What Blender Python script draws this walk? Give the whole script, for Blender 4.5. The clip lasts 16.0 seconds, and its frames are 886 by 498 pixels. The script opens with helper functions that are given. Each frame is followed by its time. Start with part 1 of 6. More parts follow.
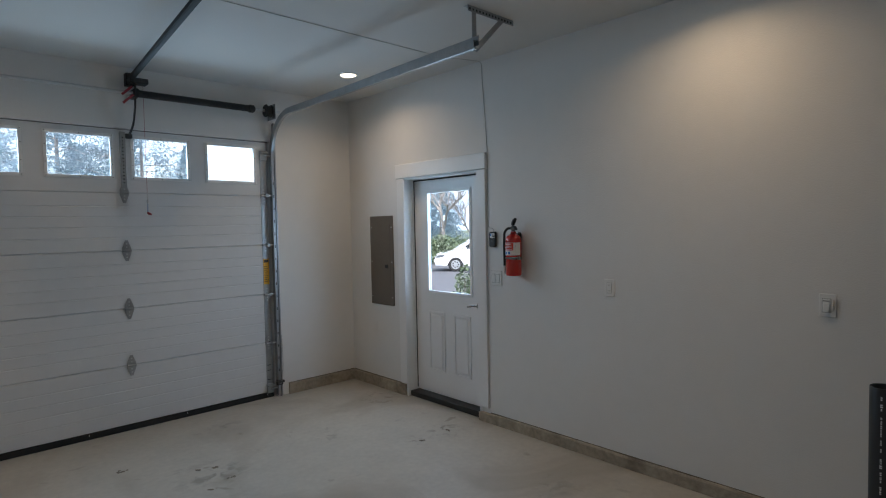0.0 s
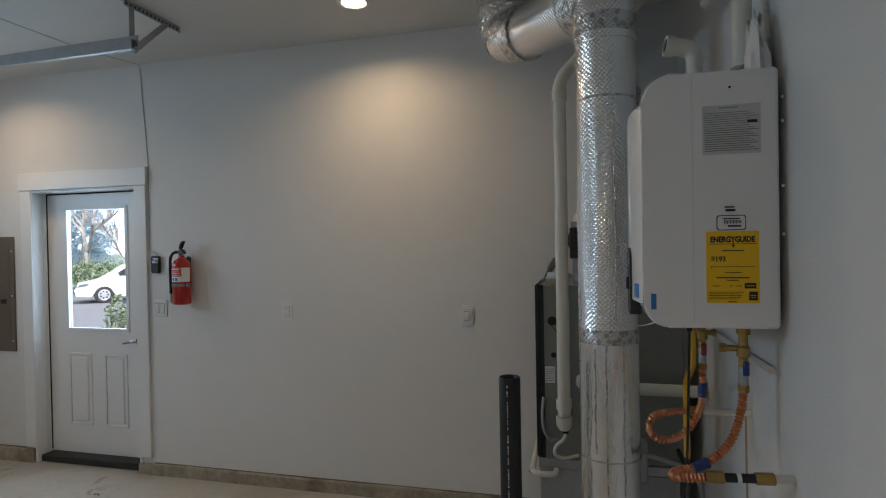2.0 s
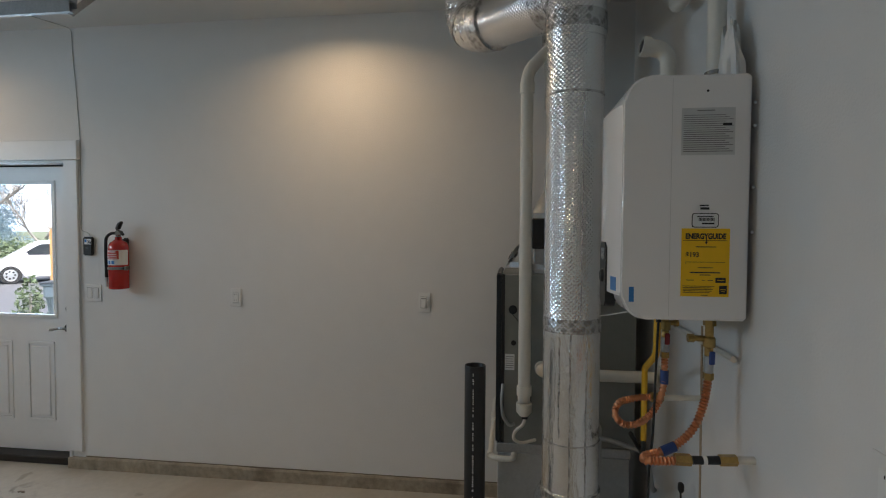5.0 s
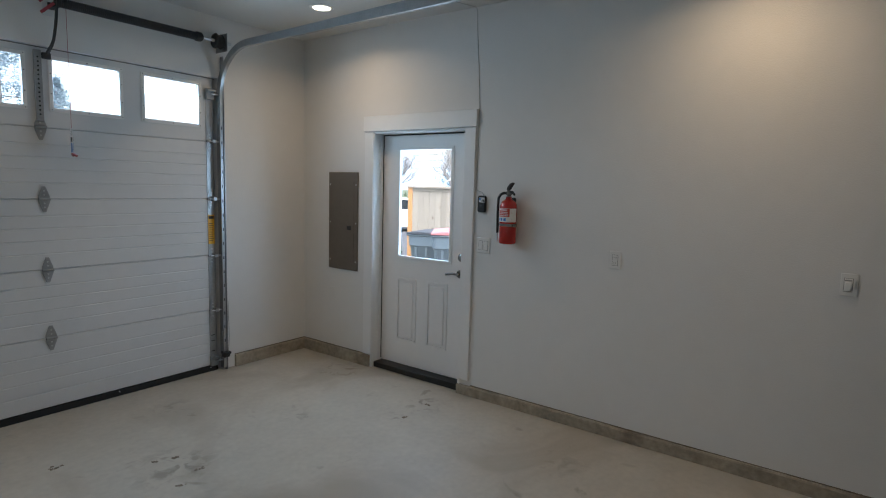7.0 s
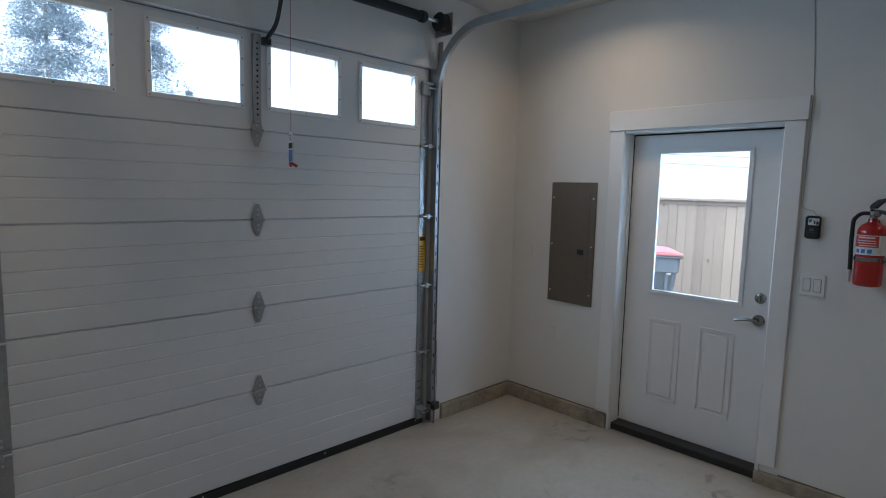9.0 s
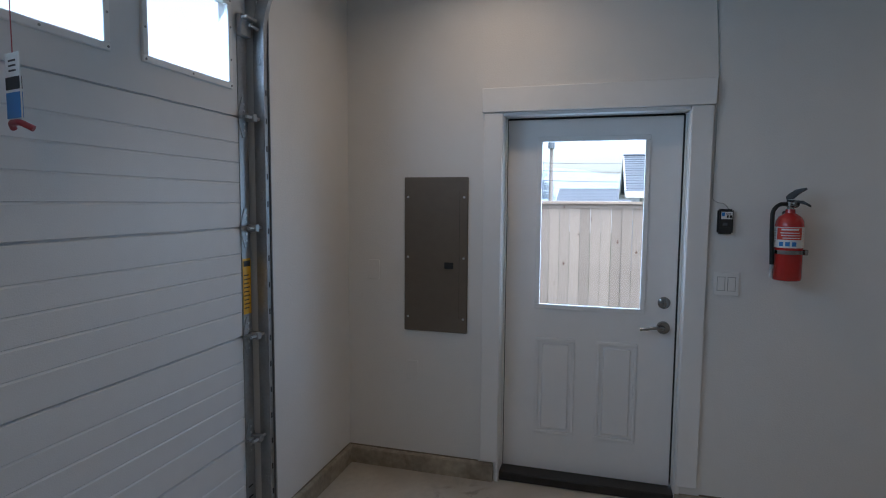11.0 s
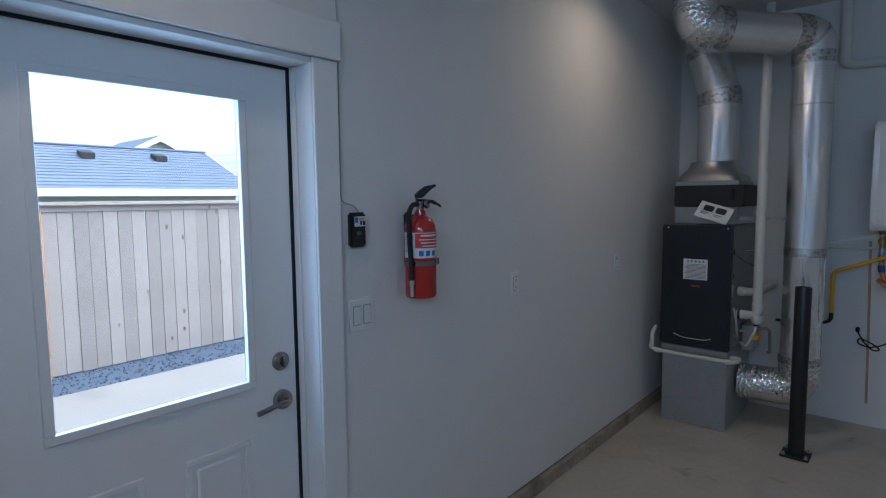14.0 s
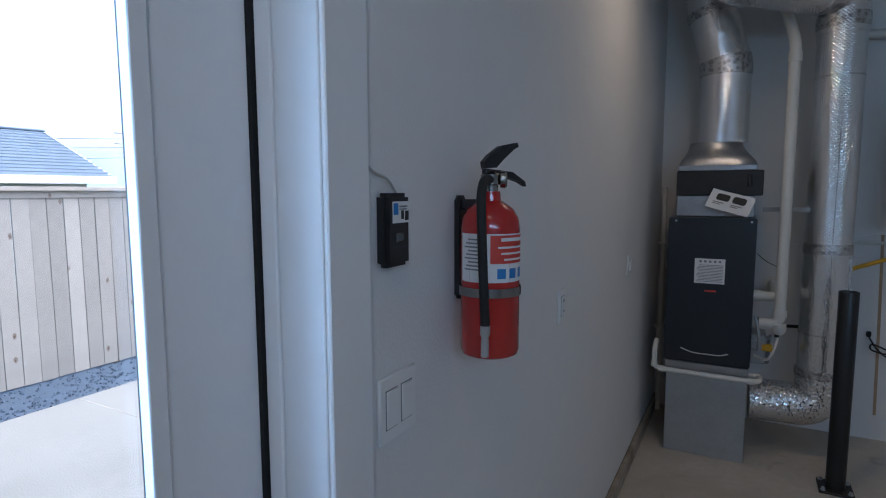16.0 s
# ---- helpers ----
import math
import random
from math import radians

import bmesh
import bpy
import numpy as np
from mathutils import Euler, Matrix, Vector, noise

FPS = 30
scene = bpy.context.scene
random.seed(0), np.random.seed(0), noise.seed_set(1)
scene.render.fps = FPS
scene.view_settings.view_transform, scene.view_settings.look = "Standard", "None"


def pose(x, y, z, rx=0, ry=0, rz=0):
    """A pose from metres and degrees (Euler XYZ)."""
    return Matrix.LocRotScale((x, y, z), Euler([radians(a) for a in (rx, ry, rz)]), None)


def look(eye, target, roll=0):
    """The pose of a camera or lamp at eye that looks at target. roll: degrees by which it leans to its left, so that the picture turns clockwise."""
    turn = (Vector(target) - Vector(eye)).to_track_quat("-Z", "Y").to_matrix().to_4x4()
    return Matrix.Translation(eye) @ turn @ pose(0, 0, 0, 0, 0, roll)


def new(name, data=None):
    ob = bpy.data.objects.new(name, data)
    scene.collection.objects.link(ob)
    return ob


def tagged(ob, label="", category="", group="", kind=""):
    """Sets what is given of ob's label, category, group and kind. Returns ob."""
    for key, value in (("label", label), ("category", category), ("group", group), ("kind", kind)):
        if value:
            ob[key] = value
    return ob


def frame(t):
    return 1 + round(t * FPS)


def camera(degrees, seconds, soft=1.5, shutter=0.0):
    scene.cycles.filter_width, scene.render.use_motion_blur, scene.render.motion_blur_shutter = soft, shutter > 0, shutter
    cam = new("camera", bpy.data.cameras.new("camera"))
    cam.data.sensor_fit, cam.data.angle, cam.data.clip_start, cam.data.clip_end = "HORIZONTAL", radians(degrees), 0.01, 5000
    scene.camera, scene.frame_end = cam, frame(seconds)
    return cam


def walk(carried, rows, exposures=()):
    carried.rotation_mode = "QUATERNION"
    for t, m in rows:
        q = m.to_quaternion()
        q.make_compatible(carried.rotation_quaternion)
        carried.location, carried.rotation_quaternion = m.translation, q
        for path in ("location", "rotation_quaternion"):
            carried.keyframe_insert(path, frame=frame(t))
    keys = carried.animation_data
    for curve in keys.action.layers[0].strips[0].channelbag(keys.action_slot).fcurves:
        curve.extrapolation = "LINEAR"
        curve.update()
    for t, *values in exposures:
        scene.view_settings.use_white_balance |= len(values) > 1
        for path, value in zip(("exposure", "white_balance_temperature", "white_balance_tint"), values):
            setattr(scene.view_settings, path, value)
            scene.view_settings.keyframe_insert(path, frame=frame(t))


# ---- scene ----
cam = camera(77, 16.0, soft=1.1)
PATH = [
    (0, (-0.057, -0.034, 1.631), (1.303, 1.429, 1.547), -1.14),
    (0.5, (-0.046, -0.031, 1.634), (1.508, 1.224, 1.542), -1.28),
    (1, (-0.035, -0.003, 1.637), (1.689, 1.006, 1.536), -1.50),
    (1.5, (-0.055, 0.007, 1.633), (1.801, 0.748, 1.556), -1.23),
    (2, (-0.060, -0.008, 1.633), (1.878, 0.489, 1.610), -1.03),
    (2.5, (-0.080, 0.013, 1.657), (1.897, 0.315, 1.657), -0.94),
    (3, (-0.038, 0.021, 1.628), (1.956, 0.172, 1.664), -0.70),
    (5.5, (-0.120, 0.228, 1.660), (1.838, 0.600, 1.493), 0.44),
    (6, (-0.184, 0.348, 1.666), (1.707, 0.966, 1.466), 0.68),
    (6.5, (-0.237, 0.490, 1.647), (1.532, 1.400, 1.440), 1.09),
    (7, (-0.267, 0.713, 1.639), (1.334, 1.889, 1.414), 1.60),
    (7.5, (-0.327, 1.035, 1.689), (1.085, 2.429, 1.434), 1.98),
    (8, (-0.251, 1.277, 1.668), (1.025, 2.799, 1.429), 1.66),
    (8.2, (-0.287, 1.481, 1.670), (1.005, 2.990, 1.437), 1.68),
    (10.5, (0.089, 3.229, 1.621), (1.850, 4.158, 1.435), 0.65),
    (11, (0.243, 3.562, 1.596), (2.160, 4.106, 1.429), 0.44),
    (11.5, (0.499, 3.874, 1.622), (2.489, 3.949, 1.435), 0.22),
    (12, (0.786, 4.019, 1.623), (2.758, 3.734, 1.447), -0.03),
    (12.5, (1.062, 4.133, 1.599), (2.964, 3.532, 1.451), -0.42),
    (13, (1.351, 4.196, 1.599), (3.104, 3.247, 1.440), -0.58),
    (13.5, (1.569, 4.224, 1.604), (3.120, 2.972, 1.442), -0.80),
    (14, (1.752, 4.281, 1.620), (3.052, 2.772, 1.440), -0.57),
    (14.5, (1.894, 4.254, 1.597), (3.001, 2.599, 1.417), -0.63),
    (15, (2.096, 4.125, 1.593), (3.124, 2.420, 1.409), -0.53),
    (15.5, (2.404, 3.974, 1.587), (3.394, 2.249, 1.386), -0.19),
    (16, (2.764, 3.759, 1.577), (3.712, 2.010, 1.370), -0.16),
]
EXPOSURES = [(0, 2.08, 6200, 9), (1.5, 2.30, 6350, 9), (3, 2.35, 6650, 9), (5.5, 2.43, 6700, 9), (7, 2.26, 6300, 8), (8.2, 2.10, 6000, 8),
             (10.5, 1.74, 5950, 13), (12.5, 1.90, 5600, 10), (14, 1.88, 5280, 10), (16, 1.91, 5380, 12)]
walk(cam, [(t, look(eye, target, roll)) for t, eye, target, roll in PATH], EXPOSURES)

# ---- light ----
world = bpy.data.worlds.new("sky")
scene.world = world
world.use_nodes = True
wt = world.node_tree
sky = wt.nodes.new("ShaderNodeTexSky")
sky.sky_type = "NISHITA"
sky.sun_disc = False
sky.sun_elevation, sky.sun_rotation = radians(62), radians(225)
sky.air_density, sky.dust_density, sky.ozone_density = 1.0, 4.0, 2.0
# thin cloud takes most of the colour out of the sky
cloud = wt.nodes.new("ShaderNodeHueSaturation")
cloud.inputs["Saturation"].default_value, cloud.inputs["Value"].default_value = 0.68, 1.04
wt.links.new(sky.outputs["Color"], cloud.inputs["Color"])
wt.links.new(cloud.outputs["Color"], wt.nodes["Background"].inputs["Color"])
wt.nodes["Background"].inputs["Strength"].default_value = 0.15


def lamp(name, kind, m, energy, color):
    data = bpy.data.lights.new(name, kind)
    data.energy, data.color = energy, color
    ob = new(name, data)
    ob.matrix_world = m
    return data


sun = lamp("sun", "SUN", look((0, 0, 20), (3, 3, 12)), 0.7, (1.0, 0.98, 0.96))
sun.angle = radians(50)
CANS = [(2.695, 4.09), (2.785, 1.20), (-0.20, 4.09), (-0.20, 1.20)]
CEIL = 2.955
for cx, cy in CANS:
    can = lamp("can_lamp", "AREA", pose(cx, cy, CEIL - 0.012), 1.02, (1.0, 0.70, 0.43))
    can.shape, can.size, can.spread = "DISK", 0.13, radians(150)
# daylight of the overcast sky at the glazed openings
day = lamp("door_daylight", "AREA", look((3.56, 3.615, 1.48), (2.5, 3.615, 1.25)), 2.55, (0.46, 0.73, 1.0))
day.shape, day.size, day.size_y = "RECTANGLE", 0.56, 0.92
for wx in (0.256, 0.855, 1.448, 2.038):
    day = lamp("window_daylight", "AREA", look((wx, 5.17, 2.235), (wx, 3.9, 1.30)), 1.55, (0.50, 0.755, 1.0))
    day.shape, day.size, day.size_y = "RECTANGLE", 0.42, 0.30

# ---- materials ----
def material(name, color, rough=0.5, metal=0.0, vary=0.06, scale=6.0, bump=0.0, bump_scale=60.0, object_vary=0.0, coat=0.0, second=None, second_scale=1.5, second_at=0.62, distort=0.0):
    m = bpy.data.materials.new(name)
    m.use_nodes = True
    nt = m.node_tree
    n, l = nt.nodes, nt.links
    b = n["Principled BSDF"]
    b.inputs["Roughness"].default_value, b.inputs["Metallic"].default_value = rough, metal
    b.inputs["Coat Weight"].default_value = coat
    tc = n.new("ShaderNodeTexCoord")
    fine = n.new("ShaderNodeTexNoise")
    fine.inputs["Scale"].default_value, fine.inputs["Detail"].default_value = scale * 6, 6
    l.new(tc.outputs["Object"], fine.inputs["Vector"])
    broad = n.new("ShaderNodeTexNoise")
    broad.inputs["Scale"].default_value, broad.inputs["Detail"].default_value = scale, 3
    l.new(tc.outputs["Object"], broad.inputs["Vector"])
    total = n.new("ShaderNodeMath")
    total.operation = "ADD"
    l.new(fine.outputs["Fac"], total.inputs[0])
    l.new(broad.outputs["Fac"], total.inputs[1])
    last = total
    if object_vary:
        oi = n.new("ShaderNodeObjectInfo")
        mul = n.new("ShaderNodeMath")
        mul.operation = "MULTIPLY_ADD"
        mul.inputs[1].default_value = object_vary
        l.new(oi.outputs["Random"], mul.inputs[0])
        l.new(total.outputs[0], mul.inputs[2])
        last = mul
    mr = n.new("ShaderNodeMapRange")
    mr.inputs["From Min"].default_value, mr.inputs["From Max"].default_value = 0.6, 1.4 + object_vary
    mr.inputs["To Min"].default_value, mr.inputs["To Max"].default_value = 1 - vary, 1 + vary
    l.new(last.outputs[0], mr.inputs["Value"])
    mix = n.new("ShaderNodeMix")
    mix.data_type, mix.blend_type = "RGBA", "MULTIPLY"
    mix.inputs["Factor"].default_value = 1.0
    mix.inputs[6].default_value = (*color, 1)
    l.new(mr.outputs[0], mix.inputs[7])
    out = mix.outputs[2]
    if second:
        sp = n.new("ShaderNodeTexNoise")
        sp.inputs["Scale"].default_value, sp.inputs["Detail"].default_value, sp.inputs["Distortion"].default_value = second_scale, 5, distort
        l.new(tc.outputs["Object"], sp.inputs["Vector"])
        ramp = n.new("ShaderNodeMapRange")
        ramp.inputs["From Min"].default_value, ramp.inputs["From Max"].default_value = second_at, second_at + 0.12
        l.new(sp.outputs["Fac"], ramp.inputs["Value"])
        mx = n.new("ShaderNodeMix")
        mx.data_type = "RGBA"
        l.new(ramp.outputs[0], mx.inputs["Factor"])
        l.new(out, mx.inputs[6])
        mx.inputs[7].default_value = (*second, 1)
        out = mx.outputs[2]
    l.new(out, b.inputs["Base Color"])
    if bump:
        bt = n.new("ShaderNodeTexNoise")
        bt.inputs["Scale"].default_value, bt.inputs["Detail"].default_value = bump_scale, 4
        l.new(tc.outputs["Object"], bt.inputs["Vector"])
        bp = n.new("ShaderNodeBump")
        bp.inputs["Strength"].default_value, bp.inputs["Distance"].default_value = bump, 0.01
        l.new(bt.outputs["Fac"], bp.inputs["Height"])
        l.new(bp.outputs["Normal"], b.inputs["Normal"])
        rr = n.new("ShaderNodeMapRange")
        rr.inputs["To Min"].default_value, rr.inputs["To Max"].default_value = max(0.02, rough - 0.08), min(1, rough + 0.08)
        l.new(broad.outputs["Fac"], rr.inputs["Value"])
        l.new(rr.outputs[0], b.inputs["Roughness"])
    return m


M = {}
M["wall"] = material("wall_paint", (0.74, 0.735, 0.72), 0.62, vary=0.02, scale=1.6, bump=0.16, bump_scale=130)
M["ceiling"] = material("ceiling_paint", (0.66, 0.66, 0.645), 0.8, vary=0.015, scale=1.0, bump=0.12, bump_scale=110)
M["trim"] = material("trim_paint", (0.80, 0.80, 0.795), 0.38, vary=0.02, scale=3, bump=0.04, bump_scale=50)
M["door"] = material("door_paint", (0.80, 0.80, 0.80), 0.36, vary=0.02, scale=3, bump=0.05, bump_scale=80)
M["gdoor"] = material("garage_door_steel", (0.68, 0.69, 0.70), 0.42, vary=0.03, scale=2, bump=0.10, bump_scale=220)
M["curb"] = material("curb_concrete", (0.34, 0.295, 0.23), 0.85, vary=0.34, scale=5, bump=0.5, bump_scale=40, second=(0.16, 0.125, 0.09), second_scale=3.0, second_at=0.58)
M["galv"] = material("galvanized_steel", (0.40, 0.41, 0.42), 0.36, 0.85, vary=0.14, scale=14, bump=0.05, bump_scale=90)
M["galv_dull"] = material("dull_galvanized_sheet", (0.42, 0.44, 0.45), 0.46, 0.6, vary=0.10, scale=10, bump=0.04, bump_scale=30)
M["zinc"] = material("zinc_plate", (0.62, 0.63, 0.64), 0.30, 0.9, vary=0.10, scale=30)
M["cabinet"] = material("furnace_side_sheet", (0.24, 0.25, 0.23), 0.42, 0.35, vary=0.06, scale=5)
M["furnace"] = material("furnace_front_enamel", (0.012, 0.016, 0.022), 0.42, vary=0.1, scale=8, bump=0.05, bump_scale=300)
M["black"] = material("black_plastic", (0.015, 0.015, 0.016), 0.45, vary=0.15, scale=20, bump=0.05, bump_scale=200)
M["dark"] = material("dark_bronze_metal", (0.03, 0.028, 0.026), 0.5, 0.3, vary=0.2, scale=15)
M["rubber"] = material("black_rubber", (0.012, 0.012, 0.012), 0.7, vary=0.2, scale=12)
M["abs"] = material("black_pipe", (0.014, 0.014, 0.014), 0.36, vary=0.2, scale=9, bump=0.04, bump_scale=120)
M["pvc"] = material("white_pvc", (0.70, 0.68, 0.62), 0.32, vary=0.04, scale=4)
M["enamel"] = material("white_enamel", (0.80, 0.80, 0.80), 0.16, vary=0.01, scale=3, coat=0.4)
M["plate"] = material("white_plastic_plate", (0.77, 0.77, 0.755), 0.30, vary=0.01, scale=8)
M["panel"] = material("panel_taupe_enamel", (0.140, 0.115, 0.088), 0.42, vary=0.08, scale=4, bump=0.06, bump_scale=160)
M["red"] = material("red_enamel", (0.42, 0.018, 0.014), 0.22, vary=0.05, scale=6, coat=0.5)
M["redtag"] = material("red_plastic", (0.30, 0.03, 0.04), 0.4, vary=0.1, scale=30)
M["steel"] = material("brushed_nickel", (0.30, 0.29, 0.28), 0.25, 1.0, vary=0.06, scale=40)
M["copper"] = material("copper", (0.62, 0.27, 0.14), 0.30, 0.9, vary=0.16, scale=25)
M["brass"] = material("brass", (0.42, 0.28, 0.10), 0.36, 0.9, vary=0.18, scale=25)
M["yellow"] = material("yellow_coating", (0.72, 0.40, 0.02), 0.42, vary=0.06, scale=8)
M["label_yellow"] = material("yellow_label_paper", (0.88, 0.53, 0.005), 0.5, vary=0.03, scale=10)
M["paper"] = material("white_label_paper", (0.74, 0.75, 0.75), 0.55, vary=0.03, scale=12)
M["spec"] = material("silver_label", (0.58, 0.59, 0.59), 0.4, 0.1, vary=0.04, scale=12)
M["ink"] = material("black_ink", (0.02, 0.02, 0.02), 0.6, vary=0.1)
M["grey_ink"] = material("grey_ink", (0.22, 0.22, 0.22), 0.6, vary=0.1)
M["blue"] = material("blue_print", (0.03, 0.19, 0.50), 0.4, vary=0.06)
M["navy"] = material("blue_plastic", (0.02, 0.05, 0.20), 0.35, vary=0.06)
M["red_ink"] = material("red_print", (0.55, 0.05, 0.03), 0.5, vary=0.06)
M["white_ink"] = material("white_print", (0.75, 0.75, 0.75), 0.5, vary=0.03)
M["screen"] = material("grey_display", (0.10, 0.11, 0.12), 0.2, vary=0.05)
M["cable"] = material("grey_cable", (0.42, 0.42, 0.40), 0.5, vary=0.05)
M["slab"] = material("outdoor_concrete", (0.235, 0.22, 0.185), 0.85, vary=0.08, scale=2, bump=0.3, bump_scale=90, second=(0.20, 0.187, 0.155), second_scale=0.9, second_at=0.55)
M["gravel"] = material("gravel_stone", (0.055, 0.075, 0.100), 0.95, vary=0.18, scale=9)
M["earth"] = material("grass_and_earth", (0.085, 0.10, 0.05), 0.95, vary=0.4, scale=0.6, bump=0.6, bump_scale=20)
M["asphalt"] = material("asphalt", (0.075, 0.075, 0.08), 0.85, vary=0.2, scale=1.5, bump=0.3, bump_scale=60)
M["cap"] = material("fence_cap_wood", (0.36, 0.31, 0.25), 0.8, vary=0.14, scale=6)
M["post_wood"] = material("fresh_cedar", (0.46, 0.24, 0.10), 0.75, vary=0.14, scale=6)
M["tan"] = material("tan_strip", (0.42, 0.31, 0.20), 0.7, vary=0.15, scale=14)
M["siding"] = material("house_siding", (0.50, 0.52, 0.52), 0.7, vary=0.05, scale=2)
M["fascia"] = material("white_fascia", (0.78, 0.78, 0.76), 0.5, vary=0.03, scale=2)
M["roof"] = material("grey_shingle", (0.125, 0.155, 0.185), 0.9, vary=0.22, scale=2.5, bump=0.5, bump_scale=30)
M["roof_light"] = material("pale_metal_roof", (0.70, 0.71, 0.72), 0.5, vary=0.03, scale=2)
M["bin"] = material("grey_bin_plastic", (0.115, 0.15, 0.18), 0.45, vary=0.06, scale=6)
M["bin_red"] = material("faded_red_lid", (0.50, 0.21, 0.22), 0.45, vary=0.06, scale=6)
M["bin_dark"] = material("dark_lid", (0.05, 0.06, 0.075), 0.45, vary=0.06, scale=6)
M["car"] = material("white_car_paint", (0.80, 0.80, 0.80), 0.2, vary=0.01, coat=0.6)
M["carglass"] = material("dark_car_glass", (0.03, 0.035, 0.04), 0.06, vary=0.02)
M["bark"] = material("bark", (0.26, 0.24, 0.22), 0.9, vary=0.25, scale=8, bump=0.6, bump_scale=30)
M["needle"] = material("conifer_needles", (0.105, 0.14, 0.15), 0.8, vary=0.25, scale=2)
def translucent(m, color, share):
    n, l = m.node_tree.nodes, m.node_tree.links
    tr = n.new("ShaderNodeBsdfTranslucent")
    tr.inputs["Color"].default_value = (*color, 1)
    mx = n.new("ShaderNodeMixShader")
    mx.inputs[0].default_value = share
    l.new(n["Principled BSDF"].outputs[0], mx.inputs[1])
    l.new(tr.outputs[0], mx.inputs[2])
    l.new(mx.outputs[0], n["Material Output"].inputs["Surface"])


translucent(M["needle"], (0.38, 0.49, 0.56), 0.66)
M["leaf"] = material("hedge_leaves", (0.09, 0.125, 0.06), 0.7, vary=0.4, scale=5)
# distance haze is mixed into the hill's pale blue base colour
M["hill"] = material("haze_tinted_hill", (0.30, 0.38, 0.47), 1.0, vary=0.10, scale=0.012)
M["pole"] = material("weathered_pole", (0.30, 0.28, 0.26), 0.9, vary=0.2, scale=5)
M["stain"] = material("dry_mud", (0.20, 0.165, 0.125), 0.95, vary=0.3, scale=20, bump=0.5, bump_scale=80)


def floor_material():
    m = material("concrete_floor", (0.48, 0.445, 0.385), 0.50, vary=0.11, scale=4.0, bump=0.10, bump_scale=120, second=(0.39, 0.35, 0.29), second_scale=1.1, second_at=0.52, distort=0.8)
    n, l = m.node_tree.nodes, m.node_tree.links
    b = n["Principled BSDF"]
    last = b.inputs["Base Color"].links[0].from_socket
    tc = n.new("ShaderNodeTexCoord")
    sp = n.new("ShaderNodeTexNoise")
    sp.inputs["Scale"].default_value, sp.inputs["Detail"].default_value, sp.inputs["Distortion"].default_value = 3.2, 8, 1.2
    l.new(tc.outputs["Object"], sp.inputs["Vector"])
    mr = n.new("ShaderNodeMapRange")
    mr.inputs["From Min"].default_value, mr.inputs["From Max"].default_value = 0.66, 0.74
    mr.inputs["To Max"].default_value = 0.55
    l.new(sp.outputs["Fac"], mr.inputs["Value"])
    mx = n.new("ShaderNodeMix")
    mx.data_type = "RGBA"
    mx.inputs[7].default_value = (0.20, 0.17, 0.13, 1)
    l.new(mr.outputs[0], mx.inputs["Factor"])
    l.new(last, mx.inputs[6])
    out = mx.outputs[2]
    for sx, sy, sr, amount in ((3.05, 4.24, 0.24, 0.75), (2.92, 3.20, 0.20, 0.75), (2.62, 3.18, 0.14, 0.6), (1.28, 3.72, 0.30, 0.6), (2.2, 3.75, 0.16, 0.4), (1.7, 4.55, 0.2, 0.35), (2.75, 2.0, 0.22, 0.35)):
        dist = n.new("ShaderNodeVectorMath")
        dist.operation = "DISTANCE"
        dist.inputs[1].default_value = (sx, sy, 0)
        l.new(tc.outputs["Object"], dist.inputs[0])
        fall = n.new("ShaderNodeMapRange")
        fall.inputs["From Min"].default_value, fall.inputs["From Max"].default_value = sr, sr * 0.25
        l.new(dist.outputs["Value"], fall.inputs["Value"])
        no = n.new("ShaderNodeTexNoise")
        no.inputs["Scale"].default_value, no.inputs["Detail"].default_value, no.inputs["Distortion"].default_value = 11, 6, 0.8
        l.new(tc.outputs["Object"], no.inputs["Vector"])
        cut = n.new("ShaderNodeMapRange")
        cut.inputs["From Min"].default_value, cut.inputs["From Max"].default_value, cut.inputs["To Max"].default_value = 0.50, 0.64, amount
        l.new(no.outputs["Fac"], cut.inputs["Value"])
        mul = n.new("ShaderNodeMath")
        mul.operation = "MULTIPLY"
        l.new(fall.outputs[0], mul.inputs[0])
        l.new(cut.outputs[0], mul.inputs[1])
        blend = n.new("ShaderNodeMix")
        blend.data_type = "RGBA"
        blend.inputs[7].default_value = (0.17, 0.145, 0.115, 1)
        l.new(mul.outputs[0], blend.inputs["Factor"])
        l.new(out, blend.inputs[6])
        out = blend.outputs[2]
    l.new(out, b.inputs["Base Color"])
    return m


M["floor"] = floor_material()


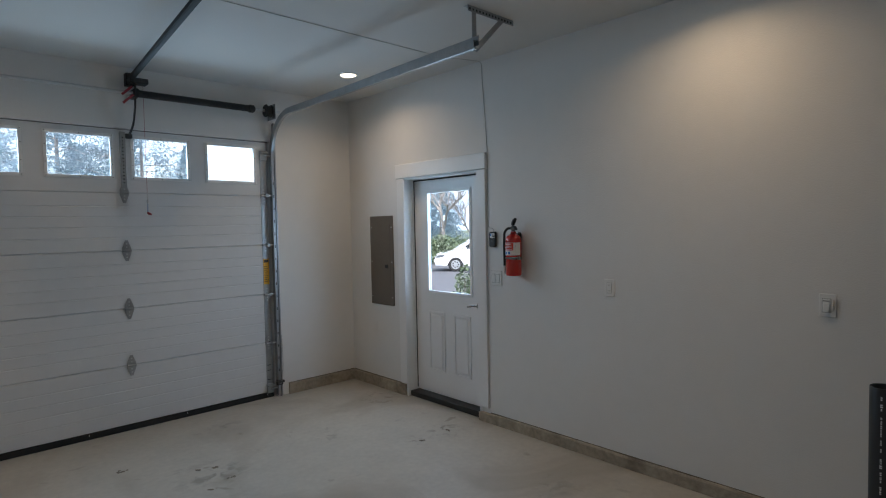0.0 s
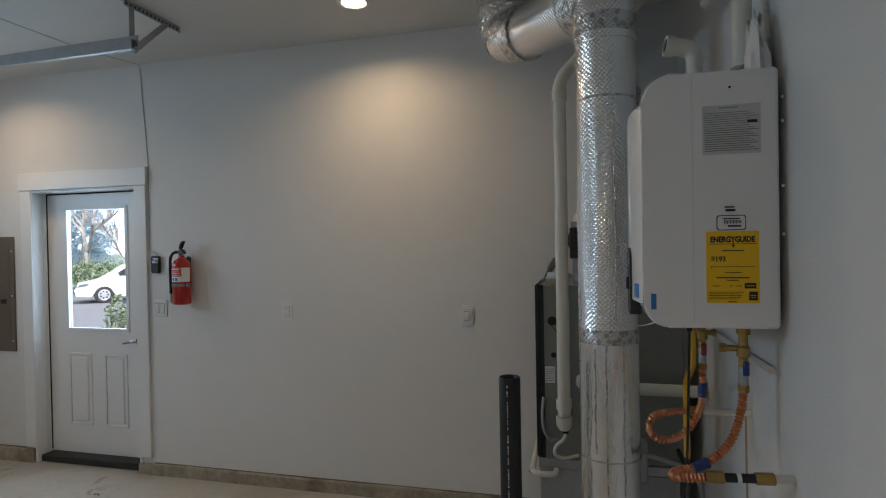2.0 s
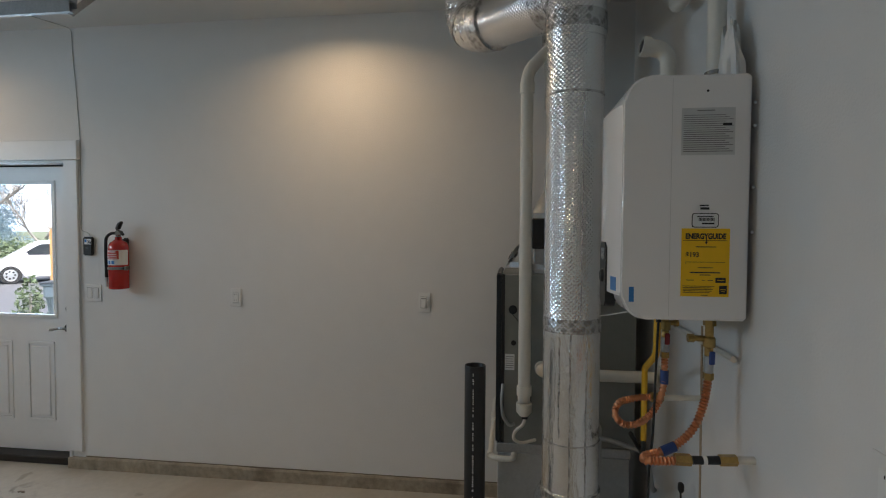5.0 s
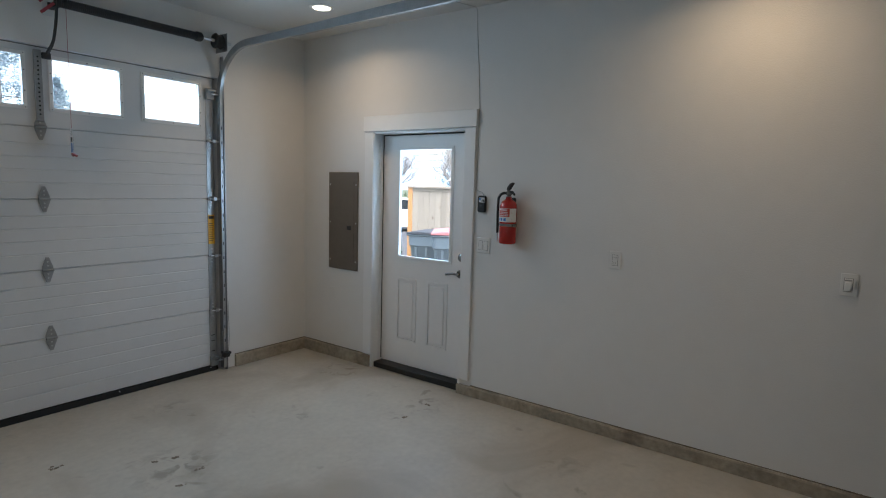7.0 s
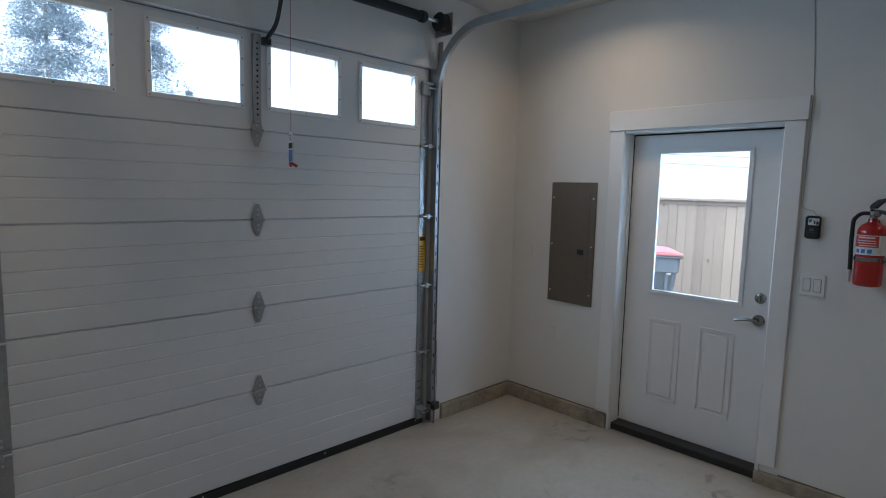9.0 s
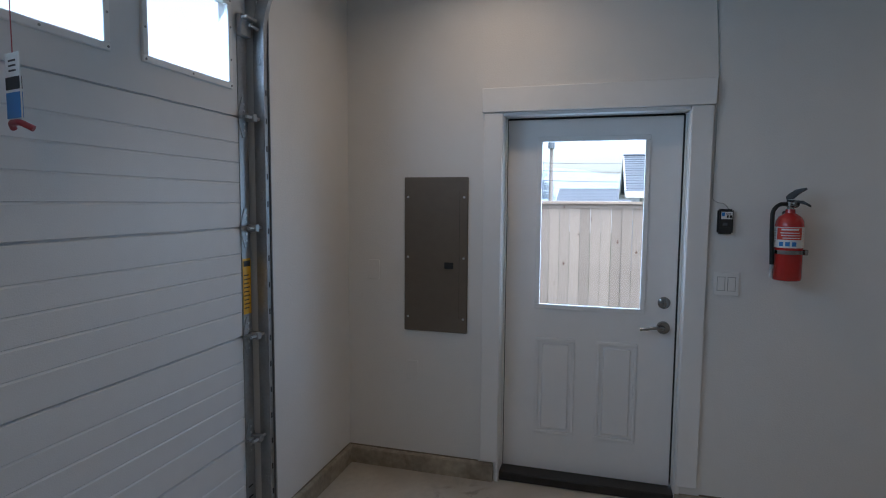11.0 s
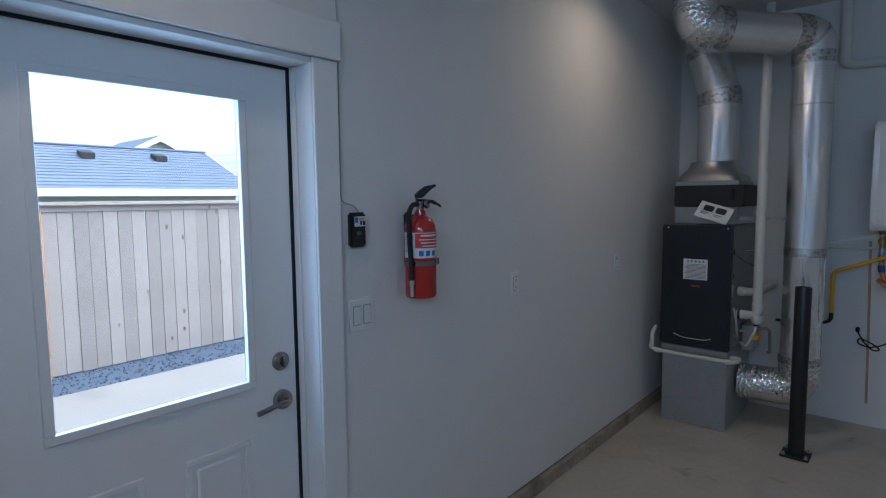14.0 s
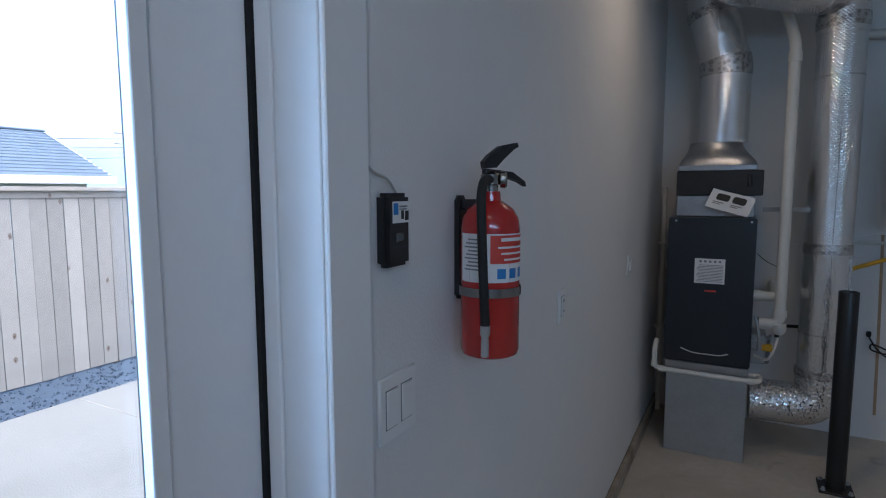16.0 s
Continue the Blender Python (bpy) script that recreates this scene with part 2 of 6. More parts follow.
def foil_material(name, color, rough, prints=False, bubbles=0.85):
    """Reflective bubble insulation: rows of small round dimples in aluminium film."""
    m = material(name, color, rough, 0.92, vary=0.05, scale=5)
    n, l = m.node_tree.nodes, m.node_tree.links
    b = n["Principled BSDF"]
    tc = n.new("ShaderNodeTexCoord")
    mp = n.new("ShaderNodeMapping")
    mp.inputs["Rotation"].default_value = (0, 0, radians(45))
    l.new(tc.outputs["UV"], mp.inputs["Vector"])
    vo = n.new("ShaderNodeTexVoronoi")
    vo.voronoi_dimensions = "2D"
    vo.inputs["Scale"].default_value = 76
    vo.inputs["Randomness"].default_value = 0.30
    l.new(mp.outputs[0], vo.inputs["Vector"])
    no = n.new("ShaderNodeTexNoise")
    no.inputs["Scale"].default_value, no.inputs["Detail"].default_value = (22, 3) if prints else (7, 2)
    l.new(tc.outputs["Object"], no.inputs["Vector"])
    ad = n.new("ShaderNodeMath")
    ad.operation = "MULTIPLY_ADD"
    ad.inputs[1].default_value = 3.0 if prints else 1.6
    l.new(no.outputs["Fac"], ad.inputs[0])
    l.new(vo.outputs["Distance"], ad.inputs[2])
    bp = n.new("ShaderNodeBump")
    bp.inputs["Strength"].default_value, bp.inputs["Distance"].default_value = 0.7 if prints else bubbles, 0.0036
    l.new(ad.outputs[0], bp.inputs["Height"])
    l.new(bp.outputs["Normal"], b.inputs["Normal"])
    if prints:
        last = b.inputs["Base Color"].links[0].from_socket
        pr = n.new("ShaderNodeTexVoronoi")
        pr.inputs["Scale"].default_value, pr.inputs["Randomness"].default_value = 38, 0.95
        l.new(tc.outputs["Object"], pr.inputs["Vector"])
        cut = n.new("ShaderNodeMapRange")
        cut.inputs["From Min"].default_value, cut.inputs["From Max"].default_value, cut.inputs["To Max"].default_value = 0.55, 0.30, 0.55
        l.new(pr.outputs["Distance"], cut.inputs["Value"])
        mx = n.new("ShaderNodeMix")
        mx.data_type = "RGBA"
        mx.inputs[7].default_value = (0.16, 0.145, 0.14, 1)
        l.new(cut.outputs[0], mx.inputs["Factor"])
        l.new(last, mx.inputs[6])
        l.new(mx.outputs[2], b.inputs["Base Color"])
    return m


M["foil"] = foil_material("foil_insulation", (0.86, 0.86, 0.86), 0.12)


def crinkled_material():
    """Smooth aluminium film with long vertical creases."""
    m = material("crinkled_foil", (0.84, 0.84, 0.83), 0.17, 0.88, vary=0.07, scale=5)
    n, l = m.node_tree.nodes, m.node_tree.links
    tc = n.new("ShaderNodeTexCoord")
    mp = n.new("ShaderNodeMapping")
    mp.inputs["Scale"].default_value = (26, 26, 7)
    l.new(tc.outputs["Object"], mp.inputs["Vector"])
    no = n.new("ShaderNodeTexNoise")
    no.inputs["Scale"].default_value, no.inputs["Detail"].default_value, no.inputs["Distortion"].default_value = 1.0, 5, 1.0
    l.new(mp.outputs[0], no.inputs["Vector"])
    bp = n.new("ShaderNodeBump")
    bp.inputs["Strength"].default_value, bp.inputs["Distance"].default_value = 0.48, 0.012
    l.new(no.outputs["Fac"], bp.inputs["Height"])
    l.new(bp.outputs["Normal"], n["Principled BSDF"].inputs["Normal"])
    return m


M["foil_plain"] = crinkled_material()


def crumpled_material():
    """Aluminium tape pressed round a bend: small sharp facets."""
    m = material("crumpled_foil", (0.84, 0.84, 0.83), 0.13, 0.90, vary=0.08, scale=7)
    n, l = m.node_tree.nodes, m.node_tree.links
    tc = n.new("ShaderNodeTexCoord")
    no = n.new("ShaderNodeTexNoise")
    no.inputs["Scale"].default_value, no.inputs["Detail"].default_value, no.inputs["Distortion"].default_value = 24, 2, 0.6
    l.new(tc.outputs["Object"], no.inputs["Vector"])
    vo = n.new("ShaderNodeTexVoronoi")
    vo.inputs["Scale"].default_value = 44
    l.new(tc.outputs["Object"], vo.inputs["Vector"])
    ad = n.new("ShaderNodeMath")
    ad.operation = "MULTIPLY_ADD"
    ad.inputs[1].default_value = 0.8
    l.new(vo.outputs["Distance"], ad.inputs[0])
    l.new(no.outputs["Fac"], ad.inputs[2])
    bp = n.new("ShaderNodeBump")
    bp.inputs["Strength"].default_value, bp.inputs["Distance"].default_value = 0.8, 0.010
    l.new(ad.outputs[0], bp.inputs["Height"])
    l.new(bp.outputs["Normal"], n["Principled BSDF"].inputs["Normal"])
    return m


M["foil_bend"] = crumpled_material()
M["tape"] = foil_material("printed_foil_tape", (0.66, 0.65, 0.64), 0.24, True)


def glass_material():
    m = bpy.data.materials.new("clear_glass")
    m.use_nodes = True
    n, l = m.node_tree.nodes, m.node_tree.links
    b = n["Principled BSDF"]
    b.inputs["Base Color"].default_value = (0.97, 0.985, 1, 1)
    b.inputs["Roughness"].default_value, b.inputs["IOR"].default_value = 0.0, 1.0
    b.inputs["Transmission Weight"].default_value = 1.0
    g = n.new("ShaderNodeBsdfGlossy")
    g.inputs["Roughness"].default_value = 0.02
    w = n.new("ShaderNodeLayerWeight")
    w.inputs["Blend"].default_value = 0.5
    steep = n.new("ShaderNodeMath")
    steep.operation = "POWER"
    steep.inputs[1].default_value = 5.0
    l.new(w.outputs["Facing"], steep.inputs[0])
    f = n.new("ShaderNodeMath")
    f.operation = "MULTIPLY_ADD"
    f.inputs[1].default_value, f.inputs[2].default_value = 0.9, 0.05
    l.new(steep.outputs[0], f.inputs[0])
    t = n.new("ShaderNodeBsdfTransparent")
    t.inputs["Color"].default_value = (0.96, 0.98, 1, 1)
    mx = n.new("ShaderNodeMixShader")
    l.new(f.outputs[0], mx.inputs[0])
    l.new(t.outputs[0], mx.inputs[1])
    l.new(g.outputs[0], mx.inputs[2])
    l.new(mx.outputs[0], n["Material Output"].inputs["Surface"])
    n.remove(b)
    return m


M["glass"] = glass_material()


def glow_material(name, color, strength):
    m = bpy.data.materials.new(name)
    m.use_nodes = True
    b = m.node_tree.nodes["Principled BSDF"]
    b.inputs["Base Color"].default_value = (*color, 1)
    b.inputs["Emission Color"].default_value = (*color, 1)
    b.inputs["Emission Strength"].default_value = strength
    return m


M["lens"] = glow_material("lit_lens", (1.0, 0.86, 0.66), 1.2)


def fence_material():
    m = material("weathered_cedar_board", (0.31, 0.275, 0.23), 0.85, vary=0.28, scale=2, object_vary=1.2)
    n, l = m.node_tree.nodes, m.node_tree.links
    b = n["Principled BSDF"]
    last = b.inputs["Base Color"].links[0].from_socket
    tc = n.new("ShaderNodeTexCoord")
    oi = n.new("ShaderNodeObjectInfo")
    comb = n.new("ShaderNodeCombineXYZ")
    mul = n.new("ShaderNodeMath")
    mul.operation = "MULTIPLY"
    mul.inputs[1].default_value = 40
    l.new(oi.outputs["Random"], mul.inputs[0])
    l.new(mul.outputs[0], comb.inputs[2])
    add = n.new("ShaderNodeVectorMath")
    l.new(tc.outputs["Object"], add.inputs[0])
    l.new(comb.outputs[0], add.inputs[1])
    vo = n.new("ShaderNodeTexVoronoi")
    vo.inputs["Scale"].default_value = 4.2
    mp = n.new("ShaderNodeMapping")
    mp.inputs["Scale"].default_value = (1, 1.5, 0.85)
    l.new(add.outputs[0], mp.inputs["Vector"])
    l.new(mp.outputs[0], vo.inputs["Vector"])
    mr = n.new("ShaderNodeMapRange")
    mr.inputs["From Min"].default_value, mr.inputs["From Max"].default_value = 0.13, 0.06
    l.new(vo.outputs["Distance"], mr.inputs["Value"])
    mx = n.new("ShaderNodeMix")
    mx.data_type = "RGBA"
    mx.inputs[7].default_value = (0.12, 0.08, 0.055, 1)
    l.new(mr.outputs[0], mx.inputs["Factor"])
    l.new(last, mx.inputs[6])
    l.new(mx.outputs[2], b.inputs["Base Color"])
    mg = n.new("ShaderNodeMapping")
    mg.inputs["Scale"].default_value = (60, 60, 3)
    l.new(add.outputs[0], mg.inputs["Vector"])
    gr = n.new("ShaderNodeTexNoise")
    gr.inputs["Scale"].default_value = 1.0
    l.new(mg.outputs[0], gr.inputs["Vector"])
    bp = n.new("ShaderNodeBump")
    bp.inputs["Strength"].default_value, bp.inputs["Distance"].default_value = 0.4, 0.004
    l.new(gr.outputs["Fac"], bp.inputs["Height"])
    l.new(bp.outputs["Normal"], b.inputs["Normal"])
    return m


M["board"] = fence_material()

# ---- building helpers ----
ORIGIN = {}


def place_of(parent):
    return ORIGIN.get(parent.name, Vector((0, 0, 0)))


def mesh_of(bm, name, mat, smooth=None):
    me = bpy.data.meshes.new(name)
    bmesh.ops.recalc_face_normals(bm, faces=bm.faces)
    bm.to_mesh(me)
    bm.free()
    me.materials.append(M[mat])
    if smooth:
        me.shade_smooth()
        me.set_sharp_from_angle(angle=radians(smooth))
    return me


def thing(name, at, label, category, group="", shift=(0, 0, 0), stretch=(1, 1, 1)):
    """An empty at the base of a thing; its parts are given in plan places, and the whole is then shifted and stretched about the base."""
    ob = new(name)
    ob.empty_display_size = 0.05
    ob.location, ob.scale = Vector(at) + Vector(shift), stretch
    ORIGIN[ob.name] = Vector(at)
    return tagged(ob, label, category, group)


def part(name, bm, mat, parent, label="", smooth=40):
    """One bmesh, in world places, as one mesh under a thing or a part."""
    bmesh.ops.translate(bm, verts=bm.verts, vec=-place_of(parent))
    ob = new(name, mesh_of(bm, name, mat, smooth))
    ob.parent = parent
    ORIGIN[ob.name] = place_of(parent)
    return tagged(ob, label)


def solo(name, bm, mat, label, category, group="", kind="", smooth=40):
    """A thing or a piece of the setting that is one mesh."""
    ob = new(name, mesh_of(bm, name, mat, smooth))
    return tagged(ob, label, category, group, kind)


def box(x0, x1, y0, y1, z0, z1, bev=0.0, bm=None, seg=1):
    b = bmesh.new() if bm is None else bm
    mine = bmesh.ops.create_cube(b, size=1.0)["verts"]
    for v in mine:
        v.co = Vector((x0 if v.co.x < 0 else x1, y0 if v.co.y < 0 else y1, z0 if v.co.z < 0 else z1))
    if bev:
        es = list({e for v in mine for e in v.link_edges})
        bmesh.ops.bevel(b, geom=es, offset=bev, segments=seg, affect="EDGES", clamp_overlap=True)
    return b


def spin(profile, at, axis=(0, 0, 1), n=28, bm=None):
    """A lathe: (radius, height) along an axis from a place."""
    b = bmesh.new() if bm is None else bm
    turn = Vector((0, 0, 1)).rotation_difference(Vector(axis).normalized()).to_matrix()
    rings = []
    for r, h in profile:
        if r < 1e-6:
            rings.append([b.verts.new(Vector(at) + turn @ Vector((0, 0, h)))])
        else:
            rings.append([b.verts.new(Vector(at) + turn @ Vector((r * math.cos(2 * math.pi * k / n), r * math.sin(2 * math.pi * k / n), h))) for k in range(n)])
    for a, c in zip(rings, rings[1:]):
        for k in range(n):
            q = [a[k % len(a)], a[(k + 1) % len(a)], c[(k + 1) % len(c)], c[k % len(c)]]
            q = list(dict.fromkeys(q))
            if len(q) > 2:
                b.faces.new(q)
    return b


def rod(a, c, r, n=14, bm=None):
    a, c = Vector(a), Vector(c)
    h = (c - a).length
    return spin([(0, 0), (r, 0), (r, h), (0, h)], a, c - a, n, bm)


def rounded(points, radius, steps=6):
    """A polyline with its corners rounded off."""
    pts = [Vector(p) for p in points]
    out = [pts[0]]
    for a, p, c in zip(pts, pts[1:], pts[2:]):
        d0, d1 = (a - p), (c - p)
        cut = min(radius, d0.length * 0.49, d1.length * 0.49)
        s, e = p + d0.normalized() * cut, p + d1.normalized() * cut
        for k in range(steps + 1):
            t = k / steps
            out.append(s * (1 - t) ** 2 + p * 2 * t * (1 - t) + e * t * t)
    out.append(pts[-1])
    return out


def sweep(points, r, n=14, bm=None, cap=True, ripple=0.0, every=0.0, shape=None):
    """A tube, or a given outline, along a line of points."""
    b = bmesh.new() if bm is None else bm
    pts = [Vector(p) for p in points]
    if ripple:
        fine = [pts[0]]
        for a, c in zip(pts, pts[1:]):
            k = max(1, int((c - a).length / every))
            fine += [a.lerp(c, (i + 1) / k) for i in range(k)]
        pts = fine
    up = None
    rings = []
    for i, p in enumerate(pts):
        d = (pts[min(i + 1, len(pts) - 1)] - pts[max(i - 1, 0)]).normalized()
        if up is None:
            up = Vector((0, 0, 1)) if abs(d.z) < 0.9 else Vector((0, 1, 0))
        side = d.cross(up).normalized()
        up = side.cross(d).normalized()
        rr = r + (ripple if i % 2 else -ripple)
        if shape:
            rings.append([b.verts.new(p + side * u + up * v) for u, v in shape])
        else:
            rings.append([b.verts.new(p + (side * math.cos(2 * math.pi * k / n) + up * math.sin(2 * math.pi * k / n)) * rr) for k in range(n)])
    m = len(rings[0])
    uv = b.loops.layers.uv.verify()
    run = 0.0
    for i, (a, c) in enumerate(zip(rings, rings[1:])):
        nxt = run + (pts[i + 1] - pts[i]).length
        for k in range(m):
            f = b.faces.new((a[k], a[(k + 1) % m], c[(k + 1) % m], c[k]))
            u0, u1 = 2 * math.pi * r * k / m, 2 * math.pi * r * (k + 1) / m
            for loop, q in zip(f.loops, ((u0, run), (u1, run), (u1, nxt), (u0, nxt))):
                loop[uv].uv = q
        run = nxt
    if cap:
        b.faces.new(rings[0][::-1])
        b.faces.new(rings[-1])
    return b


def prism(outline, axis, lo, hi, bm=None, bev=0.0, seg=2):
    """A flat outline pushed along x, y or z."""
    b = bmesh.new() if bm is None else bm

    def at(u, v, w):
        return {"x": (w, u, v), "y": (u, w, v), "z": (u, v, w)}[axis]
    lows = [b.verts.new(at(u, v, lo)) for u, v in outline]
    tops = [b.verts.new(at(u, v, hi)) for u, v in outline]
    n = len(outline)
    ends = [b.faces.new(lows), b.faces.new(tops[::-1])]
    for k in range(n):
        b.faces.new((lows[k], lows[(k + 1) % n], tops[(k + 1) % n], tops[k]))
    if bev:
        es = [e for f in ends for e in f.edges]
        bmesh.ops.bevel(b, geom=es, offset=bev, segments=seg, affect="EDGES", clamp_overlap=True)
    return b


def round_rect(u0, u1, v0, v1, r, n=5):
    pts = []
    for cu, cv, a0 in ((u1 - r, v1 - r, 0), (u0 + r, v1 - r, 90), (u0 + r, v0 + r, 180), (u1 - r, v0 + r, 270)):
        for k in range(n + 1):
            a = radians(a0 + 90 * k / n)
            pts.append((cu + r * math.cos(a), cv + r * math.sin(a)))
    return pts


def writing(name, text, m, size, mat, parent, label="", bold=0.0, width=1.0):
    """Lettering as a flat mesh at a world pose."""
    cu = bpy.data.curves.new(name, "FONT")
    cu.body, cu.size, cu.align_x, cu.align_y, cu.offset = text, size, "CENTER", "CENTER", bold
    tmp = bpy.data.objects.new(name, cu)
    me = bpy.data.meshes.new_from_object(tmp)
    bpy.data.objects.remove(tmp)
    me.transform(m @ Matrix.Diagonal((width, 1, 1, 1)))
    me.transform(Matrix.Translation(-place_of(parent)))
    me.materials.clear()
    me.materials.append(M[mat])
    me.name = name
    ob = new(name, me)
    ob.parent = parent
    return tagged(ob, label)


FACE_WEST = Matrix(((0, 0, -1, 0), (-1, 0, 0, 0), (0, 1, 0, 0), (0, 0, 0, 1)))


def west(x, y, z):
    """A pose for flat things on a surface that faces -x."""
    return Matrix.Translation((x, y, z)) @ FACE_WEST

def sheet_pane(name, corners, parent, label):
    """A single sheet of glass; its face looks into the room."""
    o = place_of(parent)
    me = bpy.data.meshes.new(name)
    me.from_pydata([tuple(Vector(c) - o) for c in corners], [], [(0, 1, 2, 3)])
    me.materials.append(M["glass"])
    ob = new(name, me)
    ob.parent = parent
    ob.visible_shadow = False
    return tagged(ob, label)


FACE_NORTH = Matrix(((-1, 0, 0, 0), (0, 0, 1, 0), (0, 1, 0, 0), (0, 0, 0, 1)))


def north(x, y, z):
    """A pose for flat things on a surface that faces +y."""
    return Matrix.Translation((x, y, z)) @ FACE_NORTH


def bars(name, rects, x, mat, parent, thick=0.0006):
    """Thin printed bars on a surface that faces -x: (y0, y1, z0, z1)."""
    bm = bmesh.new()
    for y0, y1, z0, z1 in rects:
        box(x - thick, x, min(y0, y1), max(y0, y1), z0, z1, bm=bm)
    return part(name, bm, mat, parent, smooth=None)


# ---- the room ----
XE, YN, YS, XW = 3.30, 5.02, -0.524, -1.60
bm = box(XW - 0.15, XE + 0.15, YS - 0.15, YN + 0.15, -0.14, 0.0)
solo("floor", bm, "floor", "pale troweled concrete garage floor with faint mud stains", "floor", kind="structure", smooth=None)
bm = box(XW - 0.15, XE + 0.15, YS - 0.15, YN + 0.15, CEIL, CEIL + 0.15)
solo("ceiling", bm, "ceiling", "white painted drywall ceiling", "ceiling", kind="structure", smooth=None)
bm = box(XE, XE + 0.15, YS - 0.15, 3.13, 0, CEIL)
box(XE, XE + 0.15, 4.11, YN + 0.15, 0, CEIL, bm=bm)
box(XE, XE + 0.15, 3.13, 4.11, 2.085, CEIL, bm=bm)
solo("wall_east", bm, "wall", "white painted drywall wall round the side door", "wall", kind="structure", smooth=None)
bm = box(XW - 0.15, -0.053, YN, YN + 0.15, 0, CEIL)
box(2.399, XE, YN, YN + 0.15, 0, CEIL, bm=bm)
box(-0.053, 2.399, YN, YN + 0.15, 2.465, CEIL, bm=bm)
solo("wall_north", bm, "wall", "white painted drywall wall round the garage door", "wall", kind="structure", smooth=None)
bm = box(XW - 0.15, XE, YS - 0.15, YS, 0, CEIL)
solo("wall_south", bm, "wall", "white painted drywall wall behind the water heater", "wall", kind="structure", smooth=None)
# unseen west wall, added at a guessed distance to close the room
bm = box(XW - 0.15, XW, YS, YN, 0, CEIL)
solo("wall_west", bm, "wall", "unseen white drywall wall added to close the room", "wall", kind="structure", smooth=None)


def curb(name, x0, x1, y0, y1, top=0.104):
    """A rough concrete footing strip, its top a little uneven."""
    bm = bmesh.new()
    along_y = (y1 - y0) > (x1 - x0)
    n = max(2, int(max(x1 - x0, y1 - y0) / 0.12))
    rows = []
    for k in range(n + 1):
        t = k / n
        h = top + 0.005 * noise.noise(Vector((t * n * 0.7, x0, y0)))
        o = 0.003 * noise.noise(Vector((t * n * 0.9, 5, y0)))
        if along_y:
            y = y0 + (y1 - y0) * t
            pts = [(x1, y, 0), (x0 + o, y, 0), (x0 + o, y, h - 0.008), (x0 + o + 0.006, y, h), (x1, y, h)]
        else:
            x = x0 + (x1 - x0) * t
            pts = [(x, y1, 0), (x, y0 + o, 0), (x, y0 + o, h - 0.008), (x, y0 + o + 0.006, h), (x, y1, h)]
        rows.append([bm.verts.new(p) for p in pts])
    for a, c in zip(rows, rows[1:]):
        for i in range(5):
            bm.faces.new((a[i], a[(i + 1) % 5], c[(i + 1) % 5], c[i]))
    bm.faces.new(rows[0])
    bm.faces.new(rows[-1][::-1])
    return solo(name, bm, "curb", "stained concrete footing strip along the wall", "baseboard", kind="structure", smooth=None)


curb("baseboard_1", XE - 0.026, XE, YS, 3.15, 0.078)
curb("baseboard_2", XE - 0.026, XE, 4.12, YN - 0.028)
curb("baseboard_3", 2.52, XE, YN - 0.026, YN)
curb("baseboard_4", XW, -0.16, YN - 0.026, YN)

gap = box(XE - 0.0035, XE - 0.0005, YS + 0.01, 3.03, 0.076, 0.0845)
box(XE - 0.0035, XE - 0.0005, 4.21, YN - 0.005, 0.102, 0.1105, bm=gap)
box(2.52, XE - 0.004, YN - 0.0035, YN - 0.0005, 0.102, 0.1105, bm=gap)
solo("trim_joint", gap, "stain", "dark open joint between drywall and footing", "trim", kind="structure", smooth=None)

# ---- side door ----
trim = thing("door_trim", (XE, 3.62, 0), "flat white painted door casing with a wider head board", "door trim")
trim["kind"] = "structure"
part("head_board", box(XE - 0.028, XE, 3.035, 4.205, 2.085, 2.215, 0.003), "trim", trim)
part("casing", box(XE - 0.020, XE, 3.045, 3.146, 0.118, 2.084, 0.003), "trim", trim)
part("casing", box(XE - 0.020, XE, 4.094, 4.195, 0.118, 2.084, 0.003), "trim", trim)
part("jamb", box(XE - 0.012, XE + 0.15, 3.128, 3.150, 0.0, 2.07, 0.002), "trim", trim)
part("jamb", box(XE - 0.012, XE + 0.15, 4.090, 4.112, 0.0, 2.07, 0.002), "trim", trim)
part("head_jamb", box(XE - 0.012, XE + 0.15, 3.150, 4.090, 2.066, 2.084, 0.002), "trim", trim)
part("door_stop", box(XE + 0.07, XE + 0.10, 3.150, 3.158, 0.07, 2.066, 0.002), "trim", trim)
part("door_stop", box(XE + 0.07, XE + 0.10, 4.082, 4.090, 0.07, 2.066, 0.002), "trim", trim)
part("weatherstrip", box(XE + 0.102, XE + 0.125, 3.150, 3.164, 0.07, 2.064), "rubber", trim, "black rubber seal")
part("weatherstrip", box(XE + 0.102, XE + 0.125, 4.081, 4.090, 0.07, 2.064), "rubber", trim, "black rubber seal")
part("weatherstrip", box(XE + 0.102, XE + 0.125, 3.164, 4.081, 2.056, 2.066), "rubber", trim, "black rubber seal")
part("threshold", box(XE + 0.012, XE + 0.18, 3.150, 4.090, 0.0, 0.050, 0.006), "dark", trim, "dark bronze metal threshold")

door = thing("door_1", (XE + 0.13, 3.62, 0.07), "closed white half-glazed side door with two lower panels", "door")
door["kind"] = "structure"
X0, X1 = XE + 0.108, XE + 0.150
bm = box(X0, X1, 3.166, 3.330, 0.056, 2.056)
box(X0, X1, 3.906, 4.080, 0.056, 2.056, bm=bm)
box(X0, X1, 3.330, 3.906, 1.956, 2.056, bm=bm)
box(X0, X1, 3.330, 3.906, 0.056, 1.004, bm=bm)
leaf = part("leaf", bm, "door", door, smooth=None)


